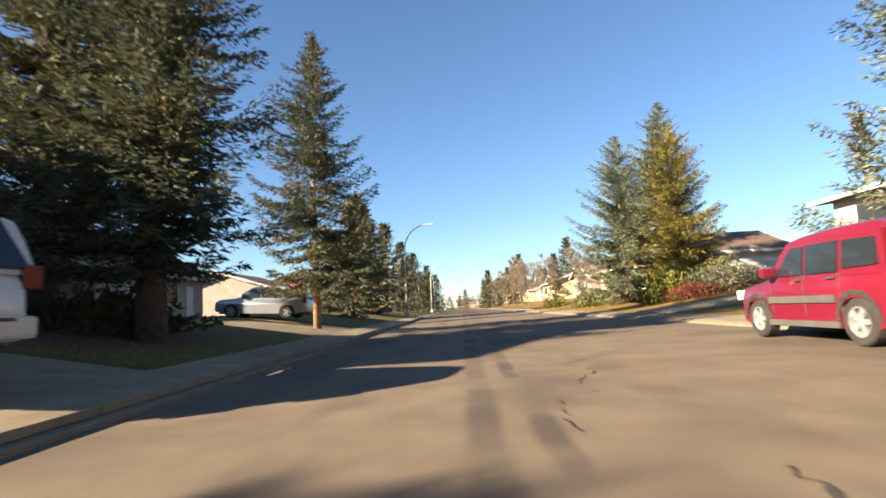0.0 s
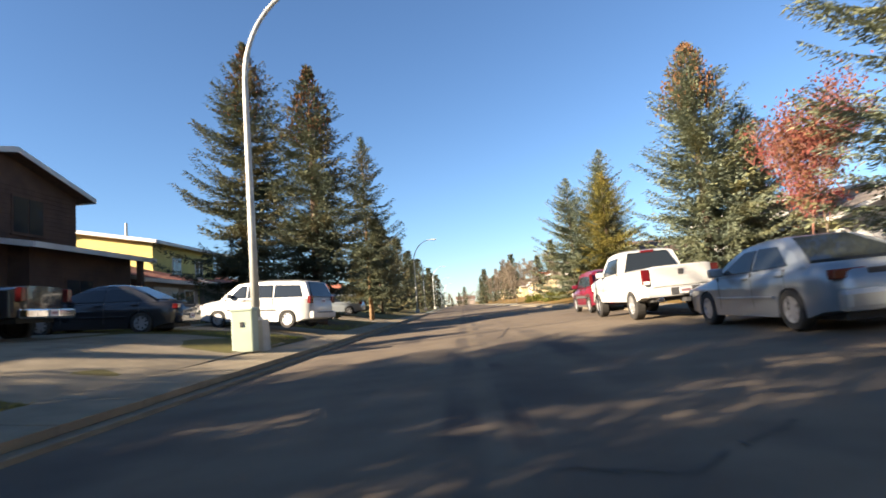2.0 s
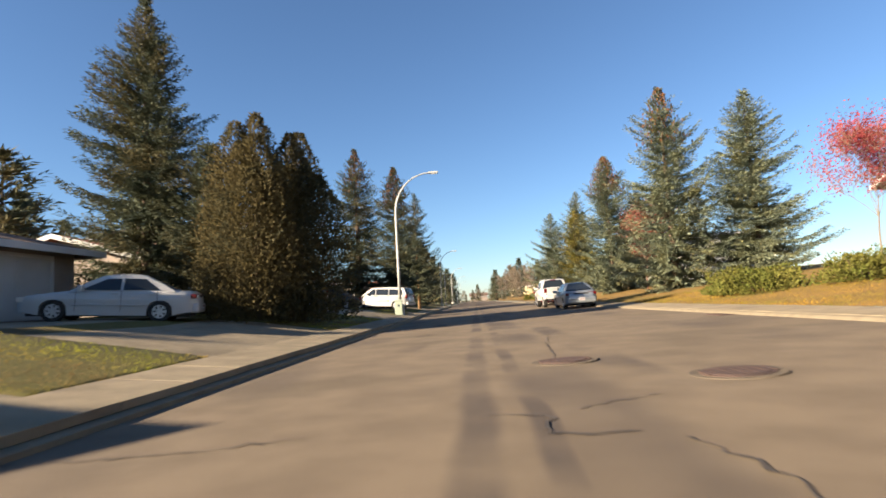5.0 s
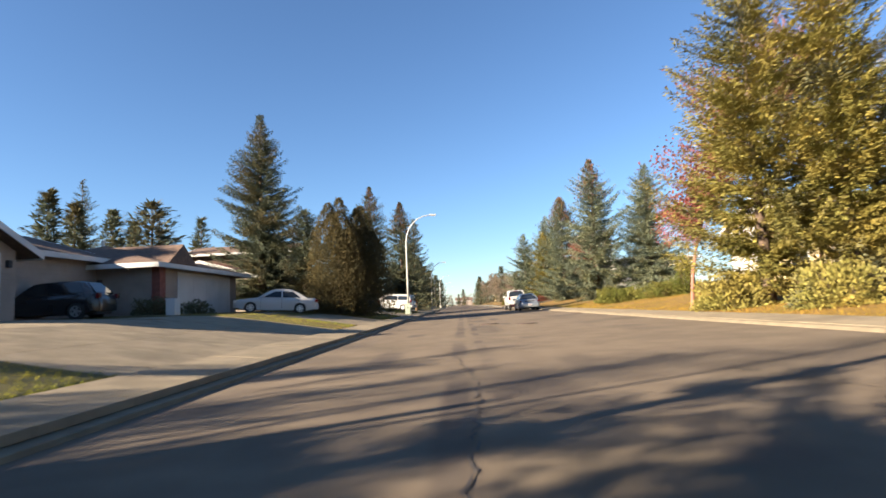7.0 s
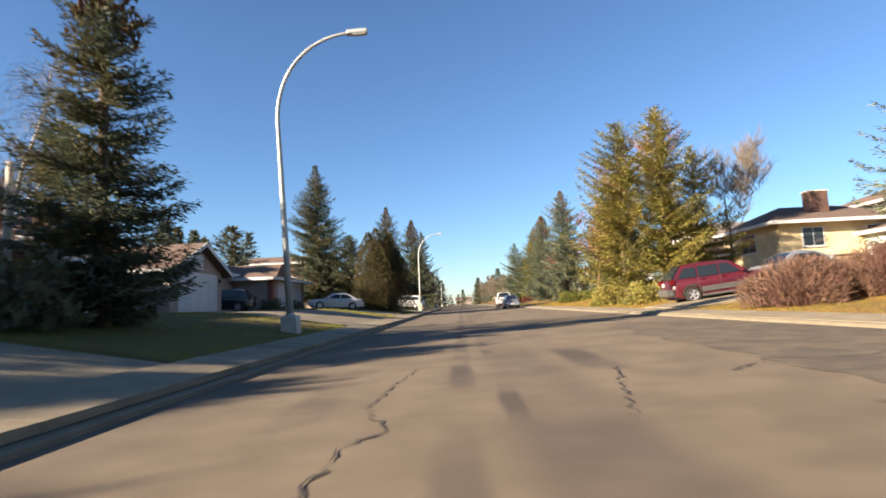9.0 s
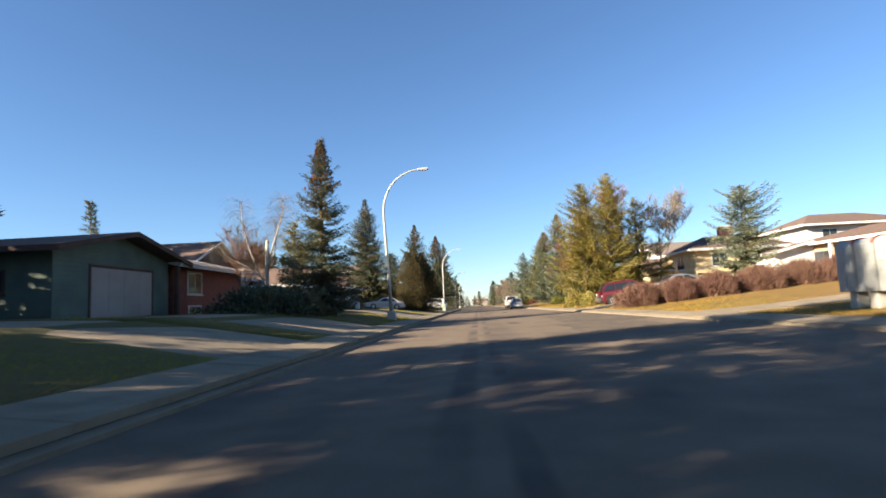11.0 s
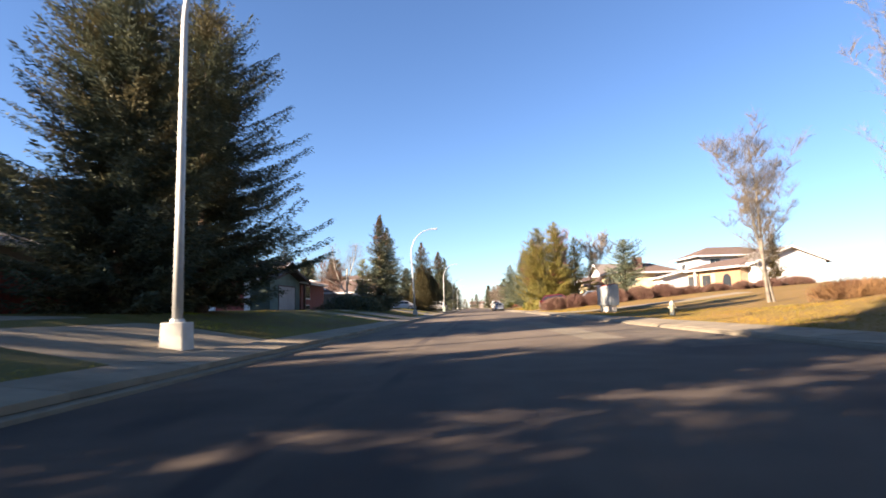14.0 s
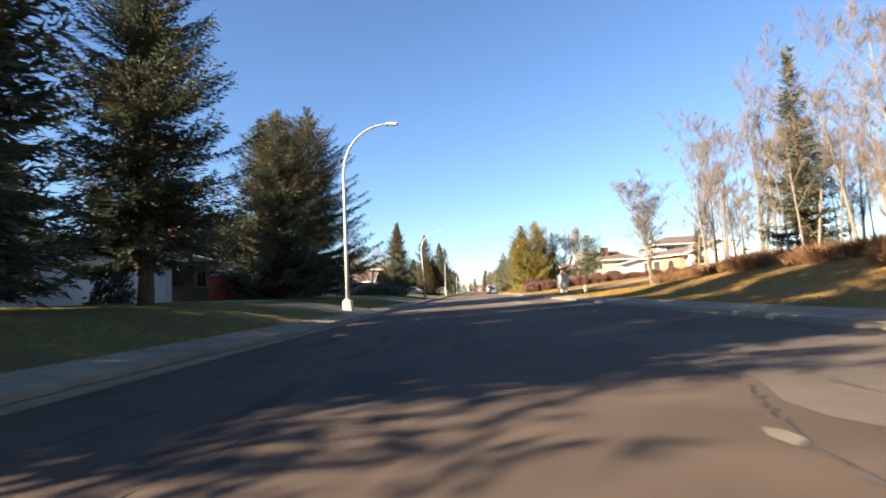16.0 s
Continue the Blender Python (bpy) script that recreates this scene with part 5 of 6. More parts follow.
arch = prism([(0.0, 0.1), (1.5, 0.1), (1.5, 1.3)] + [(0.75 + 0.75 * math.cos(k * math.pi / 8), 1.3 + 0.75 * math.sin(k * math.pi / 8)) for k in range(1, 8)] + [(0.0, 1.3)], 4.55, 4.585, "x")
bmesh.ops.translate(arch, vec=(0, 2.6, 0), verts=arch.verts)
part("arched_opening", arch, GLASS, h.base, "dark arched porch opening")
for u in (-5.2, -2.0):
    h.block("column", "f", u - 0.12, u + 0.12, 0.0, 2.6, 0.55, 0.79, WHITE)
h = House("house", 43.8, -22.0, 180, 12.0, 10.0, 5.9, WHITE, SHINGLE, "white two-storey house on the rise", pitch=0.3, axis="x", z=2.6, over=0.9, hip=True)
h.window("r", 4.4, 3.9, 1.3, 1.3)
h.window("r", -3.6, 3.9, 1.6, 1.3)
h.window("f", -2.0, 3.7, 1.6, 1.2)
h = House("garage", 39.2, -46.2, 180, 8.2, 7.6, 2.8, WHITE, SHINGLE_GREY, "white gabled garage wing on the rise", pitch=0.42, axis="y", category="garage", z=2.8, over=0.5)

h = House("house", 27.5, 27.0, 180, 11.0, 11.0, 4.6, WHITE, SHINGLE_GREY, "white split-level house with a flat-looking roof", pitch=0.1, axis="y", z=1.5, over=0.9)
h.window("l", -2.0, 2.6, 1.6, 1.3)
h.window("f", 2.5, 2.6, 2.2, 1.4, BROWN)
h.window("f", -2.5, 2.6, 2.2, 1.4, BROWN)
h = House("house", 24.5, 17.5, 180, 8.0, 7.5, 2.7, WHITE, SHINGLE_GREY, "white garage wing with a grey sloping roof", pitch=0.35, axis="y", z=1.4, over=0.8)
h.window("f", 1.0, 0.9, 1.6, 1.2, BROWN)
h = House("house", 29.0, -12.0, 180, 9.0, 10.0, 4.5, WHITE, SHINGLE_GREY, "white gabled house beyond the red-leaved tree", pitch=0.4, axis="x", z=1.9)
h.window("f", 0.0, 2.6, 1.8, 1.3, BROWN)
h.window("r", 0.0, 2.6, 1.4, 1.3, BROWN)

# far down the street
rngh = random.Random(5)
for i, yy in enumerate(range(56, 260, 17)):
    w_ = [WHITE, CREAM, TAUPE, CREAM, BRICKRED][i % 5]
    r_ = [SHINGLE, SHINGLE_RED, SHINGLE_GREY][i % 3]
    h = House("house", 22 + rngh.uniform(0, 4), yy, 180, 10, 12, 2.9, w_, r_, "distant bungalow among autumn trees", pitch=0.35, axis="xy"[i % 2], over=0.7, siding=False)
    h.window("f", -2, 1.0, 2.0, 1.2)
    h.window("f", 3, 1.0, 1.4, 1.2)
    h = House("house", -21 - rngh.uniform(0, 4), yy + 5, 0, 10, 12, 2.8, [TAUPE, WHITE, CREAM, BROWN][i % 4], r_, "distant shaded bungalow among spruces", pitch=0.33, axis="yx"[i % 2], over=0.7, siding=False)
    h.garage("f", -2, 3.2, 2.1, DOORWHITE, rows=2, cols=2)
    h.window("f", 2.5, 1.0, 1.8, 1.2)
h = House("house", 4.5, 330, -90, 12, 11, 2.9, TAUPE, SHINGLE, "far bungalow closing the end of the street", pitch=0.35, axis="y", siding=False, z=0.5)
h.window("f", -4, 1.0, 3.0, 1.4)

# ---- vehicles: front towards local +y, wheels on z = 0 ----
from mathutils.geometry import tessellate_polygon

WHEELS = {}


def wheel_meshes(r, width, spokes, rim_mat):
    key = (r, width, spokes, rim_mat.name)
    if key in WHEELS:
        return WHEELS[key]
    n = 28
    prof = [(r * 0.64, -width / 2), (r * 0.93, -width / 2), (r, -width * 0.36), (r, width * 0.36), (r * 0.93, width / 2), (r * 0.64, width / 2)]
    verts = [(x, rr * math.cos(k * math.tau / n), rr * math.sin(k * math.tau / n)) for k in range(n) for rr, x in prof]
    w = len(prof)
    faces = [(k * w + i, k * w + (i + 1) % w, ((k + 1) % n) * w + (i + 1) % w, ((k + 1) % n) * w + i) for k in range(n) for i in range(w)]
    tyre = pydata(verts, faces, "tyre", TYRE, False)
    bm = bmesh.new()
    # rim: barrel, dish and spokes on the outer (+x) side
    ring = [(r * 0.66, width * 0.46), (r * 0.58, width * 0.46), (r * 0.55, width * 0.1), (r * 0.05, width * 0.05)]
    rows = [[bm.verts.new((x, rr * math.cos(k * math.tau / n), rr * math.sin(k * math.tau / n))) for k in range(n)] for rr, x in ring]
    for a, b in zip(rows, rows[1:3]):
        for k in range(n):
            bm.faces.new((a[k], a[(k + 1) % n], b[(k + 1) % n], b[k]))
    for s in range(spokes):
        t = s * math.tau / spokes
        c, sn = math.cos(t), math.sin(t)
        pts = []
        for rr, half in ((r * 0.08, r * 0.09), (r * 0.6, r * 0.12)):
            for hh in (-half, half):
                pts.append((rr * c - hh * sn, rr * sn + hh * c))
        o = [bm.verts.new((width * 0.40, *p)) for p in pts]
        q = [bm.verts.new((width * 0.22, *p)) for p in pts]
        bm.faces.new((o[0], o[1], o[3], o[2]))
        bm.faces.new((o[0], o[2], q[2], q[0]))
        bm.faces.new((o[3], o[1], q[1], q[3]))
    tube_into(bm, [(width * 0.2, 0, 0), (width * 0.43, 0, 0)], [r * 0.15, r * 0.13], 12)
    bmesh.ops.recalc_face_normals(bm, faces=bm.faces)
    rim = mesh_of(bm, "rim", rim_mat)
    bm = bmesh.new()
    tube_into(bm, [(-width * 0.2, 0, 0), (width * 0.08, 0, 0)], [r * 0.62, r * 0.56], 20)
    disc = mesh_of(bm, "brake_disc", DARKTRIM)
    WHEELS[key] = tyre, rim, disc
    return WHEELS[key]


def loft(rings):
    """A closed skin through rings of equal length."""
    bm = bmesh.new()
    rows = [[bm.verts.new(p) for p in r] for r in rings]
    n = len(rings[0])
    for a, b in zip(rows, rows[1:]):
        for k in range(n):
            bm.faces.new((a[k], a[(k + 1) % n], b[(k + 1) % n], b[k]))
    flat = tessellate_polygon([[Vector((p[1], p[2], 0)) for p in rings[0]]])
    for a, b, c in flat:
        bm.faces.new((rows[0][a], rows[0][b], rows[0][c]))
        bm.faces.new((rows[-1][c], rows[-1][b], rows[-1][a]))
    bmesh.ops.recalc_face_normals(bm, faces=bm.faces)
    return bm


def round_off(ob, angle=48):
    """Smooth shading but for the sharper edges."""
    ob.data.polygons.foreach_set("use_smooth", [True] * len(ob.data.polygons))
    ob.data.set_sharp_from_angle(angle=radians(angle))


class Car:
    def __init__(self, name, x, y, heading, length, width, paint, label, axles, r, top, cabin, roof_w=0.8, clad=None, category="car", zb=0.24, rim=ALLOY, spokes=5, z=None,
                 windows=(), pillars=PAINT_WHITE, tyre_w=0.22, tilt=(0, 0), cabin_paint=None):
        """top: outline from the front bumper over hood and tail, as (y, z); cabin: (front base, front roof, rear roof, rear base) as (y, z)."""
        zz = ground_z(x, y) if z is None else z
        self.base = thing(name, pose(x, y, zz, tilt[0], tilt[1], 0) @ pose(0, 0, 0, 0, 0, heading), label, category)
        self.w, self.l, self.paint, self.cabin = width / 2, length, paint, cabin
        hw = self.w
        zmid = 0.62
        # side outline with wheel arches, from front bottom to rear bottom along the top, then back along the sill
        low = []
        ra = r * 1.13
        for ya in sorted(axles):
            for k in range(9):
                a = math.pi - math.pi * k / 8
                zz_ = max(zb, r + ra * math.sin(a))
                low.append((ya + ra * math.cos(a), zz_ if 0 < k < 8 else zb))
        outline = list(top) + [(-length / 2 + 0.05, zb + 0.1)] + low + [(length / 2 - 0.05, zb + 0.08)]
        rings = []
        for sx, pull, drop, inset in ((-1, 0.10, 0.10, 0.0), (-1, 0.03, 0.035, 0.05), (-1, 0.0, 0.0, 0.2), (1, 0.0, 0.0, 0.2), (1, 0.03, 0.035, 0.05), (1, 0.10, 0.10, 0.0)):
            ring = []
            for yy, z_ in outline:
                f = max(0.0, min(1.0, (z_ - zmid) / 0.3))
                e = max(0.0, (abs(yy) - (length / 2 - 0.55)) / 0.55)
                tuck = 0.06 * max(0.0, (zmid - z_) / 0.4) + 0.05 * f
                if inset == 0.0:  # the flat of the doors
                    ring.append((sx * (hw - 0.03), yy - math.copysign(0.30 * e, yy), z_ - drop * f))
                else:
                    ring.append((sx * (hw - inset - (tuck if inset < 0.1 else 0) - 0.16 * e * e), yy - math.copysign(pull * e, yy), z_ - drop * f))
            rings.append(ring)
        self.body = part("body", loft(rings), paint, self.base)
        round_off(self.body)
        # cabin
        wb, wr = hw - 0.07, hw * roof_w
        self.wb, self.wr = wb, wr
        zbelt = cabin[0][1] - 0.06
        (ya, za), (yb, zb_), (yc, zc), (yd, zd) = cabin
        crown = [(ya, za - 0.06, 0.0)]
        for f in (0.5, 0.9):
            crown.append((ya + (yb - ya) * f, za + (zb_ - za) * f + 0.02, f))
        crown.append((yb - 0.12 * (yb - yc), zb_ + 0.012, 1.0))
        crown.append(((yb + yc) / 2, (zb_ + zc) / 2 + 0.035, 1.0))
        crown.append((yc + 0.12 * (yb - yc), zc + 0.012, 1.0))
        for f in (0.9, 0.5):
            crown.append((yd + (yc - yd) * f, zd + (zc - zd) * f + 0.02, f))
        crown.append((yd, zd - 0.06, 0.0))
        rings = []
        for s, inset in ((-1, 0.0), (-1, 0.05), (-1, 0.14), (1, 0.14), (1, 0.05), (1, 0.0)):
            rings.append([(s * (wb + (wr - wb) * up - inset * (0.3 + 1.5 * up)), yy, z_ + (0.0, 0.03, 0.05)[(inset > 0) + (inset > 0.1)] * up) for yy, z_, up in crown])
        self.roof = part("cabin", loft(rings), cabin_paint or paint, self.base)
        round_off(self.roof)
        self.z0, self.z1 = (cabin[0][1] + cabin[3][1]) / 2, cabin[1][1]
        # glass
        for side in (-1, 1):
            for poly in windows:
                self.side_panel("side_window", side, poly, CARGLASS)
        self.end_glass("windscreen", cabin[0], cabin[1], 1)
        self.end_glass("rear_window", cabin[3], cabin[2], -1)
        # wheels
        tyre, rm, disc = wheel_meshes(r, tyre_w, spokes, rim)
        for ya in axles:
            for s in (-1, 1):
                wheel = part("wheel", tyre, None, self.base, m=pose(s * (hw - tyre_w / 2 - 0.02), ya, r, 0, 0, 0 if s > 0 else 180))
                part("rim", rm, None, wheel)
                part("brake_disc", disc, None, wheel)
        under = part("underbody", boxed(-hw + 0.28, hw - 0.28, -length / 2 + 0.25, length / 2 - 0.25, zb - 0.04, zb + 0.2), DARKTRIM, self.base)
        if clad:
            for s in (-1, 1):
                self.strip("side_cladding", s, min(axles) + ra, max(axles) - ra, zb, zb + 0.1, clad, 0.012)
                for ya in axles:
                    bm = bmesh.new()
                    pts = []
                    for k in range(11):
                        a = math.pi * k / 10
                        pts.append((ya + ra * math.cos(a), r + ra * math.sin(a), ya + (ra + 0.08) * math.cos(a), r + (ra + 0.08) * math.sin(a)))
                    for p, q in zip(pts, pts[1:]):
                        for o in (0.015,):
                            x_ = s * (hw + o - 0.03)
                            bm.faces.new([bm.verts.new(v) for v in ((x_, p[0], p[1]), (x_, p[2], p[3]), (x_, q[2], q[3]), (x_, q[0], q[1]))])
                    bmesh.ops.solidify(bm, geom=bm.faces, thickness=0.05)
                    part("arch_trim", bm, clad, self.base)

    def side_x(self, y, z):
        return self.wb + (self.wr - self.wb) * max(0, min(1, (z - self.z0 + 0.06) / (self.z1 - self.z0 + 0.06)))

    def side_panel(self, name, side, poly, material, out=0.034):
        bm = bmesh.new()
        o = [bm.verts.new((side * (self.side_x(y, z) + out), y, z)) for y, z in poly]
        i = [bm.verts.new((side * (self.side_x(y, z) - 0.02), y, z)) for y, z in poly]
        bm.faces.new(o)
        n = len(poly)
        for k in range(n):
            bm.faces.new((o[k], i[k], i[(k + 1) % n], o[(k + 1) % n]))
        bmesh.ops.recalc_face_normals(bm, faces=bm.faces)
        return part(name, bm, material, self.base)

    def end_glass(self, name, lo, hi, sign):
        (y0, z0), (y1, z1) = lo, hi
        d = Vector((0, y1 - y0, z1 - z0)).normalized()
        nrm = Vector((0, d.z, -d.y)) * (1 if d.z * sign > 0 else -1)
        bm = bmesh.new()
        pts = []
        for f, s in ((0.08, -1), (0.08, 1), (0.93, 1), (0.93, -1)):
            x_ = (self.wb + (self.wr - 0.12 - self.wb) * f) - 0.10
            pts.append(Vector((s * x_, y0 + (y1 - y0) * f, z0 + (z1 - z0) * f - 0.06 * (1 - f))))
        o = [bm.verts.new(p + nrm * 0.068) for p in pts]
        i = [bm.verts.new(p - nrm * 0.02) for p in pts]
        bm.faces.new(o)
        for k in range(4):
            bm.faces.new((o[k], i[k], i[(k + 1) % 4], o[(k + 1) % 4]))
        bmesh.ops.recalc_face_normals(bm, faces=bm.faces)
        return part(name, bm, CARGLASS, self.base)

    def strip(self, name, side, y0, y1, z0, z1, material, out=0.01, depth=0.05, label=""):
        x_ = self.w + out
        a, b = sorted((side * (x_ - depth), side * x_))
        return part(name, boxed(a, b, y0, y1, z0, z1, min(0.012, (z1 - z0) / 4)), material, self.base, label)

    def tail(self, name, x0, x1, z0, z1, y0, y1, material, label="", both=True, bevel=0.015):
        for s in ((1, -1) if both else (1,)):
            a, b = sorted((s * x0, s * x1))
            p = part(name, boxed(a, b, y0, y1, z0, z1, bevel), material, self.base, label)
        return p

    def plate(self, z, y, x=0.0):
        p = part("licence_plate", boxed(x - 0.16, x + 0.16, y - 0.02, y, z, z + 0.16, 0.004), PLATE, self.base)
        part("plate_bar", boxed(x - 0.12, x + 0.12, y - 0.026, y - 0.02, z + 0.05, z + 0.11), PLATEBAR, p)

    def mirrors(self, y, z):
        for s in (-1, 1):
            a, b = sorted((s * (self.w - 0.06), s * (self.w + 0.2)))
            part("mirror", boxed(a, b, y - 0.08, y + 0.06, z, z + 0.17, 0.04), self.paint, self.base)

    def handles(self, ys, z, material=DARKTRIM):
        for s in (-1, 1):
            for y in ys:
                self.strip("door_handle", s, y - 0.1, y + 0.1, z, z + 0.035, material, 0.012)

    def seams(self, ys, z0, z1):
        for s in (-1, 1):
            for y in ys:
                self.strip("door_seam", s, y - 0.004, y + 0.004, z0, z1, GREYCLAD, -0.026, 0.03)


# white minivan on the driveway
v = Car("minivan", -7.6, 6.15, 75, 5.14, 1.95, PAINT_WHITE, "white minivan parked nose-in on a concrete driveway", (1.52, -1.56), 0.335,
        [(2.57, 0.5), (2.55, 0.78), (2.3, 0.95), (1.35, 1.1), (0.5, 1.16), (-2.35, 1.16), (-2.52, 1.0), (-2.57, 0.6)],
        ((1.45, 1.12), (0.62, 1.70), (-2.15, 1.74), (-2.48, 1.14)), roof_w=0.80, spokes=8, z=0.76, tilt=(0, 4), category="minivan",
        windows=(((1.05, 1.14), (0.30, 1.14), (0.30, 1.60), (0.55, 1.60)), ((0.22, 1.14), (-0.86, 1.14), (-0.86, 1.62), (0.22, 1.62)), ((-0.94, 1.14), (-2.15, 1.17), (-2.0, 1.60), (-0.94, 1.62))))
v.tail("tail_light", 0.72, 0.94, 0.92, 1.2, -2.52, -2.38, LAMPRED)
v.tail("headlight", 0.58, 0.9, 0.68, 0.88, 2.32, 2.52, LAMPCLEAR)
v.tail("rear_bumper", -0.86, 0.86, 0.36, 0.62, -2.63, -2.45, PAINT_WHITE, both=False, bevel=0.05)
v.tail("bumper_slot", -0.6, 0.6, 0.56, 0.6, -2.64, -2.5, DARKTRIM, both=False)
v.plate(0.92, -2.53)
v.mirrors(1.0, 1.12)
v.handles((0.38, 0.12), 1.02)
v.seams((0.26, -0.9, 1.2), 0.35, 1.12)
for s in (-1, 1):
    v.strip("side_trim", s, -1.05, 1.1, 0.66, 0.70, DARKTRIM, 0.012)
    part("roof_rail", tube([(s * 0.66, 0.3, 1.78), (s * 0.68, -0.9, 1.81), (s * 0.66, -2.0, 1.79)], [0.018] * 3, 6), DARKTRIM, v.base)

# white pickup truck at the kerb
t = Car("pickup_truck", 5.92, 1.56, 0, 5.85, 2.0, PAINT_WHITE, "white pickup truck parked at the kerb", (2.08, -1.66), 0.41,
        [(2.76, 0.62), (2.74, 1.08), (2.55, 1.26), (1.55, 1.35), (0.6, 1.36), (-2.88, 1.38), (-2.9, 0.85)],
        ((1.45, 1.33), (0.72, 1.92), (-0.55, 1.94), (-0.82, 1.34)), roof_w=0.78, spokes=6, zb=0.5, tyre_w=0.28, category="pickup truck", tilt=(0, -1.5), z=0.24,
        windows=(((1.12, 1.32), (-0.42, 1.36), (-0.40, 1.81), (0.62, 1.80)),))
t.tail("tail_light", 0.80, 0.985, 0.92, 1.32, -2.92, -2.78, LAMPRED, "tall red tail light")
t.tail("reverse_lamp", 0.81, 0.97, 0.93, 1.02, -2.93, -2.85, LAMPCLEAR)
t.tail("tailgate", -0.78, 0.78, 0.84, 1.36, -2.94, -2.84, PAINT_WHITE, both=False, bevel=0.03)
t.tail("emblem", -0.07, 0.07, 1.12, 1.27, -2.955, -2.92, DARKTRIM, both=False)
t.tail("rear_bumper", -0.98, 0.98, 0.58, 0.82, -3.08, -2.86, PAINT_WHITE, both=False, bevel=0.05)
t.tail("bumper_step", -0.36, 0.36, 0.62, 0.80, -3.1, -2.95, DARKTRIM, both=False)
t.plate(0.63, -3.1)
t.tail("exhaust_tip", 0.55, 0.68, 0.46, 0.56, -3.05, -2.8, CHROME)
part("tow_hitch", boxed(-0.06, 0.06, -3.2, -2.8, 0.42, 0.52, 0.01), DARKTRIM, t.base)
t.tail("headlight", 0.7, 0.97, 0.88, 1.14, 2.56, 2.76, LAMPCLEAR)
t.tail("stop_lamp", -0.2, 0.2, 1.9, 1.97, -0.66, -0.58, LAMPRED, both=False)
t.mirrors(1.0, 1.3)
t.handles((-0.35,), 1.16, PAINT_WHITE)
t.seams((1.2, -0.55), 0.6, 1.34)
# red compact suv at the kerb
r_ = Car("suv", 6.5, 9.36, 0, 4.4, 1.76, PAINT_RED, "small red sport utility vehicle with grey lower trim at the kerb", (1.36, -1.27), 0.345,
         [(2.18, 0.5), (2.16, 0.82), (1.95, 0.96), (1.0, 1.06), (0.3, 1.08), (-2.0, 1.1), (-2.1, 0.95), (-2.14, 0.6)],
         ((1.0, 1.06), (0.35, 1.68), (-1.85, 1.72), (-2.06, 1.06)), roof_w=0.8, clad=GREYCLAD, category="suv", tilt=(0, -1.5), z=0.25,
         windows=(((0.72, 1.08), (-0.05, 1.08), (-0.05, 1.54), (0.3, 1.54)), ((-0.13, 1.08), (-0.9, 1.08), (-0.9, 1.55), (-0.13, 1.55)), ((-1.0, 1.12), (-1.72, 1.14), (-1.66, 1.52), (-1.0, 1.54))))
r_.tail("tail_light", 0.74, 0.86, 1.1, 1.6, -2.05, -1.92, LAMPRED, "tall red tail light")
r_.tail("side_marker", 0.72, 0.86, 0.82, 1.02, -2.12, -2.0, LAMPRED)
r_.tail("rear_bumper", -0.84, 0.84, 0.42, 0.72, -2.2, -2.02, GREYCLAD, both=False, bevel=0.05)
r_.plate(0.86, -2.14, -0.5)
r_.tail("headlight", 0.55, 0.82, 0.7, 0.88, 2.0, 2.16, LAMPCLEAR)
r_.mirrors(0.72, 1.08)
r_.handles((0.05, -0.8), 0.98)
spare = part("spare_wheel", wheel_meshes(0.345, 0.22, 5, ALLOY)[0], None, r_.base, "spare wheel in a dark cover on the tailgate", m=pose(0.32, -2.27, 0.98, 0, 0, -90))
part("cover", tube([(-0.08, 0, 0), (0.1, 0, 0), (0.115, 0, 0)], [0.335, 0.335, 0.29], 24), DARKTRIM, spare, "", True)
r_.seams((-0.09, 0.85, -0.95), 0.45, 1.06)
for s in (-1, 1):
    r_.strip("side_trim", s, -0.85, 0.92, 0.62, 0.74, GREYCLAD, 0.012)

# silver sedan at the kerb
SEDAN_TOP = [(2.48, 0.45), (2.45, 0.66), (2.2, 0.78), (1.2, 0.92), (0.6, 0.95), (-1.5, 1.0), (-2.25, 0.98), (-2.46, 0.85), (-2.5, 0.5)]
SEDAN_CABIN = ((1.15, 0.94), (0.15, 1.40), (-0.85, 1.42), (-1.85, 1.0))
SEDAN_WINDOWS = (((0.78, 0.96), (-0.28, 0.97), (-0.28, 1.33), (0.1, 1.32)), ((-0.36, 0.97), (-1.38, 1.0), (-0.95, 1.33), (-0.36, 1.34)))


def sedan(x, y, heading, paint, label, **more):
    c = Car("sedan", x, y, heading, 5.0, 1.86, paint, label, (1.48, -1.4), 0.325, SEDAN_TOP, SEDAN_CABIN, roof_w=0.68, zb=0.2, windows=SEDAN_WINDOWS, spokes=7, category="sedan", **more)
    c.tail("tail_light", 0.42, 0.86, 0.74, 0.88, -2.44, -2.28, LAMPRED, "long red tail light")
    c.tail("rear_bumper", -0.8, 0.8, 0.28, 0.6, -2.53, -2.3, paint, both=False, bevel=0.08)
    c.tail("headlight", 0.5, 0.84, 0.58, 0.72, 2.24, 2.44, LAMPCLEAR)
    c.tail("lamp_band", -0.42, 0.42, 0.77, 0.86, -2.47, -2.36, DARKTRIM, both=False)
    c.plate(0.42, -2.535)
    c.mirrors(0.75, 0.93)
    c.handles((-0.15, -1.2), 0.84, paint)
    c.seams((-0.32, 0.9, -1.32), 0.32, 0.95)
    for s in (-1, 1):
        c.strip("side_trim", s, -1.0, 1.0, 0.5, 0.54, paint, 0.012)
    return c


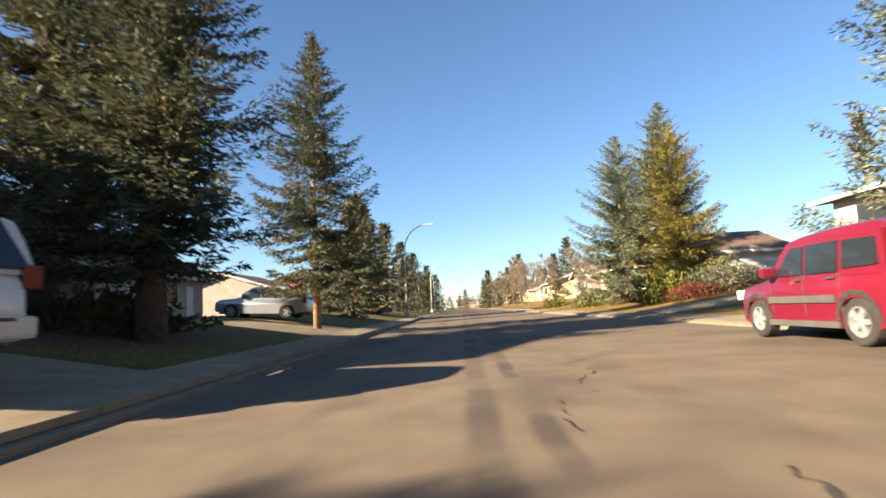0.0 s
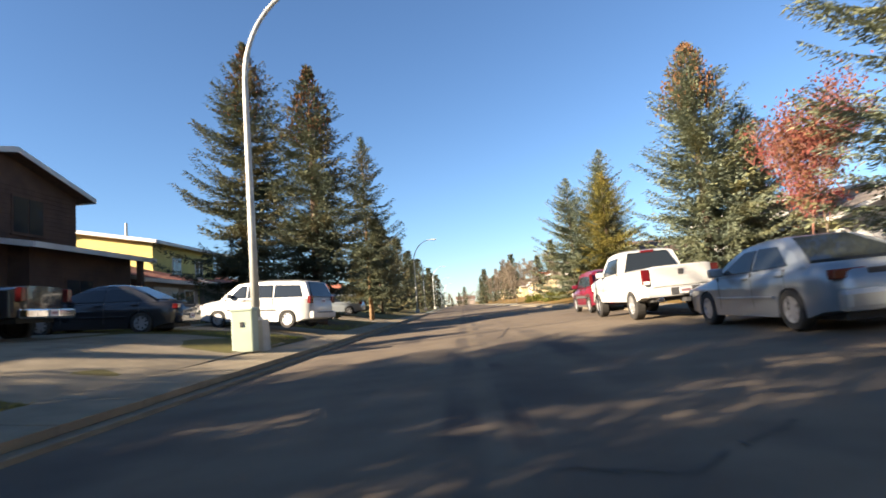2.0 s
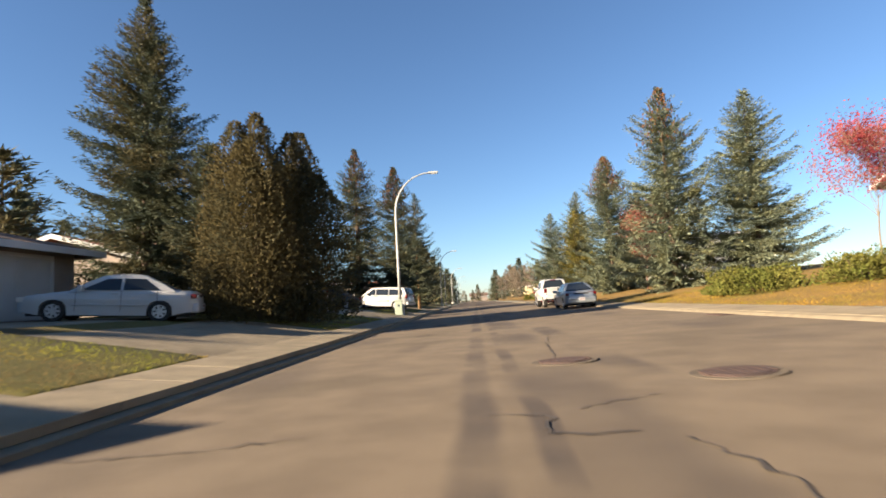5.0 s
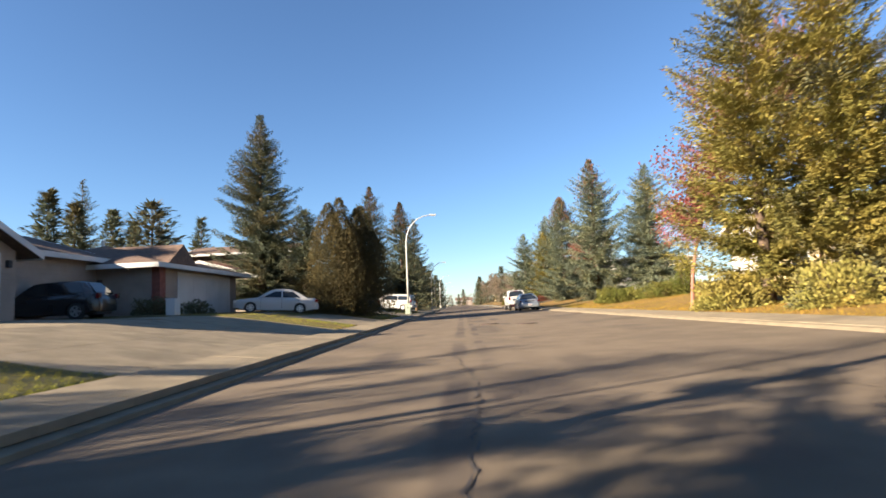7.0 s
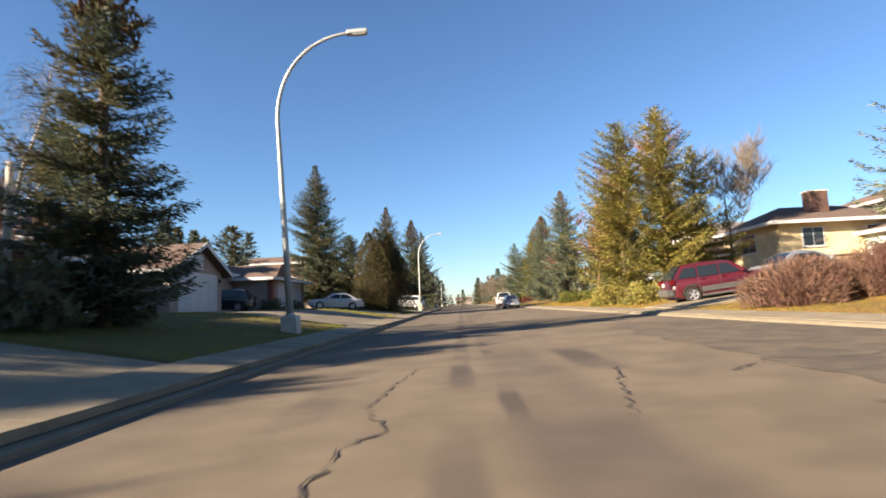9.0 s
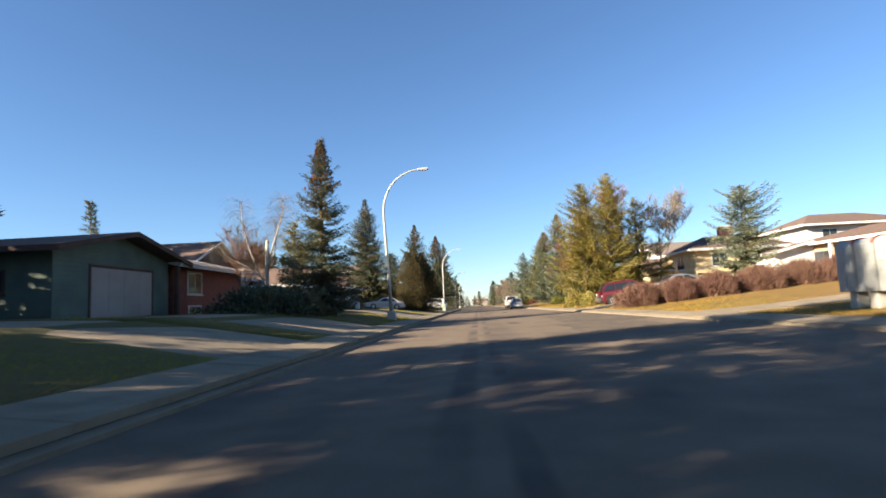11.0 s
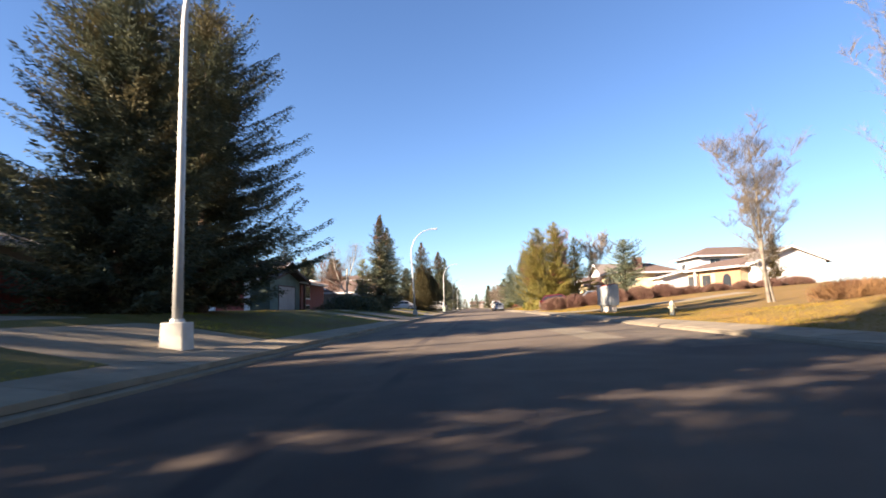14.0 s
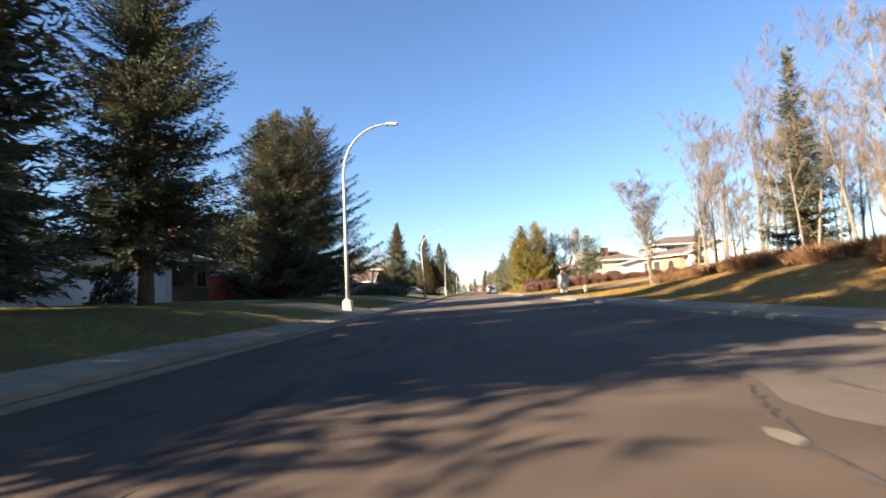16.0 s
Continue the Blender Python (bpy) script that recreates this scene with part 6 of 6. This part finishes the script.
sedan(6.12, -5.75, 0, PAINT_SILVER, "silver-blue rounded sedan parked at the kerb", tilt=(0, -1.5), z=0.25)
sedan(-11.45, -23.0, 109, PAINT_WHITE, "white sedan parked nose-in on a driveway", z=1.05, tilt=(0, 4))
sedan(16.3, -46.6, -78, PAINT_SILVER, "silver hatchback on a sloping driveway", tilt=(0, -4))

k_ = Car("suv", -17.0, -34.4, 97, 4.5, 1.8, PAINT_BLACK, "dark covered car parked in shade between two garages", (1.35, -1.3), 0.34,
         [(2.2, 0.5), (2.18, 0.82), (1.95, 0.96), (1.0, 1.04), (0.3, 1.06), (-2.0, 1.08), (-2.14, 0.95), (-2.2, 0.6)],
         ((1.0, 1.05), (0.3, 1.5), (-1.5, 1.52), (-2.0, 1.06)), roof_w=0.78, category="car", z=1.16,
         windows=(((0.7, 1.08), (-0.1, 1.08), (-0.1, 1.44), (0.26, 1.44)), ((-0.18, 1.08), (-1.6, 1.1), (-1.4, 1.42), (-0.18, 1.44))))
k_.tail("tail_light", 0.66, 0.86, 0.85, 1.05, -2.2, -2.06, LAMPRED)

# maroon crossover on the sloping driveway
m_ = Car("crossover", 11.8, -47.3, -93, 4.75, 1.87, PAINT_MAROON, "maroon crossover with grey lower body on a sloping driveway", (1.42, -1.4), 0.36,
         [(2.36, 0.5), (2.33, 0.85), (2.1, 1.0), (1.2, 1.1), (0.5, 1.12), (-2.1, 1.14), (-2.28, 1.0), (-2.34, 0.6)],
         ((1.2, 1.1), (0.4, 1.68), (-1.6, 1.72), (-2.2, 1.12)), roof_w=0.78, clad=GREYCLAD, category="suv", tilt=(0, -6), z=0.72,
         windows=(((0.85, 1.12), (-0.05, 1.12), (-0.05, 1.6), (0.36, 1.58)), ((-0.13, 1.12), (-1.0, 1.12), (-1.0, 1.6), (-0.13, 1.6)), ((-1.1, 1.14), (-1.95, 1.16), (-1.62, 1.58), (-1.1, 1.6))))
m_.tail("tail_light", 0.6, 0.92, 0.92, 1.14, -2.32, -2.12, LAMPRED)
m_.tail("rear_bumper", -0.88, 0.88, 0.4, 0.72, -2.42, -2.2, GREYCLAD, both=False, bevel=0.05)
m_.plate(0.86, -2.36)
m_.mirrors(0.9, 1.12)
m_.handles((0.05, -0.85), 1.0, PAINT_MAROON)
m_.seams((-0.09, -1.05, 1.0), 0.45, 1.1)
for s in (-1, 1):
    m_.strip("lower_body", s, -0.95, 1.0, 0.44, 0.68, GREYCLAD, 0.012)

# black pickup and a dark hatchback in front of the brown house
b = Car("pickup_truck", -12.6, -3.0, 96, 5.6, 1.95, PAINT_BLACK, "black pickup truck in deep shade on a driveway", (1.85, -1.6), 0.4,
        [(2.8, 0.62), (2.78, 1.05), (2.6, 1.2), (1.5, 1.28), (0.6, 1.3), (-2.76, 1.32), (-2.78, 0.85)],
        ((1.4, 1.26), (0.7, 1.82), (-0.9, 1.84), (-1.15, 1.3)), roof_w=0.78, spokes=6, zb=0.5, tyre_w=0.27, category="pickup truck", z=1.05, tilt=(0, 2),
        windows=(((1.08, 1.3), (0.1, 1.3), (0.1, 1.72), (0.6, 1.72)), ((0.0, 1.32), (-0.95, 1.32), (-0.85, 1.7), (0.0, 1.72))))
b.tail("tail_light", 0.78, 0.96, 0.95, 1.28, -2.82, -2.68, LAMPRED)
b.tail("rear_bumper", -0.95, 0.95, 0.56, 0.78, -2.95, -2.76, CHROME, "chrome rear bumper", both=False, bevel=0.04)
b.plate(0.6, -2.96)
b.mirrors(0.95, 1.26)
c = sedan(-10.8, 1.2, 95, PAINT_BLACK, "dark car parked in shade beside the lamp", z=1.0, tilt=(0, 3))
g = Car("wagon", -9.6, 27.6, 88, 4.7, 1.8, PAINT_SILVER, "pale silver wagon on a shaded driveway beside a spruce", (1.4, -1.35), 0.33,
        [(2.34, 0.5), (2.3, 0.75), (2.1, 0.88), (1.1, 0.98), (0.5, 1.0), (-2.1, 1.02), (-2.26, 0.9), (-2.32, 0.55)],
        ((1.15, 0.98), (0.4, 1.48), (-1.75, 1.5), (-2.15, 1.0)), roof_w=0.78, category="wagon", z=0.98, tilt=(0, 3),
        windows=(((0.85, 1.0), (0.02, 1.0), (0.02, 1.42), (0.36, 1.42)), ((-0.06, 1.0), (-0.9, 1.0), (-0.9, 1.43), (-0.06, 1.43)), ((-1.0, 1.02), (-1.9, 1.04), (-1.65, 1.4), (-1.0, 1.42))))
g.tail("tail_light", 0.66, 0.88, 0.78, 1.0, -2.3, -2.12, LAMPRED)
g.mirrors(0.85, 0.98)

# ---- small street furniture ----
c = thing("utility_cabinet", pose(-5.1, -2.45, 0.42, 0, 0, 4), "pale green utility pedestal beside the street lamp", "utility box")
part("body", boxed(-0.25, 0.25, -0.25, 0.25, -0.1, 0.88, 0.03), CABGREEN, c)
part("lid", boxed(-0.27, 0.27, -0.27, 0.27, 0.87, 0.95, 0.03), CABGREEN, c)
part("latch", boxed(-0.04, 0.04, -0.27, -0.25, 0.5, 0.62, 0.005), DARKTRIM, c)

mb = thing("community_mailbox", pose(11.0, -76.3, ground_z(11, -76.3) - 0.02, 0, 0, 0), "bank of grey community mailboxes on short pedestals", "mailbox")
for k in range(5):
    y0 = -2.1 + k * 0.84
    outline = [(-0.3, 0.5), (0.3, 0.5), (0.3, 1.82)] + [(0.3 * math.cos(q * math.pi / 8), 1.82 + 0.2 * math.sin(q * math.pi / 8)) for q in range(1, 8)] + [(-0.3, 1.82)]
    u = part("module", prism(outline, y0, y0 + 0.76), MAILGREY, mb)
    part("top_trim", tube([(0.31 * math.cos(q * math.pi / 8), y0 + 0.02, 1.83 + 0.2 * math.sin(q * math.pi / 8)) for q in range(9)], [0.03] * 9, 6), FENCERED, u, "thin red edging")
    part("pedestal", boxed(-0.16, 0.16, y0 + 0.2, y0 + 0.56, -0.2, 0.5, 0.02), CASTBASE, mb)
    for r in range(5):
        for q in range(2):
            part("mail_door", boxed(-0.318, -0.296, y0 + 0.05 + q * 0.34, y0 + 0.36 + q * 0.34, 0.56 + r * 0.25, 0.78 + r * 0.25, 0.006), MAILGREY, u)

hy = thing("fire_hydrant", pose(10.3, -91.8, ground_z(10.3, -91.8) - 0.03) @ Matrix.Scale(0.82, 4), "pale yellow fire hydrant on the grass edge", "fire hydrant")
part("barrel", tube([(0, 0, -0.1), (0, 0, 0.08), (0, 0, 0.1), (0, 0, 0.62), (0, 0, 0.64), (0, 0, 0.7)], [0.16, 0.16, 0.12, 0.12, 0.16, 0.16], 14), HYDRANT, hy, "", True)
part("bonnet", tube([(0, 0, 0.7), (0, 0, 0.78), (0, 0, 0.84), (0, 0, 0.9)], [0.14, 0.12, 0.06, 0.04], 14), HYDRANT, hy, "", True)
for a in (0, 90, 180):
    part("nozzle_cap", tube([(0.1, 0, 0.5), (0.2, 0, 0.5), (0.22, 0, 0.5)], [0.07, 0.07, 0.04], 10), HYDRANT, hy, m=pose(0, 0, 0, 0, 0, a))

f = tagged(new("fence"), "red-brown stained board fence behind the spruces", "fence")
board = mesh_of(boxed(-0.012, 0.012, -0.07, 0.07, -0.1, 1.65, 0.004), "board", FENCERED)
for k in range(62):
    y = -103.0 + k * 0.15
    part("board", board, None, f, m=pose(-15.2, y, ground_z(-15.2, y) + random.uniform(-0.02, 0.02)))
for k in range(5):
    part("post", boxed(-15.35, -15.23, -103 + k * 2.3, -102.88 + k * 2.3, 0.5, 2.75, 0.01), FENCERED, f)

br = thing("recycling_bin", pose(-12.6, -33.2, ground_z(-12.6, -33.2)), "small white box standing on the lawn edge", "box")
part("body", boxed(-0.2, 0.2, -0.25, 0.25, -0.05, 0.75, 0.03), WHITE, br)
part("lid", boxed(-0.22, 0.22, -0.27, 0.27, 0.75, 0.8, 0.015), WHITE, br)

# ---- more planting ----
def weeping_birch(x, y, label, seed):
    """A birch with a snapped main stem, two rising leaders and hanging twigs."""
    base = thing("birch_tree", pose(x, y, ground_z(x, y) - 0.05, 0, 0, 0), label, "tree")
    part("trunk", tube([(0, 0, 0), (0.03, 0, 1.5), (0.0, 0.02, 3.2), (0.04, 0, 4.5)], [0.14, 0.115, 0.105, 0.095], 10), BIRCH, base, "white trunk snapped off at the top", True)
    rng = random.Random(seed)
    lines = [[(0, 0, 1.5), (-0.7, 0.1, 2.9), (-1.3, 0.2, 4.4), (-1.55, 0.1, 5.6), (-1.6, 0, 7.0)], [(0, 0, 2.4), (0.45, -0.1, 4.2), (0.8, 0, 5.4), (1.0, 0.1, 6.2), (1.05, 0.1, 7.2)],
             [(0, 0, 1.1), (0.7, 0.2, 1.7), (1.5, 0.3, 2.0), (2.1, 0.3, 2.1)], [(0, 0, 2.0), (-1.2, 0.1, 2.9), (-2.4, -0.1, 3.6), (-3.0, 0, 4.3)], [(0, 0, 2.6), (0.2, 0.9, 4.0), (0.1, 1.4, 5.8)]]
    tw = []
    for k, line in enumerate(lines):
        part("limb", tube(line, [0.062 - 0.05 * q / (len(line) - 1) for q in range(len(line))], 7), BIRCH, base, "", True)
        for q in range(330):
            f = rng.uniform(0.35, 1) ** 0.7 * (len(line) - 1.001)
            a, b = Vector(line[int(f)]), Vector(line[int(f) + 1])
            p = a.lerp(b, f % 1)
            d = Vector((rng.uniform(-1, 1), rng.uniform(-1, 1), rng.uniform(0.0, 0.9))).normalized()
            for step in range(6):
                e = p + d * rng.uniform(0.16, 0.38)
                w = d.cross(Vector((rng.uniform(-1, 1), rng.uniform(-1, 1), 0.3))).normalized() * (0.0075 - 0.0009 * step)
                tw += [p - w, p + w, e]
                p, d = e, (d + Vector((rng.uniform(-0.3, 0.3), rng.uniform(-0.3, 0.3), -0.42))).normalized()
    tagged(part("twig_haze", tri_mesh(np.array([tuple(v) for v in tw]), "twig_haze", TWIG), None, base, "fine bare hanging twigs"), kind="stuff")


weeping_birch(-12.8, -58.6, "white-barked birch with a snapped stem and bare drooping twigs", 7)
bare_tree(-15.0, -54.5, 4.2, "reddish bare shrubby tree beside the birch", 9, bark=TWIG_RUST, twig=TWIG_RUST, radius=1.0, levels=3, forks=5, thick=0.01, twigs=12)
bare_tree(-14.6, -57.6, 3.3, "low reddish bare tree under the birch", 15, bark=TWIG_RUST, twig=TWIG_RUST, radius=1.2, levels=3, forks=5, thick=0.009, twigs=12)
conifer(-11.0, -59.0, 5.6, 1.7, PINE, "small olive conifer between birch and spruce", 18, bare=0.4, density=0.9, droop=0.1, tip=0.6, ragged=0.35)
bush(-12.0, -61.8, 3.0, 2.2, 1.6, SPRUCE, "low dark spreading evergreen shrubs by the birch", 15, 2600, 0.2)
bush(-10.2, -63.2, 2.4, 1.8, 1.5, SPRUCE, "dense dark evergreen shrub under the spruce", 16, 2200, 0.2)
bush(-14.4, -31.6, 1.0, 0.8, 1.0, SPRUCE, "dark clipped shrub against the taupe wall", 18, 1800, 0.09)
bush(-13.2, -29.8, 0.9, 0.8, 0.85, SPRUCE, "small dark shrub by the brick post", 20, 1500, 0.09)
bush(-9.4, -17.2, 2.4, 1.6, 1.6, CEDAR, "low dark brush at the foot of the cedars", 21, 1800, 0.2)
bush(-15.2, -112.6, 1.0, 1.0, 2.0, SPRUCE, "dark upright shrub beside the garage", 22, 1100, 0.16)
bush(-13.5, 9.8, 1.6, 1.2, 1.5, SPRUCE, "dark shrub behind the van", 24, 900, 0.2)
bush(-9.2, 13.8, 2.6, 2.0, 1.1, CEDAR, "low dark planting under the spruces", 25, 1500, 0.2)
bush(-16.0, -90.0, 1.5, 4.0, 1.2, SPRUCE, "dark hedge in the shade of spruces", 27, 1600, 0.2)

bare_tree(17.0, 9.5, 5.0, "mountain ash with thin red leaves and berries", 11, bark=TWIG, twig=TWIG_RED, radius=0.95, levels=3, forks=5, up=0.5, thick=0.012, leaves=RED_LEAF, leaf_count=6000, leaf_size=0.05, name="mountain_ash")
bare_tree(14.5, 6.8, 4.7, "small rust-red shrubby tree behind the parked cars", 12, bark=TWIG_RED, twig=TWIG_RED, radius=1.15, levels=3, forks=5, up=0.45, thick=0.012, leaves=RUST_LEAF, leaf_count=5000, leaf_size=0.08)
bare_tree(16.4, -17.2, 4.2, "mountain ash with red leaves on the lawn", 14, bark=TWIG, twig=TWIG_RED, radius=1.25, levels=3, forks=5, up=0.5, thick=0.012, leaves=RED_LEAF, leaf_count=6000, leaf_size=0.05, name="mountain_ash")
bare_tree(9.6, -33.6, 7.4, "rust-leaved slender tree beside the pines", 26, bark=TWIG_RED, twig=TWIG_RED, radius=0.75, levels=3, forks=5, up=0.6, thick=0.011, leaves=RUST_LEAF, leaf_count=6500, leaf_size=0.075)
bare_tree(18.0, -36.2, 7.6, "bare grey tree behind the pines", 28, bark=TWIG, radius=1.0, levels=3, forks=5, up=0.5, twigs=24, fine=0.011)
bare_tree(15.2, -33.5, 7.3, "bare reddish birch behind the pines", 33, bark=TWIG_RED, twig=TWIG_RED, radius=0.9, levels=3, forks=5, up=0.55, twigs=26, fine=0.011)
bush(11.6, -16.6, 1.9, 2.6, 1.1, JUNIPER, "yellow-green spreading juniper on the lawn slope", 30, 9000, 0.085)
bush(13.6, -20.6, 1.6, 1.6, 1.1, JUNIPER, "rounded yellow-green juniper on the lawn", 32, 5000, 0.085)
bush(14.2, -21.8, 0.7, 0.7, 2.6, JUNIPER, "tall upright yellow-green juniper on the lawn", 34, 4000, 0.08)
bush(10.2, -41.8, 1.2, 1.5, 1.3, PINE, "low yellow-green shrub under the pines", 35, 3500, 0.1)
bush(9.4, -37.2, 1.2, 1.5, 1.2, PINE, "low green shrub in front of the pines", 36, 3500, 0.1)
for k, (x, y) in enumerate(((10.2, -56.6), (12.2, -57.2), (14.2, -57.8), (16.4, -58.2), (18.6, -58.6), (21.0, -58.8))):
    twig_bush(x, y, 1.6, 1.25, 1.7, HEDGE, "bare reddish twiggy hedge shrub along the lawn", 38 + k, 9500, 0.36, 0.012, name="hedge_shrub", turn=25 * k)
for k, (x, y) in enumerate(((23.5, -59.5), (26.0, -60.0), (28.5, -60.4), (31.0, -60.8), (33.5, -61.0))):
    twig_bush(x, y, 1.7, 1.0, 1.0, HEDGE, "bare brownish hedge shrub before the tan house", 48 + k, 6000, 0.34, 0.014, name="hedge_shrub", turn=35 * k)
conifer(19.3, -50.9, 7.2, 2.5, BLUE_SPRUCE, "thin pruned spruce with a bushy bent top", 54, bare=0.8, density=1.1, droop=0.3, tip=0.25, ragged=0.6)
conifer(33.0, -58.0, 5.6, 1.2, CEDAR, "narrow brownish cedar beside the white garage", 56, bare=0.2, density=1.4, droop=-0.2, tip=0.6)
bush(12.2, 33.0, 1.9, 1.9, 1.7, JUNIPER, "rounded yellow-green shrub by the walk", 57, 1600, 0.18)
bush(15.5, 32.5, 2.6, 2.6, 1.8, SPRUCE, "large dark evergreen shrub in front of the house", 58, 4500, 0.12)
bush(13.0, 31.2, 1.5, 1.6, 1.0, RUST_LEAF, "low rust-coloured shrub beside the driveway", 59, 3000, 0.09)
bush(10.8, 46.0, 1.4, 2.2, 1.2, JUNIPER, "low green shrub by the sidewalk", 60, 1200, 0.18)
bush(10.4, 60.0, 1.4, 2.6, 1.0, JUNIPER, "low clipped green shrub by the sidewalk", 62, 1000, 0.2)

far_bare = [bare_tree(14 + 4 * k, 62 + 9 * k, 8.5, "distant bare brown street tree", 140 + k, bark=TWIG, radius=1.1, levels=3, forks=3, up=0.5, thick=0.012, twigs=40, fine=0.03, group="far bare trees") for k in range(2)]
rngb = random.Random(21)
for k in range(22):
    x, y = 10 + rngb.uniform(0, 12), 66 + k * 9 + rngb.uniform(-4, 4)
    if k % 4 == 3:
        x = -9 - rngb.uniform(0, 5)
    q = copy_thing(far_bare[k % 2], pose(x, y, ground_z(x, y), 0, 0, rngb.uniform(0, 360)))
    s = min(0.9, 0.45 + 0.003 * (y - 60))
    q.scale = (s, s, s)
for q in far_bare:
    q.scale = (0.45, 0.45, 0.45)

for x, y in ((10.5, 84), (12.5, 90), (11.0, 97), (14.0, 102), (10.2, 108), (12.8, 115), (10.0, 122), (11.5, 132), (9.8, 142)):
    q = copy_thing(far_bare[int(y) % 2], pose(x, y, ground_z(x, y), 0, 0, 37 * y))
    q.scale = (0.58, 0.58, 0.58)

for k in range(20):
    x, y = -26 + k * 2.7 + rngb.uniform(-2, 2), 235 + rngb.uniform(0, 60)
    copy_thing(far_bare[k % 2], pose(x, y, ground_z(x, y), 0, 0, rngb.uniform(0, 360)))

# aspen grove on the bank
def forked_aspen(x, y, label):
    base = thing("aspen_tree", pose(x, y, ground_z(x, y) - 0.1, 0, 0, 0), label, "tree", "bare aspens")
    for k, (dx, lean, h) in enumerate(((-0.12, -0.07, 10.4), (0.14, -0.16, 8.6))):
        bm, tw, ends = limb_system(64 + 7 * k, h, 0.5, 3, 6, 1, lean=lean, up=0.42, thick=0.0105, wander=0.05, twigs=16, fine=0.006)
        bmesh.ops.translate(bm, vec=(dx, 0, 0), verts=bm.verts)
        part("trunk", bm, ASPEN, base, "pale forked trunk", True)
        tagged(part("twig_haze", tri_mesh(tw + np.array([dx, 0, 0]), "twig_haze", TWIG_TAN), None, base, "fine bare twigs"), kind="stuff")


forked_aspen(16.9, -88.0, "pale forked aspen leaning over the golden lawn")
aspens = [bare_tree(19.5, -96.5, 9.6, "bare tan aspen in the grove on the bank", 65 + k, radius=0.5, levels=3, forks=4, up=0.5, thick=0.0085, twigs=14, fine=0.007, bark=ASPEN, twig=TWIG_TAN, name="aspen_tree", group="bare aspens", lean=0.05 * (k - 1), low=1, wander=0.045) for k in range(3)]
rnga = random.Random(3)
for k in range(74):
    x, y = 16.6 + 12 * rnga.random() ** 1.6, -96.5 - rnga.uniform(0, 33)
    s = rnga.uniform(0.5, 1.1)
    a = copy_thing(aspens[k % 3], pose(x, y, ground_z(x, y) - 0.1, rnga.uniform(-4, 4), rnga.uniform(-4, 4), rnga.uniform(0, 360)))
    a.scale = (s, s, s)
for k, (x, y) in enumerate(((20.2, -96.5), (22.5, -93.0), (24.0, -99.0))):
    aspens[k].location = (x, y, ground_z(x, y) - 0.1)
for k in range(22):
    x, y = 14.6 + rnga.uniform(0, 4.5), -94.5 - k * 1.7
    twig_bush(x, y, 1.5, 1.7, rnga.uniform(0.5, 1.0), BRUSH, "bare brown brush along the grove's edge", 90 + k, 2200, 0.5, 0.011, name="brush")


# ---- grass blades on the nearer lawns ----
def grass(x0, x1, y0, y1, count, material, seed, label, lift, gaps, name="grass"):
    rng = np.random.default_rng(seed)
    x = x0 + (x1 - x0) * rng.random(count) ** 1.35
    y = rng.uniform(y0, y1, count)
    keep = np.ones(count, bool)
    for a, b in gaps:
        keep &= (y < a - 0.03) | (y > b + 0.03)
    x, y = x[keep], y[keep]
    z = np.array([ground_z(float(u), float(v)) for u, v in zip(x, y)]) + lift
    n = len(x)
    p = np.stack([x, y, z], 1)
    d = np.stack([rng.normal(0, 0.35, n), rng.normal(0, 0.35, n), np.ones(n)], 1) * rng.uniform(0.04, 0.09, n)[:, None]
    t = rng.uniform(0, math.tau, n)
    w = np.stack([np.cos(t), np.sin(t), np.zeros(n)], 1) * 0.011
    tagged(new(name, tri_mesh(np.stack([p - w, p + w, p + d], 1).reshape(-1, 3), name, material)), label, "grass", kind="stuff")


grass(-5.06, -13.0, -139, 14, 140000, BLADE, 5, "short autumn lawn grass in green and straw", 0.05, DRIVES)
grass(8.42, 14.0, -126, -8, 70000, DRYBLADE, 6, "golden dry lawn grass on the slope", -0.02, [(-52, -47), (-71.5, -68.6)])
